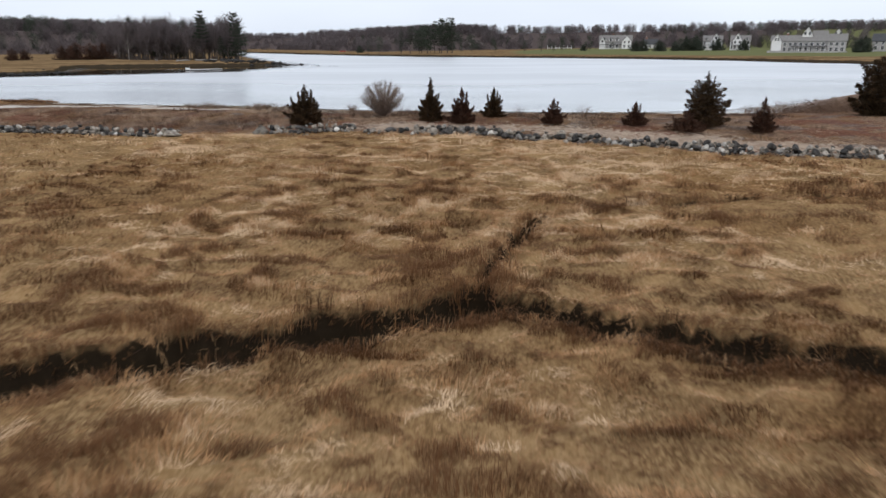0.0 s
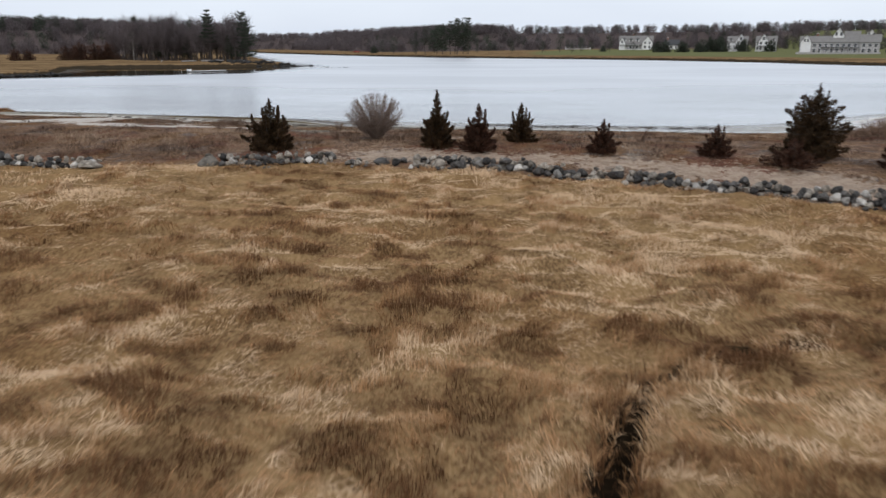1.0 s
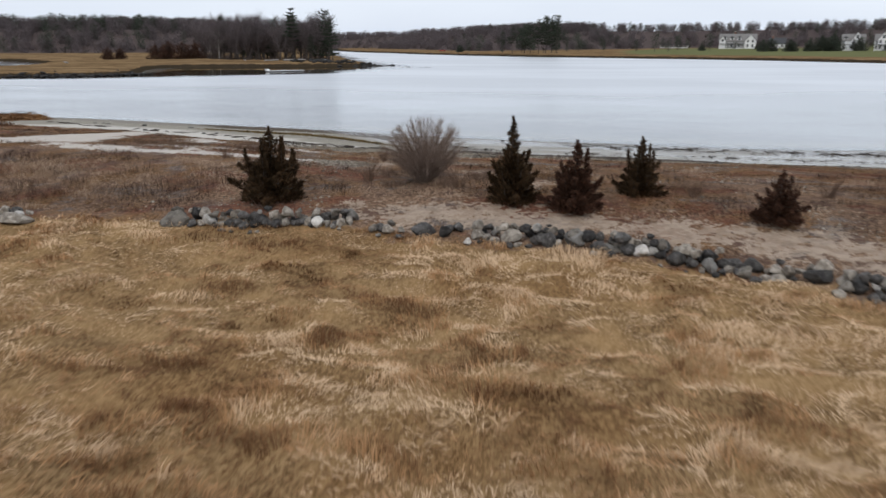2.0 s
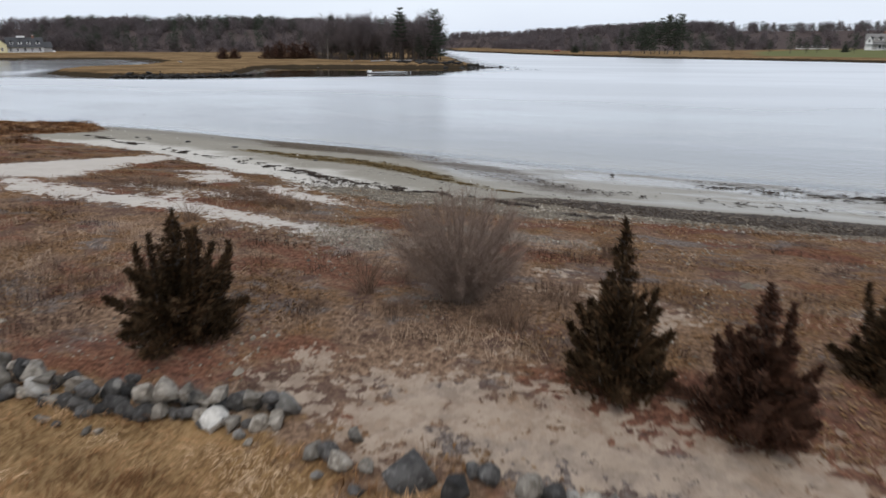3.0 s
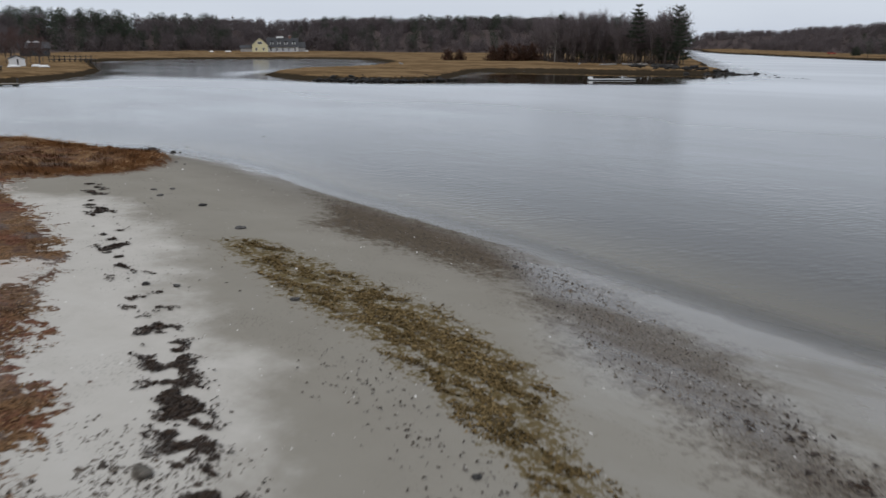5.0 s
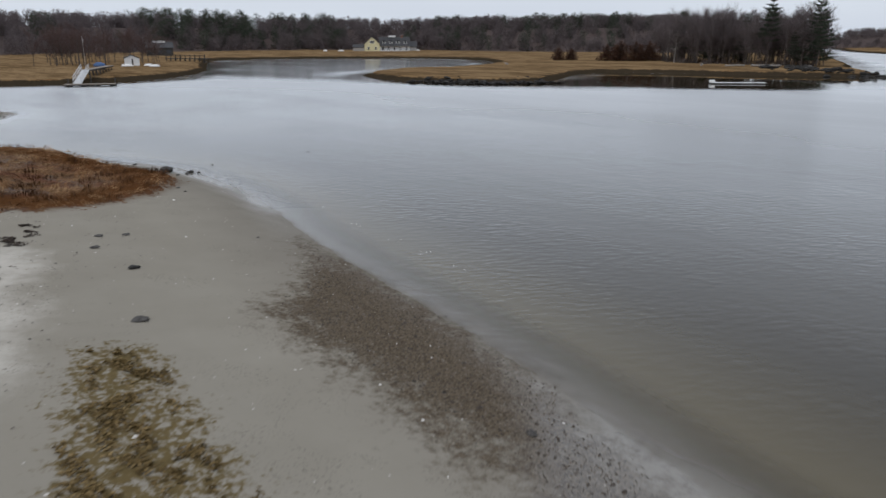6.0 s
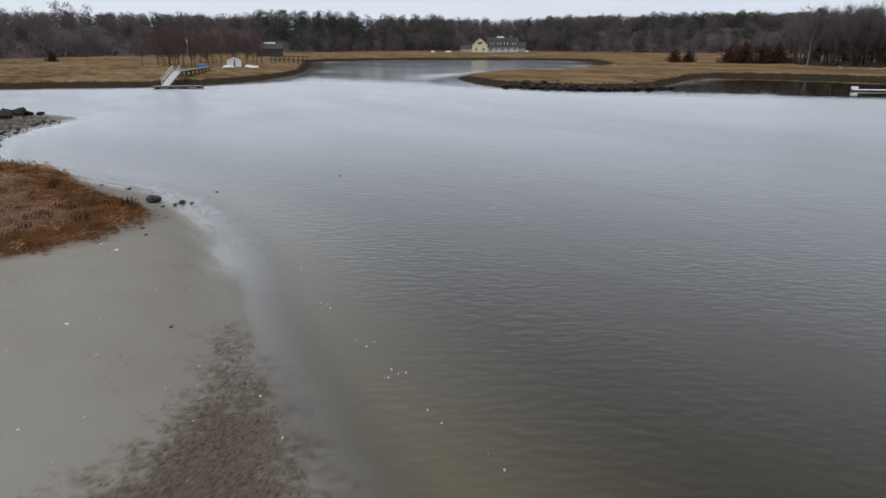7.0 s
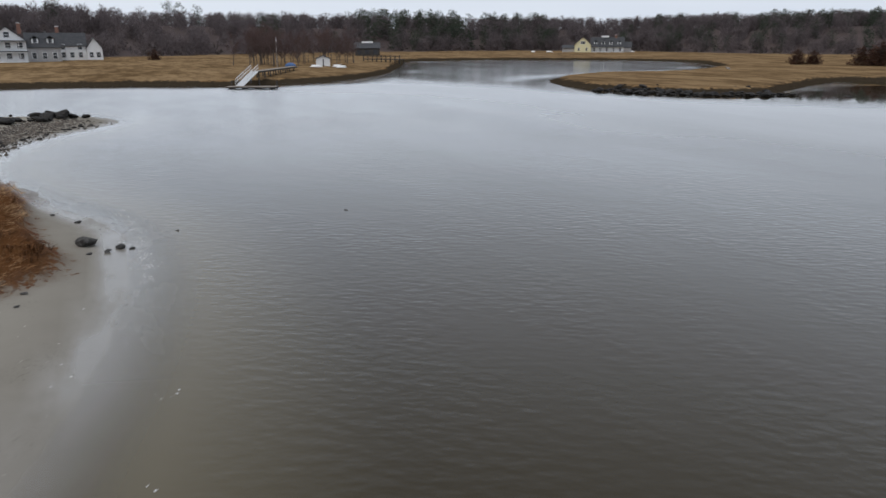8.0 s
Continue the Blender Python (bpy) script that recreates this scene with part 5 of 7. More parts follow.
def bare_tree(rng, h, twigs=260, spread=0.30, limbs=11, twig_w=0.05):
    """A leafless broad-leaved tree: (trunk and limbs), (fine twigs)."""
    lean = rng.normal(0, 0.03, 2)
    top = np.array([lean[0] * h, lean[1] * h, h * 0.82])
    k = np.linspace(0, 1, 5)[:, None]
    trunk = k * top + np.concatenate([rng.normal(0, 0.012 * h, (5, 2)) * k, np.zeros((5, 1))], 1)
    trunk[0] = (0, 0, -0.4)
    r0 = 0.014 * h
    pieces = [tube(trunk, r0 * (1 - 0.85 * k[:, 0]), 5)]
    tips, dirs = [], []
    for i in range(limbs):
        f = rng.uniform(0.14, 0.98)
        base = np.array([np.interp(f, k[:, 0], trunk[:, c]) for c in range(3)])
        yaw = rng.uniform(0, 6.283)
        up = rng.uniform(0.5, 1.25)
        ln = h * spread * rng.uniform(0.6, 1.1) * (1.15 - 0.6 * f)
        d = np.array([np.cos(yaw), np.sin(yaw), up])
        mid = base + d * ln * 0.5
        end = base + d * ln + np.array([0, 0, ln * 0.25])
        pieces.append(tube([base, mid, end], [r0 * 0.4 * (1.1 - f), r0 * 0.25 * (1.1 - f), 0.012], 3))
        for q in np.linspace(0.2, 1.0, 8):
            tips.append(base * (1 - q) + end * q)
            dirs.append(d)
    tips, dirs = np.array(tips), np.array(dirs)
    pick = rng.integers(0, len(tips), twigs)
    start = tips[pick] + rng.normal(0, 0.02 * h, (twigs, 3))
    direction = dirs[pick] * 0.5 + rng.normal(0, 0.6, (twigs, 3)) + np.array([0, 0, 0.55])
    tw = slivers(start, direction, h * rng.uniform(0.06, 0.15, twigs), np.full(twigs, twig_w), rng)
    return joined(pieces), tw


def haze_tree(rng, h, twigs=290, width=0.46):
    """A leafless tree seen from far off: trunk, rising limbs and a rounded crown of fine twigs."""
    k = np.linspace(0, 1, 4)[:, None]
    trunk = k * np.array([rng.normal(0, 0.03 * h), rng.normal(0, 0.03 * h), h * 0.85])
    trunk[0] = (0, 0, -0.4)
    pieces = [tube(trunk, 0.011 * h * (1 - 0.85 * k[:, 0]), 3)]
    for i in range(3):
        f, yaw = rng.uniform(0.25, 0.7), rng.uniform(0, 6.283)
        base = trunk[-1] * f
        pieces.append(tube([base, base + np.array([np.cos(yaw) * 0.17, np.sin(yaw) * 0.17, 0.30]) * h], [0.005 * h, 0.01], 3))
    u = rng.normal(0, 1, (twigs, 3))
    u /= np.linalg.norm(u, axis=1)[:, None]
    u *= rng.random((twigs, 1)) ** 0.5
    start = np.array([0, 0, 0.54 * h]) + u * np.array([0.30, 0.30, 0.42]) * h * rng.uniform(0.9, 1.1)
    low = twigs // 4
    start[:low, :2] = rng.uniform(-0.36, 0.36, (low, 2)) * h
    start[:low, 2] = rng.uniform(-0.02, 0.4, low) * h
    direction = u * (1, 1, 0.3) + rng.normal(0, 0.28, (twigs, 3)) + (0, 0, 0.95)
    return joined(pieces), slivers(start, direction, h * rng.uniform(0.08, 0.17, twigs), width * rng.uniform(0.5, 1.3, twigs) * np.where(np.arange(twigs) < low, 2.2, 1.0), rng)


def round_pine(rng, h, clumps=13, per=24):
    """A pine seen from far off: billowing clumps of needles on a bare lower trunk."""
    trunk = [(0, 0, -0.4), (rng.normal(0, 0.01 * h), rng.normal(0, 0.01 * h), h * 0.5), (0, 0, h * 0.95)]
    pieces = [tube(trunk, [0.013 * h, 0.010 * h, 0.02], 4)]
    start, direction, size = [], [], []
    for i in range(clumps):
        f = 0.16 + 0.84 * (i + 0.5) / clumps
        reach = 0.22 * h * np.sqrt(max(0.04, 1 - ((f - 0.45) / 0.60) ** 2)) * rng.uniform(0.35, 1.0)
        yaw = i * 2.399 + rng.normal(0, 0.4)
        c = np.array([np.cos(yaw) * reach, np.sin(yaw) * reach, f * h * 0.95])
        u = rng.normal(0, 1, (per, 3))
        u /= np.linalg.norm(u, axis=1)[:, None]
        start.append(c + u * np.array([0.13, 0.13, 0.075]) * h * rng.random((per, 1)) ** 0.4)
        direction.append(u * (1, 1, 0.4) + rng.normal(0, 0.4, (per, 3)) + (0, 0, 0.5))
        size.append(0.055 * h * rng.uniform(0.7, 1.3, per))
        pieces.append(tube([(0, 0, c[2] - 0.05 * h), c], [0.05, 0.02], 3))
    start, direction, size = np.concatenate(start), np.concatenate(direction), np.concatenate(size)
    return joined(pieces), slivers(start, direction, size, size * 0.62, rng)


def tiered_pine(rng, h, low=0.15, wide=0.30, tiers=13, tufts=1500):
    """A white pine in the open: long level limbs in separate tiers, each a flat plate of needles."""
    trunk = np.array([(0, 0, -0.4), (0.02 * h * rng.normal(), 0.02 * h * rng.normal(), h * 0.5), (0, 0, h)])
    pieces = [tube(trunk, [0.015 * h, 0.010 * h, 0.02], 6)]
    start, direction, size = [], [], []
    for i in range(tiers):
        f = low + (0.98 - low) * i / (tiers - 1)
        reach = h * wide * (1.06 - f) ** 0.5 * rng.uniform(0.7, 1.1)
        for j in range(5):
            yaw = j * 1.257 + i * 0.9 + rng.normal(0, 0.25)
            ln = reach * rng.uniform(0.45, 1.1)
            d = np.array([np.cos(yaw), np.sin(yaw), 0.12 + 0.5 * f * f])
            base = np.array([0, 0, f * h])
            end = base + d * ln + np.array([0, 0, 0.10 * ln])
            pieces.append(tube([base, base + d * ln * 0.55 - np.array([0, 0, 0.03 * ln]), end], [0.004 * h, 0.003 * h, 0.01], 3))
            m = max(8, int(tufts * (ln / (h * wide)) ** 1.4 / (tiers * 2)))
            q = rng.uniform(0.3, 1.05, m)[:, None]
            start.append(base + (end - base) * q + rng.normal(0, 1, (m, 3)) * np.array([0.16, 0.16, 0.035]) * ln)
            direction.append(rng.normal(0, 0.6, (m, 3)) * (1, 1, 0.4) + d * 0.7 + (0, 0, 0.3))
            size.append(0.034 * h * rng.uniform(0.6, 1.3, m))
    start, direction, size = np.concatenate(start), np.concatenate(direction), np.concatenate(size)
    return joined(pieces), slivers(start, direction, size, size * 0.5, rng)


def cedar_tree(rng, h, spread, leaders, sprays, fine=1.0, branches=40):
    """A red cedar: branches that sweep out and turn up into feathery points, round one or several leaders."""
    pieces, arms = [], []
    pieces.append(tube([(0, 0, -0.15), (0.02, 0.01, h * 0.5), (0, 0, h * 0.97)], [0.022 * h, 0.013 * h, 0.004], 6))
    arms.append((np.array([0, 0, h * 0.35]), np.array([0.02, 0, h * 0.7]), np.array([0, 0, h]), spread * 0.065))
    dense = leaders > 9
    for i in range(2 if dense else leaders - 1):
        yaw = i * 2.399 + rng.uniform(-0.4, 0.4)
        out = spread * (0.25 + 0.55 * ((i * 0.618) % 1))
        top = h * (1.0 - 0.48 * out / spread * rng.uniform(0.7, 1.25))
        arms.append((np.array([0, 0, h * rng.uniform(0.08, 0.25)]), np.array([np.cos(yaw) * out * 1.05, np.sin(yaw) * out * 1.05, top * 0.38]),
                     np.array([np.cos(yaw) * out * 1.12, np.sin(yaw) * out * 1.12, top]), spread * 0.15))
    for i in range(branches):
        f = (0.86 if dense else 0.46) * (i / branches) ** 1.1 + 0.015
        yaw = i * 2.399 + rng.uniform(-0.5, 0.5)
        reach = spread * rng.uniform(0.62, 1.15) * (np.sqrt(1 - f * f) if dense else 1 - 0.9 * f)
        z0 = h * f * 0.9
        rise = h * rng.uniform(0.07, 0.2) * (0.5 if dense else 0.6 + 2.0 * f)
        arms.append((np.array([0, 0, z0]), np.array([np.cos(yaw) * reach * 0.8, np.sin(yaw) * reach * 0.8, z0 + rise * 0.12]),
                     np.array([np.cos(yaw) * reach, np.sin(yaw) * reach, z0 + rise]), spread * (0.24 if dense else 0.15) * (1.15 - 0.7 * f)))
    for i in range(14):
        f = 0.50 + 0.44 * i / 14
        yaw = i * 2.399 + rng.uniform(-0.5, 0.5)
        reach = spread * rng.uniform(0.6, 1.2) * (1.02 - f) * 0.62
        arms.append((np.array([0, 0, h * f]), np.array([np.cos(yaw) * reach * 0.8, np.sin(yaw) * reach * 0.8, h * f + reach * 0.1]),
                     np.array([np.cos(yaw) * reach, np.sin(yaw) * reach, h * f + reach * 0.7]), spread * 0.07))
    start, direction, length = [], [], []
    share = np.array([np.linalg.norm(t - a) * g for a, b, t, g in arms])
    share = share / share.sum()
    for (foot, bend, top, girth), part_of in zip(arms, share):
        pieces.append(tube([foot, bend, top], [0.009 * h, 0.006 * h, 0.003], 4))
        per = int(sprays * 0.86 * part_of) + 12
        q = 0.08 + 0.92 * rng.random(per) ** 0.85
        c = ((1 - q) ** 2)[:, None] * foot + (2 * q * (1 - q))[:, None] * bend + (q ** 2)[:, None] * top
        tangent = (2 * (1 - q))[:, None] * (bend - foot) + (2 * q)[:, None] * (top - bend)
        tangent /= np.linalg.norm(tangent, axis=1)[:, None] + 1e-9
        u = rng.normal(0, 1, (per, 3))
        u -= (u * tangent).sum(1)[:, None] * tangent
        u /= np.linalg.norm(u, axis=1)[:, None] + 1e-9
        thick = girth * 1.25 * (1.03 - q) ** 1.0 * np.sqrt(rng.random(per)) * (0.85 + 0.3 * np.sin(q * 21 + rng.uniform(0, 6)))
        start.append(c + u * thick[:, None])
        direction.append(tangent * 0.7 + u * 1.0 + (0, 0, 0.25) + rng.normal(0, 0.25, (per, 3)))
        length.append(rng.uniform(0.06, 0.15, per) * (0.65 + 0.15 * h) * fine * (1.1 - 0.35 * q))
    core = int(sprays * 0.14)
    z = h * 0.55 * rng.random(core) ** 1.2
    yaw = rng.uniform(0, 6.283, core)
    r = spread * 0.70 * (1 - 1.2 * z / h) * np.sqrt(rng.random(core))
    start.append(np.stack([np.cos(yaw) * r, np.sin(yaw) * r, z], 1))
    direction.append(np.stack([np.cos(yaw), np.sin(yaw), rng.uniform(0.4, 1.4, core)], 1))
    length.append(rng.uniform(0.10, 0.2, core) * (0.65 + 0.15 * h) * fine)
    start, direction, length = np.concatenate(start), np.concatenate(direction), np.concatenate(length)
    start[:, 2] = np.maximum(start[:, 2], 0.02)
    return joined(pieces), slivers(start, direction, length, length * 0.34, rng)


def shrub(rng, h, spread, stems, twigs, width=0.012, base=0.12, rounder=0.62):
    """A leafless shrub: stems that arch out of one foot and fork into fine twigs."""
    pieces, start, direction = [], [], []
    for i in range(stems):
        yaw = rng.uniform(0, 6.283)
        if rounder > 0.8:
            up = rng.uniform(-0.55, 1.0)
            out = spread * np.sqrt(1 - up * up) * rng.uniform(0.75, 1.05)
            top = np.array([np.cos(yaw) * out, np.sin(yaw) * out, h * (0.56 + 0.44 * up * rng.uniform(0.85, 1.05))])
        else:
            out = spread * np.sqrt(rng.random())
            top = np.array([np.cos(yaw) * out, np.sin(yaw) * out, h * np.sqrt(max(0.06, 1 - rounder * (out / spread) ** 2)) * rng.uniform(0.70, 1.05)])
        mid = top * np.array([0.40, 0.40, 0.52]) + rng.normal(0, 0.03 * h, 3)
        foot = np.array([np.cos(yaw), np.sin(yaw), 0]) * base * rng.random() + (rng.normal(0, 0.04), rng.normal(0, 0.04), -0.08)
        pieces.append(tube([foot, mid, top], [width * 1.2, width * 0.75, width * 0.2], 3))
        q = rng.uniform(0.22, 1, twigs)[:, None]
        start.append((1 - q) ** 2 * foot + 2 * q * (1 - q) * mid + q * q * top)
        direction.append((top - mid) / np.linalg.norm(top - mid) + rng.normal(0, 0.8, (twigs, 3)) + (0, 0, 0.15))
    start, direction = np.concatenate(start), np.concatenate(direction)
    n = len(start)
    return joined(pieces), slivers(start, direction, h * rng.uniform(0.05, 0.17, n), np.full(n, width * 0.6), rng)


def grow(name, kind, crown_name, x, y, wood_mat, crown_mat, label, category, group="", turn=0.0):
    (wv, wt), (cv, ct) = kind
    tree = thing(name, x, y, ground_at(x, y), turn, label, category, group)
    part_mesh("trunk", big_mesh("trunk", wv, wt, [wood_mat], smooth=True), tree)
    part_mesh(crown_name, big_mesh(crown_name, cv, ct, [crown_mat]), tree)
    return tree


tr = np.random.default_rng(5)
CEDARS = [(-8.9, 38.1, 2.69, 1.36, 7, 28000, 30, CEDAR, "dark green bushy cedar with several pointed leaders by a wall"),
          (-1.6, 38.3, 3.09, 0.95, 1, 16000, 24, CEDAR, "dark green cedar with one thin pointed top"),
          (0.2, 37.9, 2.53, 1.02, 2, 17000, 26, RUST_CEDAR, "rust-brown spreading young cedar"),
          (2.05, 39.6, 2.46, 0.80, 5, 12000, 22, CEDAR, "dark green upright young cedar on the dune"),
          (5.35, 37.2, 1.98, 0.85, 2, 9000, 24, RUST_CEDAR, "rust-brown young cedar with bent top"),
          (9.8, 36.8, 1.86, 0.85, 2, 8000, 24, RUST_CEDAR, "small rust-brown cedar on the dune"),
          (12.2, 35.2, 1.55, 1.15, 5, 9000, 30, RUST_CEDAR, "low spreading rust-brown cedar"),
          (13.6, 37.0, 3.45, 1.35, 14, 24000, 60, CEDAR, "tall dense dark cedar with a rounded top"),
          (16.0, 34.9, 2.25, 0.85, 1, 8000, 26, RUST_CEDAR, "rust-brown pointed cedar by a sandy track"),
          (25.6, 41.5, 4.7, 2.0, 12, 26000, 60, CEDAR, "large dark broad cedar beside the dune track")]
for x, y, top, spread, leaders, sprays, branches, mat, label in CEDARS:
    h = top - ground_at(x, y)
    grow("cedar_tree", cedar_tree(tr, h, spread, leaders, sprays, 1.0 if h < 3.5 else 1.6, branches), "foliage", x, y, BARK, mat, label, "cedar", "cedars on the dune")
grow("bare_shrub", shrub(tr, 2.1, 1.42, 170, 260, 0.0062, 0.16, 0.88), "crown", -4.7, 40.75, STEMS, STEMS, "large leafless tan shrub fanning out on the dune", "shrub", "shrubs")
for x, y, h, s in ((-6.6, 40.6, 0.9, 0.6), (-3.4, 39.6, 0.8, 0.7), (-2.6, 45.2, 0.7, 0.5), (-7.6, 45.9, 0.6, 0.4), (7.5, 40.5, 0.8, 0.6), (-13.5, 44.0, 0.6, 0.6), (3.6, 39.5, 0.7, 0.6)):
    grow("bare_shrub", shrub(tr, h, s, 34, 30, 0.007, 0.3 * s), "crown", x, y, BRUSH, BRUSH, "low leafless brown shrub among dry grass", "shrub", "shrubs")

LOW = [shrub(tr, 0.5, 0.85, 70, 40, 0.006, 0.7) for _ in range(3)]
LOW_MESHES = [(big_mesh("trunk", a, b, [BRUSH]), big_mesh("crown", c, d, [BRUSH])) for (a, b), (c, d) in LOW]
for i, (x, y, s) in enumerate(((-19.6, 47.9, 0.9), (-18.6, 48.2, 1.1), (-17.8, 48.3, 0.8), (-15.1, 47.8, 1.0), (-14.2, 47.7, 1.15), (-13.2, 47.5, 1.05), (-12.2, 47.3, 0.9), (-14.4, 48.4, 0.8),
                             (-5.6, 39.9, 0.7), (-3.9, 39.7, 0.7), (-7.2, 39.6, 0.6), (-2.9, 41.3, 0.8), (-6.2, 41.6, 0.8), (21, 47.3, 1.6), (23.7, 49.4, 2.0), (26.6, 51.6, 2.2), (30, 54, 2.4), (24.6, 47.6, 1.7), (28, 50, 2.0), (19.5, 46, 1.4), (22.4, 48.6, 1.8), (28.5, 53.2, 2.2))):
    mound = thing("low_shrub", x, y, ground_at(x, y), 67 * i, "low mound of brown leafless brush on the dune", "shrub", "low brush on the dune")
    mound.scale = (s, s, s)
    for me in LOW_MESHES[i % 3]:
        part_mesh(me.name.split(".")[0], me, mound)

# the wooded point: single trees
BARE = [bare_tree(tr, 14, 900, 0.31, 18, 0.062) for _ in range(5)]
PINES = [tiered_pine(tr, 16, 0.08, 0.34, 14, 4200), tiered_pine(tr, 16, 0.36, 0.25, 9, 2600), tiered_pine(tr, 16, 0.26, 0.28, 11, 2800)]


def planted(name, protos, crown_name, wood, crown, spots, heights, base, label, category, group):
    meshes = []
    for (wv, wt), (cv, ct) in protos:
        meshes.append((big_mesh("trunk", wv, wt, [wood], smooth=True), big_mesh(crown_name, cv, ct, [crown])))
    level = height(np.array([p[0] for p in spots]), np.array([p[1] for p in spots]))
    for i, ((x, y), h) in enumerate(zip(spots, heights)):
        tree = thing(name, x, y, float(level[i]), (i * 137) % 360, label, category, group)
        tree.scale = (h / base,) * 3
        for me in meshes[i % len(meshes)]:
            part_mesh(me.name.split(".")[0], me, tree)


def spots_in(rng, area, count, gap):
    xs, ys = [p[0] for p in area], [p[1] for p in area]
    out = []
    tries = 0
    while len(out) < count and tries < count * 60:
        tries += 1
        x, y = rng.uniform(min(xs), max(xs)), rng.uniform(min(ys), max(ys))
        if area_distance(np.array([x]), np.array([y]), area)[0] > 0 and all((x - a) ** 2 + (y - b) ** 2 > gap * gap for a, b in out):
            out.append((x, y))
    return out


POINT_WOOD = [(-152, 282), (-140, 268), (-128, 252), (-105, 247), (-88, 250), (-86, 262), (-100, 285), (-140, 305)]
spots = spots_in(tr, POINT_WOOD, 200, 1.6)
planted("bare_tree", BARE, "crown", BARK, TWIGS, spots, [tr.uniform(10.5, 15.2) for _ in spots], 14, "leafless grey-brown tree in the wood on the point", "tree", "bare trees on the point")
planted("birch_tree", BARE[:2], "crown", BIRCH, TWIGS, [(-124, 251), (-133, 262)], [12, 10.5], 14, "leafless birch with a pale trunk", "birch", "birches on the point")
PINE_SPOTS = [(-87, 256), (-97, 251), (-99, 257), (-92, 262), (-102, 262), (-107, 259), (-112, 268), (-84, 250), (-125, 256), (-118, 262), (-90, 250)]
planted("pine_tree", PINES, "foliage", BARK, NEEDLES, PINE_SPOTS, [15.6, 16.0, 14.0, 12.0, 14.4, 13.0, 9.0, 11.5, 14.0, 13.0, 8.0], 16, "tall dark green pine at the edge of the wood", "pine", "pines on the point")
SHRUB_PROTO = [cedar_tree(tr, 4.0, 2.5, 10, 3200, 2.2) for _ in range(2)]
planted("dark_shrub", SHRUB_PROTO, "foliage", BARK, RUST_CEDAR, [(-166, 250), (-164, 254), (-151, 256), (-146, 256), (-141, 257), (-276, 90), (-138, 260), (-149, 259)], [4.3, 4.0, 5.2, 6.4, 6.0, 3.6, 6.2, 4.8], 4.0,
        "dark rounded evergreen shrub on the marsh edge", "shrub", "dark shrubs on the marsh")
GROVE = [(-212, 104), (-208, 116), (-212, 128), (-226, 142), (-242, 148), (-250, 130), (-236, 110)]
spots = spots_in(tr, GROVE, 46, 1.8)
REDS = [bare_tree(tr, 9, 420, 0.34, 14, 0.06) for _ in range(3)]
planted("bare_tree", REDS, "crown", BARK, RED_TWIGS, spots, [tr.uniform(6.5, 10) for _ in spots], 9, "leafless reddish tree by the landing", "tree", "trees by the landing")

# lawn trees and the tall pine clump across the water
CLUMP = [(-40, 418), (-34, 424), (-30, 415), (-26, 420), (-22, 414), (-19, 421), (-16, 416), (-24, 428), (-36, 430), (-46, 424)]
planted("pine_tree", PINES[1:] + [round_pine(tr, 16, 14, 60)], "foliage", BARK, NEEDLES, CLUMP, [14, 15, 16, 17, 18.5, 19.5, 18.5, 16, 14, 12], 16, "tall dark pine in a clump across the water", "pine", "pines across the water")
EVERGREENS = [(90, 430), (95, 433), (103, 428), (105, 432), (112, 427), (119, 432), (124, 430), (127, 436), (138, 434), (151, 428), (64, 460), (240, 390), (-78, 470), (178, 352), (182, 356)]
planted("evergreen_tree", SHRUB_PROTO, "foliage", BARK, NEEDLES, EVERGREENS, [6.5, 7, 6.5, 5.5, 6, 8.5, 9, 7, 7.5, 6.5, 4, 6, 5, 7, 7.5], 4.0, "dark rounded evergreen on the lawn by the houses", "evergreen", "evergreens by the houses")
LAWN_TREES = [(-66 + 11 * k + 5 * math.sin(5 * k), 428 + 9 * math.sin(3 * k) + 1.5 * k) for k in range(14)]
planted("lawn_tree", [round_pine(tr, 11, 12, 30) for _ in range(3)], "foliage", BARK, NEEDLES, LAWN_TREES, [8 + 2.5 * math.sin(2.3 * k) for k in range(14)], 11, "dark pine with a bare trunk on the far lawn", "pine", "pines across the water")


# far woods: thousands of trees that nobody could count
def far_wood(name, protos, base, spots, heights, wood, crown, label):
    pieces_w, pieces_c = [], []
    level = height(np.array([p[0] for p in spots]), np.array([p[1] for p in spots]))
    for i, ((x, y), h) in enumerate(zip(spots, heights)):
        a = i * 2.399
        s = h / base
        rot = np.array([[math.cos(a), -math.sin(a), 0], [math.sin(a), math.cos(a), 0], [0, 0, 1]]).T * s
        shift = np.array([x, y, level[i] - 0.9])
        (wv, wt), (cv, ct) = protos[i % len(protos)]
        pieces_w.append((wv @ rot + shift, wt))
        pieces_c.append((cv @ rot + shift, ct))
    wv, wt = joined(pieces_w)
    cv, ct = joined(pieces_c)
    v, t = joined([(wv, wt), (cv, ct)])
    ob = new(name, big_mesh(name, v, t, [wood, crown], np.concatenate([np.zeros(len(wt)), np.ones(len(ct))])))
    return tagged(ob, label, "woods", kind="stuff")


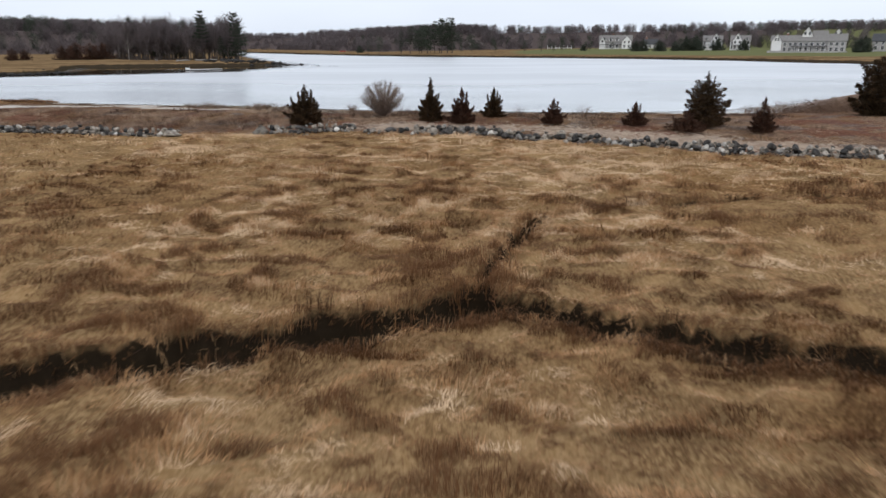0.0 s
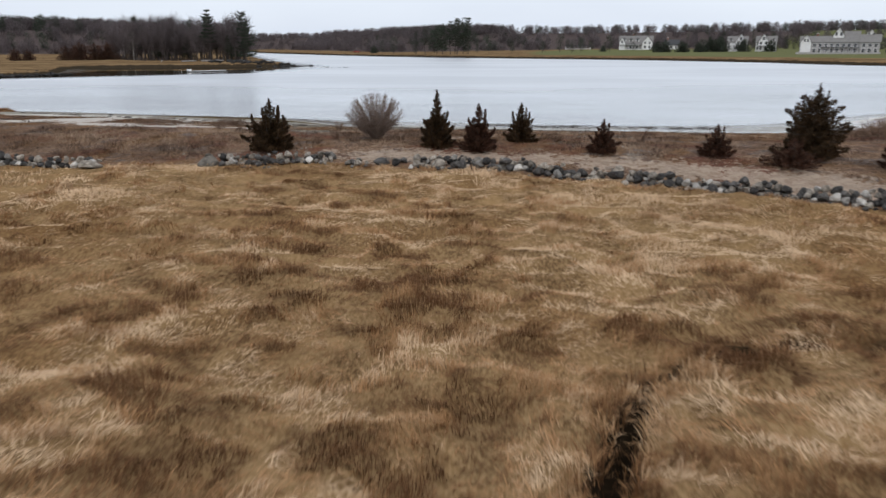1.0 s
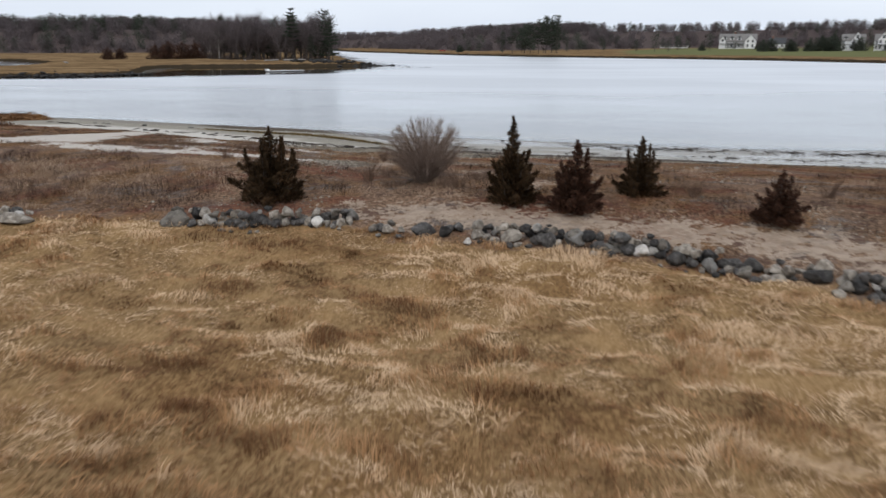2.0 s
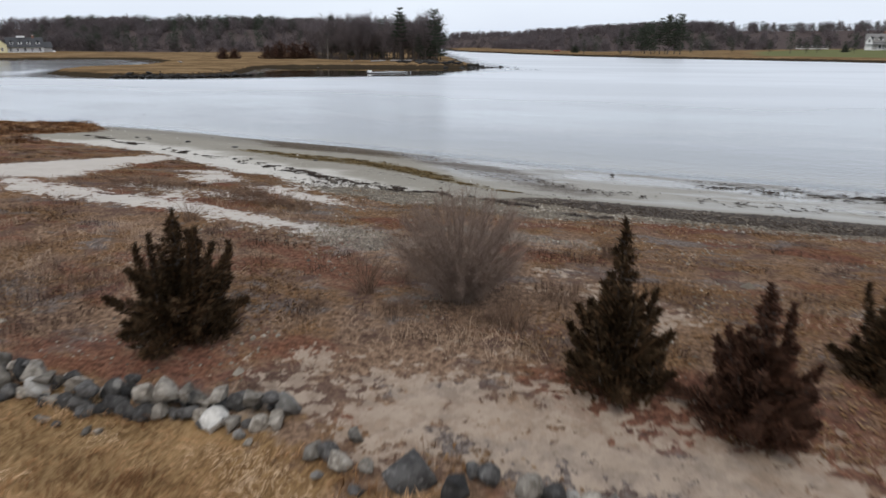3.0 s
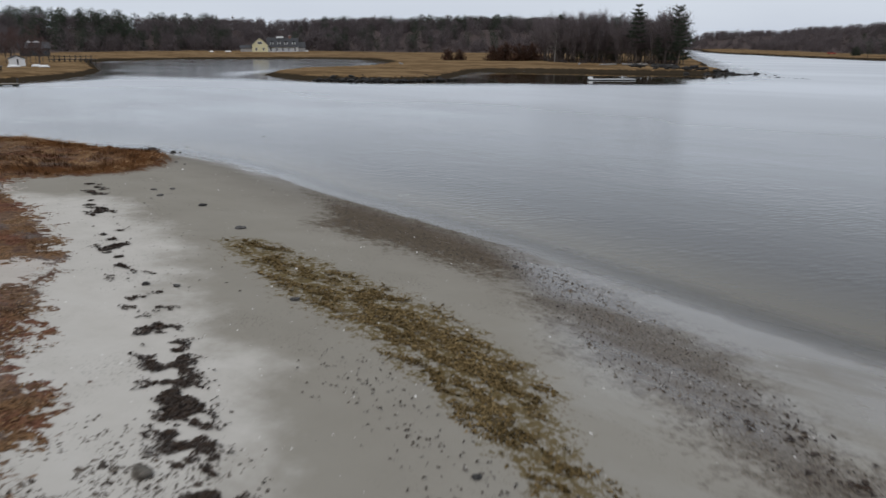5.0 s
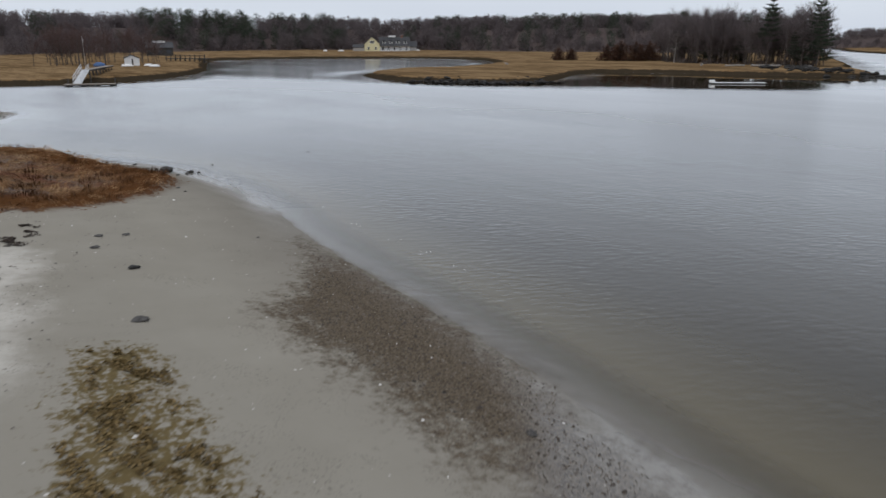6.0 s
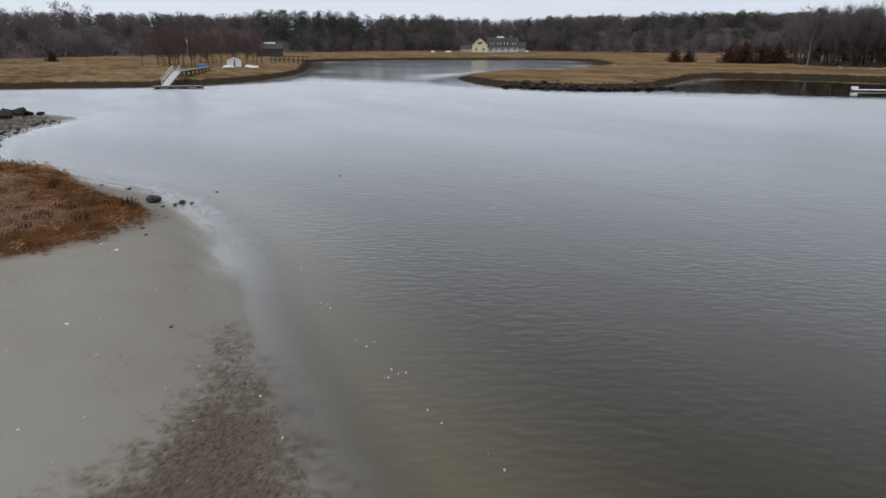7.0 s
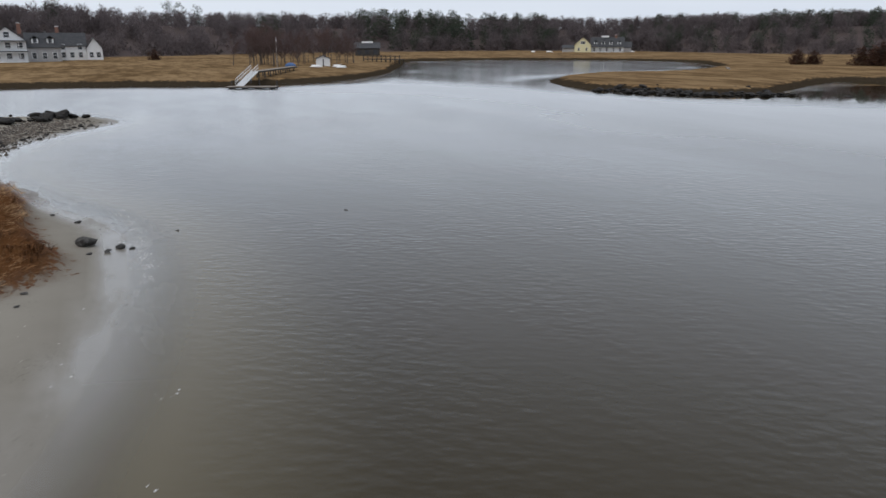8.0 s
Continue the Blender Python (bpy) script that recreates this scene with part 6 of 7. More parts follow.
def belt(rng, line, depth, count, lo, hi):
    """Tree places in a belt behind a line; the side to the left of the line."""
    pts = np.array(rounded(list(line), 3), float)
    at = np.concatenate([[0], np.cumsum(np.hypot(*np.diff(pts, axis=0).T))])
    s = rng.uniform(0, at[-1], count)
    x, y = np.interp(s, at, pts[:, 0]), np.interp(s, at, pts[:, 1])
    k = np.clip(np.searchsorted(at, s) - 1, 0, len(pts) - 2)
    d = np.diff(pts, axis=0)[k]
    d /= np.hypot(d[:, 0], d[:, 1])[:, None]
    off = depth * rng.random(count)
    x, y = x - d[:, 1] * off, y + d[:, 0] * off
    h = rng.uniform(lo, hi, count) * (0.85 + 0.30 * fbm(x, y, 60, 2, 8)) * (1 - 0.10 * off / depth)
    return list(zip(x, y)), list(h)


fw = np.random.default_rng(21)
FAR_BARE = [haze_tree(fw, 14) for _ in range(7)]
FAR_PINE = [round_pine(fw, 15) for _ in range(5)]
s1, h1 = belt(fw, WEST_WOOD_EDGE[:11], 110, 950, 8.4, 10.8)
s2, h2 = belt(fw, WEST_WOOD_EDGE[9:], 110, 900, 8.0, 10.2)
s3, h3 = belt(fw, EAST_WOOD_EDGE, 120, 1600, 7.0, 9.0)
s4, h4 = belt(fw, [(-402, 285), (-390, 322), (-372, 345), (-335, 357)], 100, 220, 8.4, 10.8)
far_wood("bare_woods", FAR_BARE, 14, s1 + s2 + s3 + s4, h1 + h2 + h3 + h4, BARK, TWIGS, "leafless grey-brown woods along the far shores")
p1, q1 = belt(fw, [(-404, 212), (-405, 240), (-403, 270), (-398, 300), (-388, 318)], 70, 110, 11.2, 14)
p2, q2 = belt(fw, [(-372, 342), (-330, 357), (-300, 358), (-262, 368), (-235, 380)], 75, 110, 9, 11.5)
p3, q3 = belt(fw, EAST_WOOD_EDGE[4:], 100, 420, 6.0, 8.6)
p4, q4 = belt(fw, [(-215, 390), (-188, 418), (-198, 470)], 60, 16, 8.5, 10.5)
singles = [(-413, 106), (-419, 112), (-428, 122), (-401, 150), (-406, 157), (-398, 186), (-402, 206), (-351, 59), (-370, 20)]
far_wood("pine_woods", FAR_PINE, 15, p1 + p2 + p3 + p4 + singles, q1 + q2 + q3 + q4 + [13.2, 12.6, 12, 15, 14, 11.6, 12.6, 13, 11], BARK, NEEDLES, "dark pines standing among the far woods")
UNDER = [shrub(fw, 2.6, 1.8, 7, 12, 0.16) for _ in range(3)]
b1, c1 = belt(fw, WEST_WOOD_EDGE[:11], 16, 120, 2.5, 5)
b2, c2 = belt(fw, WEST_WOOD_EDGE[9:], 16, 120, 2.5, 5)
b3, c3 = belt(fw, EAST_WOOD_EDGE, 110, 520, 3.0, 5.5)
b4, c4 = belt(fw, [(-86, 250), (-105, 246), (-128, 250), (-142, 266), (-152, 280)][::-1], 12, 110, 1.6, 3.2)
far_wood("undergrowth", UNDER, 2.6, b1 + b2 + b3 + b4, c1 + c2 + c3 + c4, BARK, RED_TWIGS, "reddish leafless brush at the foot of the woods")


# ---- houses across the water ----
def window(parent, x, z, w, h, y, frame_mat=WHITE_WOOD, muntin=True):
    """A window in a wall whose face is the plane y, looking towards -y."""
    win = part("window", box(x - w / 2 - 0.1, x + w / 2 + 0.1, y - 0.05, y + 0.05, z - 0.12, z - 0.02), frame_mat, parent)
    bm = bmesh.new()
    t = 0.12
    add_box(bm, x - w / 2 - t, x - w / 2, y - 0.06, y + 0.04, z, z + h)
    add_box(bm, x + w / 2, x + w / 2 + t, y - 0.06, y + 0.04, z, z + h)
    add_box(bm, x - w / 2 - t, x + w / 2 + t, y - 0.06, y + 0.04, z + h, z + h + t)
    if muntin:
        add_box(bm, x - w / 2, x + w / 2, y - 0.04, y + 0.02, z + h / 2 - 0.04, z + h / 2 + 0.04)
    part("frame", bm, frame_mat, win)
    part("pane", box(x - w / 2, x + w / 2, y - 0.02, y + 0.03, z, z + h), PANE, win)
    return win


def gable_block(parent, x0, x1, y0, y1, eave, ridge, along, wall_mat, roof_mat, z0=-0.6, over=0.35):
    """Walls with two gables and a pitched roof. along: the ridge runs along 'x' or 'y'."""
    bm = bmesh.new()
    if along == "x":
        m = (y0 + y1) / 2
        prof = [(y0, z0), (y1, z0), (y1, eave), (m, ridge), (y0, eave)]
        ends = [[bm.verts.new((x, a, b)) for a, b in prof] for x in (x0, x1)]
    else:
        m = (x0 + x1) / 2
        prof = [(x0, z0), (x1, z0), (x1, eave), (m, ridge), (x0, eave)]
        ends = [[bm.verts.new((a, y, b)) for a, b in prof] for y in (y1, y0)]
    bm.faces.new(ends[0])
    bm.faces.new(ends[1][::-1])
    for i in range(5):
        j = (i + 1) % 5
        bm.faces.new((ends[0][j], ends[0][i], ends[1][i], ends[1][j]))
    bmesh.ops.recalc_face_normals(bm, faces=bm.faces[:])
    part("wall", bm, wall_mat, parent)
    roof = bmesh.new()
    half = (y1 - y0) / 2 if along == "x" else (x1 - x0) / 2
    slope = (ridge - eave) / half
    t = 0.18
    for sgn in (-1, 1):
        lo, hi = m + sgn * (half + over), m
        zl = eave - slope * over + 0.03
        pts = [(lo, zl), (hi, ridge + 0.03), (hi, ridge + 0.03 + t), (lo, zl + t)]
        if along == "x":
            sides = [[roof.verts.new((x, a, b)) for a, b in pts] for x in (x0 - over, x1 + over)]
        else:
            sides = [[roof.verts.new((a, y, b)) for a, b in pts] for y in (y0 - over, y1 + over)]
        roof.faces.new(sides[0])
        roof.faces.new(sides[1][::-1])
        for i in range(4):
            j = (i + 1) % 4
            roof.faces.new((sides[0][j], sides[0][i], sides[1][i], sides[1][j]))
    bmesh.ops.recalc_face_normals(roof, faces=roof.faces[:])
    part("roof", roof, roof_mat, parent)


def dormer(parent, x, y, z, w=1.8, h=1.5, depth=2.4, wall_mat=WHITE_WOOD, roof_mat=ROOFING):
    d = part("dormer", box(x - w / 2, x + w / 2, y, y + depth, z, z + h), wall_mat, parent)
    bm = bmesh.new()
    for sgn in (-1, 1):
        a = [(x + sgn * (w / 2 + 0.25), z + h - 0.1), (x, z + h + w * 0.45), (x, z + h + w * 0.45 + 0.15), (x + sgn * (w / 2 + 0.25), z + h + 0.08)]
        s = [[bm.verts.new((p, q, r)) for p, r in a] for q in (y - 0.25, y + depth)]
        bm.faces.new(s[0])
        bm.faces.new(s[1][::-1])
        for i in range(4):
            bm.faces.new((s[0][(i + 1) % 4], s[0][i], s[1][i], s[1][(i + 1) % 4]))
    bmesh.ops.recalc_face_normals(bm, faces=bm.faces[:])
    part("dormer_roof", bm, roof_mat, d)
    part("pane", box(x - w * 0.27, x + w * 0.27, y - 0.04, y, z + 0.3, z + h), PANE, d)


def porch(parent, x0, x1, y, depth, floor, top, posts, roof_mat=ROOFING):
    p = part("porch", box(x0, x1, y - depth, y, floor - 0.6, floor), WHITE_WOOD, parent)
    part("porch_roof", box(x0 - 0.2, x1 + 0.2, y - depth - 0.2, y, top, top + 0.25), roof_mat, p)
    for i in range(posts):
        x = x0 + 0.15 + (x1 - x0 - 0.3) * i / (posts - 1)
        part("post", box(x - 0.1, x + 0.1, y - depth + 0.02, y - depth + 0.22, floor, top), WHITE_WOOD, p)
    part("rail", box(x0, x1, y - depth + 0.08, y - depth + 0.16, floor + 0.85, floor + 0.95), WHITE_WOOD, p)


def chimney(parent, x, y, z0, z1):
    c = part("chimney", box(x - 0.5, x + 0.5, y - 0.4, y + 0.4, z0, z1), BRICK, parent)
    part("chimney_cap", box(x - 0.58, x + 0.58, y - 0.48, y + 0.48, z1, z1 + 0.15), WHITE_WOOD, c)


def facing(x, y, tx, ty):
    """The turn that makes a house's front look from x, y to tx, ty."""
    return math.degrees(math.atan2(ty - y, tx - x)) + 90


# pale yellow house with a barn-like gable and a dormered wing
hx, hy = -351, 315
house = thing("house", hx, hy, ground_at(hx, hy) - 0.1, facing(hx, hy, -40, 90), "pale yellow house with a grey dormered wing on the marsh edge", "house", "houses across the water")
gable_block(house, -8.5, 0.2, -3, 8, 4.1, 7.9, "y", YELLOW_WOOD, ROOFING)
gable_block(house, 0.25, 17.5, 0, 8, 3.1, 7.7, "x", WHITE_WOOD, ROOFING)
gable_block(house, 17.55, 21.5, 1.2, 7, 2.7, 5.4, "x", GREY_WOOD, ROOFING)
gable_block(house, -15, -8.6, 1.0, 7, 2.2, 3.6, "x", GREY_WOOD, ROOFING)
for x in (-6.2, -2.1):
    window(house, x, 0.9, 0.9, 1.5, -3)
window(house, -4.15, 4.4, 2.4, 1.3, -3)
for x in (2.6, 6.6, 10.6, 15.0):
    dormer(house, x, 0.8, 4.0)
for x in (2.0, 5.2, 8.6, 12, 15.6):
    window(house, x, 0.7, 1.0, 1.6, 0)
porch(house, 0.6, 16.5, 0, 2.2, 0.3, 2.75, 8)
part("roof_walk", box(5.5, 9.5, 3.2, 4.8, 7.75, 8.7), WHITE_WOOD, house)
chimney(house, 13.2, 4.0, 6.5, 9.0)
for k, (x, y, w) in enumerate(((-362, 296, 4.0), (-366, 288, 2.5), (-340, 334, 3.4))):
    ob = new("skiff", None)
    ob.matrix_world = pose(x, y, ground_at(x, y), 0, 0, 40)
    tagged(ob, "white upturned skiff lying on the grass", "boat", "skiffs")
    bm = bmesh.new()
    bmesh.ops.create_uvsphere(bm, u_segments=12, v_segments=6, radius=1)
    for v in bm.verts:
        v.co = Vector((v.co.x * w / 2, v.co.y * 0.75 * (1 - 0.2 * v.co.x), max(v.co.z, -0.1) * 0.65 + 0.06))
    part("hull", bm, WHITE_WOOD, ob, smooth=True)
    part("keel", box(-w * 0.4, w * 0.4, -0.04, 0.04, 0.64, 0.76), WHITE_WOOD, ob)

# white gabled houses on the left bank
hx, hy = -266, 51
house = thing("house", hx, hy, ground_at(hx, hy) - 0.1, facing(hx, hy, -20, 75), "large white shingled house with a two-storey gabled porch", "house", "houses across the water")
gable_block(house, -5, 4.2, 0, 9, 6.2, 9.8, "y", WHITE_WOOD, ROOFING)
gable_block(house, -17, -5.05, 1.5, 9.5, 5.4, 9.2, "x", GREY_WOOD, ROOFING)
gable_block(house, 4.25, 13, 2.5, 9, 4.4, 8.2, "x", GREY_WOOD, ROOFING)
porch(house, -5, 4.2, 0, 2.4, 0.4, 3.0, 6)
porch(house, -5, 4.2, 0, 2.4, 3.3, 5.9, 6)
porch(house, -17, -5.3, 1.5, 2.2, 0.4, 3.0, 7)
for z in (1.0, 4.0):
    for x in (-3.4, -0.4, 2.6):
        window(house, x, z, 1.3, 1.6, 0)
for x in (-15, -12.3, -9.6, -7):
    window(house, x, 3.4, 1.0, 1.5, 1.5)
    window(house, x, 0.9, 1.0, 1.5, 1.5)
window(house, -0.4, 7.0, 1.4, 1.5, 0)
for x in (6, 8.7, 11.4):
    window(house, x, 1.0, 1.1, 1.7, 2.5)
dormer(house, 6.6, 3.2, 5.2)
dormer(house, 10.6, 3.2, 5.2)
chimney(house, 3.0, 6, 8, 11)
hx, hy = -278, 62
house = thing("house", hx, hy, ground_at(hx, hy) - 0.1, facing(hx, hy, -20, 75), "grey and white shingled house with steep gables", "house", "houses across the water")
gable_block(house, -4.6, 0, 0, 7, 4.8, 9.0, "y", GREY_WOOD, ROOFING)
gable_block(house, 0.05, 8.5, 1, 8, 4.6, 8.2, "x", WHITE_WOOD, ROOFING)
gable_block(house, 8.55, 13, -0.5, 6, 3.8, 6.8, "y", WHITE_WOOD, ROOFING)
for x, z, y in ((-2.3, 1.0, 0), (-2.3, 4.0, 0), (2.0, 1.0, 1), (4.4, 1.0, 1), (6.8, 1.0, 1), (2.0, 3.4, 1), (6.8, 3.4, 1), (9.8, 1.0, -0.5), (11.8, 1.0, -0.5)):
    window(house, x, z, 1.1, 1.5, y)
chimney(house, 1.0, 4.5, 7.0, 10.2)
hx, hy = -334, 182
house = thing("house", hx, hy, ground_at(hx, hy) - 0.1, facing(hx, hy, -20, 75), "low dark house with a pale skylight among bare trees", "house", "houses across the water")
gable_block(house, -5.5, 5.5, 0, 8, 3.4, 5.6, "x", DARK_WOOD, ROOFING)
part("skylight", box(-2.4, 2.6, 3.0, 5.0, 5.5, 6.3), WHITE_WOOD, house)
for x in (-3.6, 0, 3.6):
    window(house, x, 0.9, 1.8, 1.6, 0, DARK_WOOD)

# houses above the lawn on the east shore
hx, hy = 97.5, 538
house = thing("house", hx, hy, ground_at(hx, hy) - 0.1, facing(hx, hy, 10, 100), "large pale grey house with white gables above a lawn", "house", "houses across the water")
gable_block(house, -11.5, 11.5, 0, 11, 4.8, 9.4, "x", GREY_WOOD, PALE_ROOF)
gable_block(house, 4.5, 11.4, -2.5, 2, 5.0, 9.0, "y", WHITE_WOOD, PALE_ROOF)
gable_block(house, -11.2, -7.4, -1.8, 2, 5.0, 8.2, "y", WHITE_WOOD, PALE_ROOF)
window(house, -9.3, 4.6, 1.2, 1.5, -1.8)
for x in (-8, -3.5, 1):
    dormer(house, x, 0.9, 5.4, 2.4, 1.6)
    window(house, x, 1.0, 1.6, 1.8, 0)
for x in (6.4, 9.4):
    window(house, x, 1.0, 1.3, 1.8, -2.5)
    window(house, x, 4.0, 1.1, 1.5, -2.5)
porch(house, -11.2, 4.2, 0, 2.4, 0.4, 3.0, 8)
chimney(house, -2, 6, 8, 11)
house = thing("house", 124, 545, ground_at(124, 545) - 0.1, facing(124, 545, 10, 100), "small white cottage with a red brick chimney behind evergreens", "house", "houses across the water")
gable_block(house, -5, 5, 0, 8, 3.0, 6.6, "x", WHITE_WOOD, ROOFING)
for x in (-3, 0, 3):
    window(house, x, 0.9, 1.1, 1.5, 0)
chimney(house, -3, 4, 5.5, 8.2)
for hx, hy, flip in ((138.5, 446, 1), (153, 441, -1)):
    house = thing("house", hx, hy, ground_at(hx, hy) - 0.1, facing(hx, hy, 10, 60), "white house with steep front gables above the lawn", "house", "houses across the water")
    gable_block(house, -5.4, 5.4, 0, 9, 5.2, 8.4, "x", WHITE_WOOD, PALE_ROOF)
    gable_block(house, -2.4 + flip * 1.6, 2.8 + flip * 1.6, -1.8, 3, 5.6, 9.6, "y", WHITE_WOOD, PALE_ROOF)
    window(house, 0.2 + flip * 1.6, 6.4, 1.3, 1.5, -1.8)
    dormer(house, -3.6 * flip, 0.8, 5.2, 1.7, 1.4)
    for x in (-4.4, 4.4):
        window(house, x, 1.0, 1.0, 1.7, 0)
        window(house, x, 3.6, 0.9, 1.3, 0)
    for x in (-1.2, 1.4):
        window(house, x + flip * 1.6, 1.0, 1.2, 1.8, -1.8)
        window(house, x + flip * 1.6, 4.0, 1.1, 1.4, -1.8)
    porch(house, -5.3, 5.3, -1.8, 2.0, 0.4, 3.0, 6)
hx, hy = 159.5, 364
house = thing("house", hx, hy, ground_at(hx, hy) - 0.1, facing(hx, hy, 10, 40), "long grey-shingled inn with rows of white windows and tall gables", "house", "houses across the water")
gable_block(house, -17, 8, 0, 9, 5.4, 8.0, "x", GREY_WOOD, PALE_ROOF)
gable_block(house, 8.05, 16, -1, 9, 5.4, 8.6, "x", GREY_WOOD, PALE_ROOF)
gable_block(house, -3.5, 1.2, 3, 12, 8.2, 12.0, "y", WHITE_WOOD, PALE_ROOF)
gable_block(house, 1.25, 7.5, 5, 12, 7.4, 10.2, "x", WHITE_WOOD, PALE_ROOF)
gable_block(house, 9.5, 14.5, 4, 12, 7.6, 11.0, "y", WHITE_WOOD, PALE_ROOF)
gable_block(house, -16.5, -12.2, -1.6, 3, 5.6, 8.6, "y", WHITE_WOOD, PALE_ROOF)
part("terrace", box(-18, 16.5, -5.2, -2.7, -0.6, 0.9), GREY_WOOD, house, "pale retaining terrace")
for x in (-14.9, -13.7):
    window(house, x, 5.6, 0.8, 1.2, -1.6)
for x in (2.6, 4.4, 6.2):
    window(house, x, 5.7, 0.9, 1.2, 5)
for i in range(10):
    window(house, -15.5 + 2.4 * i, 0.8, 1.3, 1.6, 0)
    window(house, -15.5 + 2.4 * i, 3.3, 1.3, 1.4, 0)
for x in (9.6, 12, 14.4):
    window(house, x, 0.8, 1.3, 1.6, -1)
    window(house, x, 3.3, 1.3, 1.4, -1)
porch(house, -8, 7.5, 0, 2.6, 0.4, 2.9, 9)
for x in (-2.2, -0.2):
    window(house, x, 8.3, 1.0, 1.5, 3)
for x in (11.0, 13.0):
    window(house, x, 8.0, 1.0, 1.4, 4)
chimney(house, -10, 5, 6.5, 9.2)
hx, hy = 198, 368
house = thing("house", hx, hy, ground_at(hx, hy) - 0.1, facing(hx, hy, 10, 40), "pale grey gabled house beside the inn", "house", "houses across the water")
gable_block(house, -6, 6, 0, 9, 5.0, 8.4, "x", GREY_WOOD, ROOFING)
for x in (-4.2, -1.4, 1.4, 4.2):
    window(house, x, 1.0, 1.2, 1.7, 0)
    window(house, x, 3.4, 1.1, 1.3, 0)
house = thing("pavilion", 58, 545, ground_at(58, 545), facing(58, 545, 10, 100), "low open white pavilion under the trees", "pavilion")
part("roof", box(-9, 9, -3, 3, 2.7, 3.1), ROOFING, house)
part("rail", box(-9, 9, -3, -2.8, 0.7, 1.0), WHITE_WOOD, house)
for i in range(7):
    part("post", box(-8.8 + 2.9 * i, -8.6 + 2.9 * i, -3, -2.8, 0, 2.7), WHITE_WOOD, house)
car = thing("car", -96, 505, ground_at(-96, 505), 20, "small red car parked by the far shore", "car")
part("body", box(-2.1, 2.1, -0.85, 0.85, 0.35, 0.95, 0.12), RED_PAINT, car)
part("cabin", box(-1.2, 1.0, -0.75, 0.75, 0.95, 1.5, 0.15), PANE, car, "dark glazed cabin")
for x in (-1.3, 1.3):
    for y in (-0.8, 0.8):
        part("wheel", bar((x, y - 0.1, 0.33), (x, y + 0.1, 0.33), 0.33, 12), FLOAT_BLACK, car)

# ---- landing: float, gangway, pier, flagpole, shed ----
FX, FY = -139.0, 96.0
yaw_f = math.degrees(math.atan2(6.3, 2.9))
dock = thing("floating_dock", FX, FY, WATER, yaw_f, "weathered floating dock on black drums with a pale deck", "dock")
for i in range(24):
    x = -3.9 + i * 0.325
    part("plank", box(x, x + 0.29, -1.2, 1.2, 0.36, 0.42), PLANKING, dock)
part("frame", box(-3.95, 3.95, -1.22, 1.22, 0.2, 0.355), DARK_WOOD, dock)
for x in (-3.2, -1.1, 1.1, 3.2):
    part("drum", bar((x, -1.1, 0.02), (x, 1.1, 0.02), 0.28, 10), FLOAT_BLACK, dock)
for x in (-3.6, 3.6):
    part("mooring_post", bar((x, 1.35, -1.5), (x, 1.35, 1.2), 0.11, 8), DARK_WOOD, dock)
gang = thing("gangway", -140.3, 94.3, WATER, 0, "pale aluminium gangway sloping down from the pier to the float", "gangway")
gx1, gy1, gz1 = -9.5, 4.2, 2.3
gl = math.hypot(gx1, gy1)
ux, uy = gx1 / gl, gy1 / gl
nx_, ny_ = -uy * 0.6, ux * 0.6
bm = bmesh.new()
deck = [bm.verts.new(p) for p in ((nx_, ny_, 0.5), (-nx_, -ny_, 0.5), (gx1 - nx_, gy1 - ny_, gz1), (gx1 + nx_, gy1 + ny_, gz1))]
low_ = [bm.verts.new((v.co.x, v.co.y, v.co.z - 0.12)) for v in deck]
bm.faces.new(deck[::-1])
bm.faces.new(low_)
for i in range(4):
    bm.faces.new((deck[i], deck[(i + 1) % 4], low_[(i + 1) % 4], low_[i]))
bmesh.ops.recalc_face_normals(bm, faces=bm.faces[:])
part("deck", bm, ALUMINIUM, gang)
for sx, sy in ((nx_, ny_), (-nx_, -ny_)):
    for up in (0.55, 1.05):
        part("rail", bar((sx, sy, 0.5 + up), (gx1 + sx, gy1 + sy, gz1 + up), 0.045, 6), ALUMINIUM, gang)
    for i in range(9):
        f = i / 8
        part("post", bar((sx + gx1 * f, sy + gy1 * f, 0.5 + (gz1 - 0.5) * f), (sx + gx1 * f, sy + gy1 * f, 1.55 + (gz1 - 0.5) * f), 0.035, 6), ALUMINIUM, gang)
pier = thing("pier", -150, 98.5, 0.7, 0, "weathered timber pier on dark piles leading to the bank", "pier")
PX, PY = -34.0, 15.0
pl = math.hypot(PX, PY)
pu, pv = PX / pl, PY / pl
for i in range(110):
    f = i / 110
    x, y = PX * f, PY * f
    bm = box(-0.14, 0.14, -0.8, 0.8, 0, 0.05)
    bm.transform(pose(x, y, 0.25 - 0.35 * f, 0, 0, math.degrees(math.atan2(PY, PX))))
    part("plank", bm, PLANKING, pier)
for s in (-0.65, 0.65):
    part("beam", bar((-pv * s, pu * s, 0.12), (PX - pv * s, PY + pu * s, -0.23), 0.12, 4), DARK_WOOD, pier)
for i in range(8):
    for s in (-0.7, 0.7):
        x, y = PX * i / 8 - pv * s, PY * i / 8 + pu * s
        part("pile", bar((x, y, min(-0.9, ground_at(-150 + x, 98.5 + y) - 1.0)), (x, y, 0.28 - 0.05 * i), 0.12, 8), DARK_WOOD, pier)
dock2 = thing("pier", -245, 157, -0.2, math.degrees(math.atan2(6.4, 7.7)), "old dark timber pier with a row of piles", "pier")
part("deck", box(-7, 7, -1.5, 1.5, 0.55, 0.75), DARK_WOOD, dock2)
part("rail", box(-7, 7, -1.5, -1.4, 1.5, 1.62), DARK_WOOD, dock2)
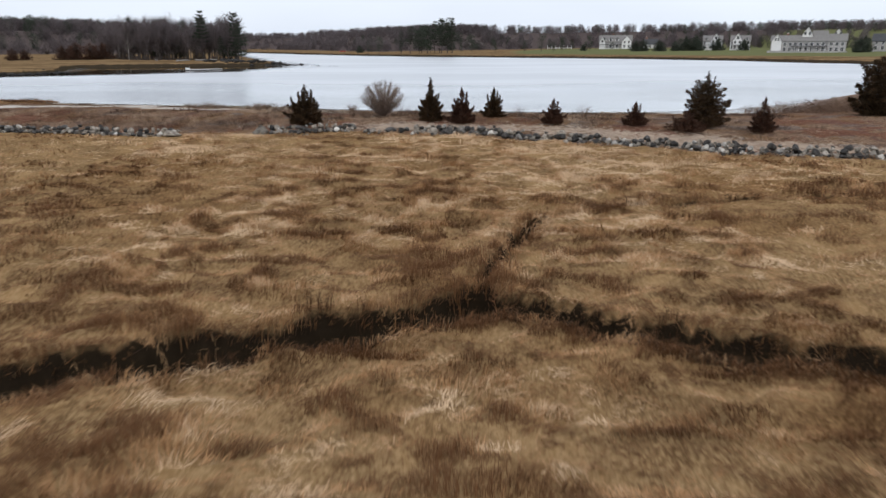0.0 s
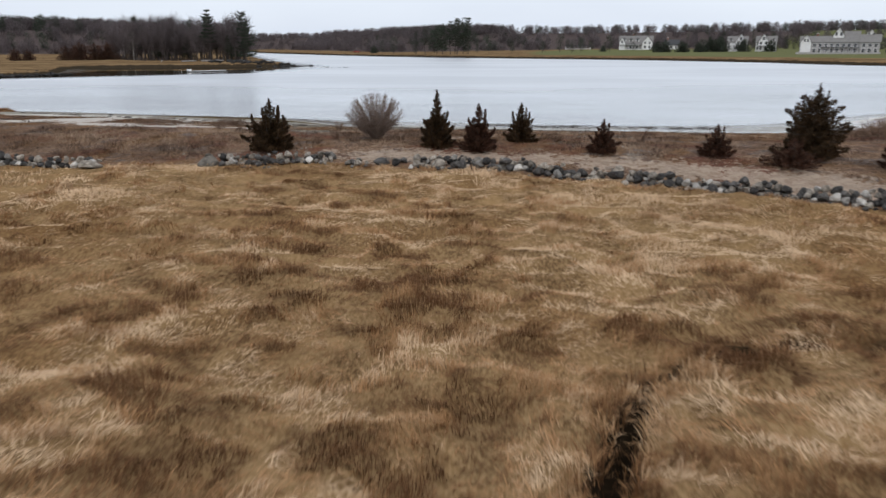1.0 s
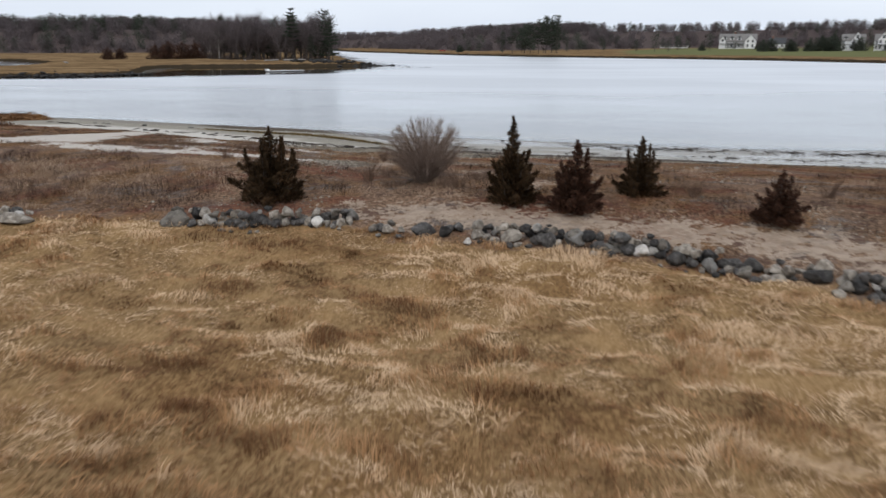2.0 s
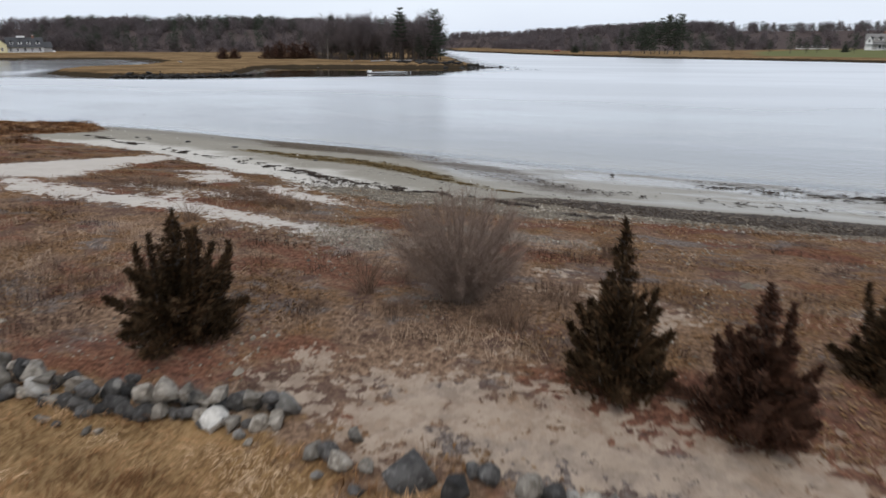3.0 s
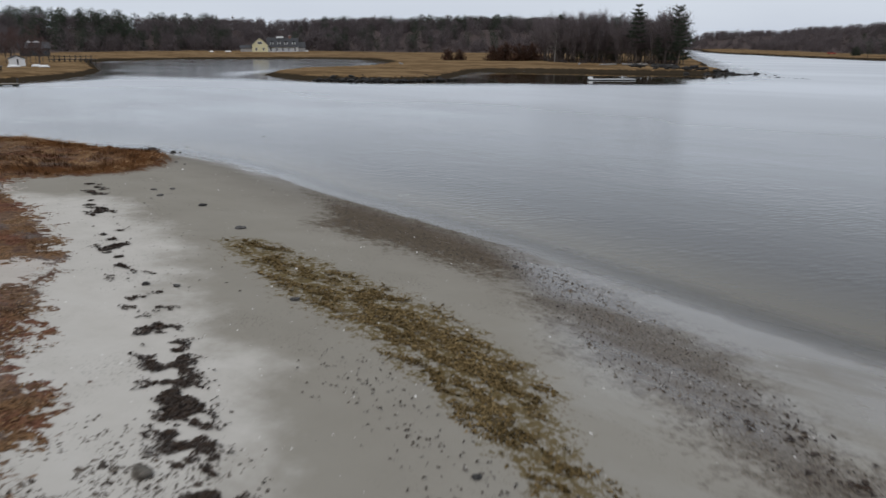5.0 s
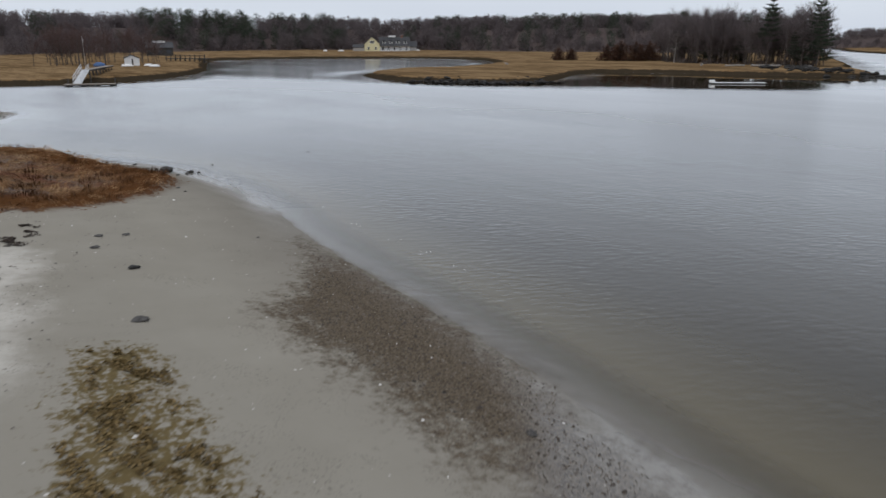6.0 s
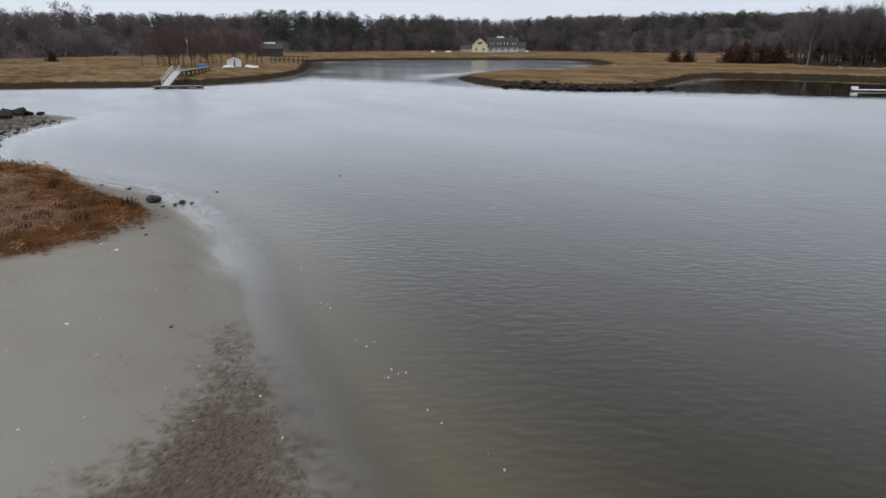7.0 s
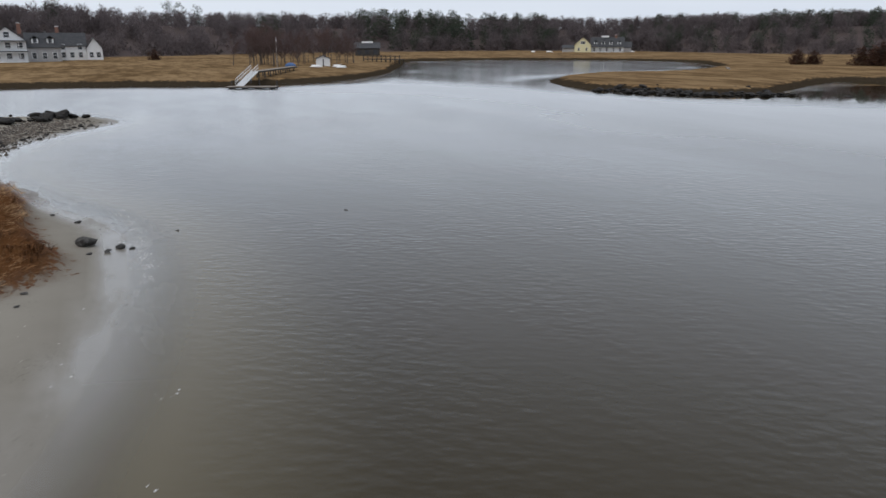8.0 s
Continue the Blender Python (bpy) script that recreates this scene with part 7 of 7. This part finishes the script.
for i in range(9):
    for y in (-1.35, 1.35):
        part("pile", bar((-6.7 + 1.67 * i, y, -2.2), (-6.7 + 1.67 * i, y, 1.9 if y < 0 else 0.55), 0.14, 8), DARK_WOOD, dock2)
flag = thing("flagpole", -204, 114, ground_at(-204, 114), 0, "pale slender flagpole with a small faded flag", "flagpole")
part("pole", bar((0, 0, 0), (0, 0, 7.3), 0.05, 8, 0.6), GREY_WOOD, flag)
bm = bmesh.new()
rows_ = [[bm.verts.new((0.05 + 0.09 * i * 0.9, 0.12 * math.sin(i * 1.1 + j), 7.1 - 0.16 * j - 0.09 * i)) for i in range(8)] for j in range(6)]
for j in range(5):
    for i in range(7):
        bm.faces.new((rows_[j][i], rows_[j][i + 1], rows_[j + 1][i + 1], rows_[j + 1][i]))
bmesh.ops.solidify(bm, geom=bm.faces[:], thickness=0.01)
part("flag", bm, CLOTH, flag)
shed = thing("shed", -209, 127, ground_at(-209, 127) - 0.05, facing(-209, 127, -20, 75), "small pale grey shed with a dark door", "shed")
gable_block(shed, -1.8, 1.8, 0, 2.6, 1.9, 2.6, "y", WHITE_WOOD, ROOFING, -0.3, 0.2)
part("door", box(-0.1, 0.25, -0.05, 0.02, 0.0, 1.8), DARK_WOOD, shed)
tarp = thing("covered_boat", -205, 117.5, ground_at(-205, 117.5), 30, "small boat under a blue tarpaulin", "boat")
bm = bmesh.new()
bmesh.ops.create_uvsphere(bm, u_segments=14, v_segments=8, radius=1)
for v in bm.verts:
    v.co = Vector((v.co.x * 1.9, v.co.y * 0.8, max(v.co.z, -0.2) * 0.9 + 0.18))
part("cover", bm, BLUE_PAINT, tarp, smooth=True)
for x, y, w in ((-203, 129, 1.2), (-201, 123, 1.6), (-196, 128, 1.3)):
    ob = new("dinghy")
    ob.matrix_world = pose(x, y, ground_at(x, y), 0, 0, 70)
    tagged(ob, "small white dinghy turned over on the bank", "boat", "dinghies")
    bm = bmesh.new()
    bmesh.ops.create_uvsphere(bm, u_segments=12, v_segments=6, radius=1)
    for v in bm.verts:
        v.co = Vector((v.co.x * w, v.co.y * 0.6, max(v.co.z, -0.1) * 0.5 + 0.04))
    part("hull", bm, WHITE_WOOD, ob, smooth=True)
    part("keel", box(-w * 0.8, w * 0.8, -0.03, 0.03, 0.5, 0.6), WHITE_WOOD, ob)

flt = thing("mooring_float", -70.6, 182.5, WATER, math.degrees(math.atan2(6.4, 7.0)), "long low white mooring float off the wooded point", "float")
part("deck", box(-4.6, 4.6, -0.9, 0.9, 0.14, 0.24, 0.02), ALUMINIUM, flt)
part("hull", box(-4.5, 4.5, -0.85, 0.85, -0.2, 0.138), FLOAT_BLACK, flt)
part("box", box(-4.7, -3.9, -0.5, 0.5, 0.245, 0.65, 0.04), WHITE_WOOD, flt)
# drift logs and pale ledge at the foot of the wooded point
for k, (x, y, ln) in enumerate(((-92, 240, 7), (-99, 238, 5), (-84, 243, 6), (-108, 238, 4), (-150, 208, 3.5))):
    ob = new("drift_log", None)
    z = ground_at(x, y)
    ob.matrix_world = pose(x, y, z + 0.2, 0, 0, 20 + 31 * k)
    tagged(ob, "bleached drift log stranded on the marsh", "log", "drift logs")
    part("log", bar((-ln / 2, 0, 0), (ln / 2, 0, 0.1), 0.24, 8, 0.7), BIRCH, ob)
    part("branch", bar((ln * 0.1, 0, 0), (ln * 0.25, 0.7, 0.5), 0.08, 6, 0.5), BIRCH, ob)
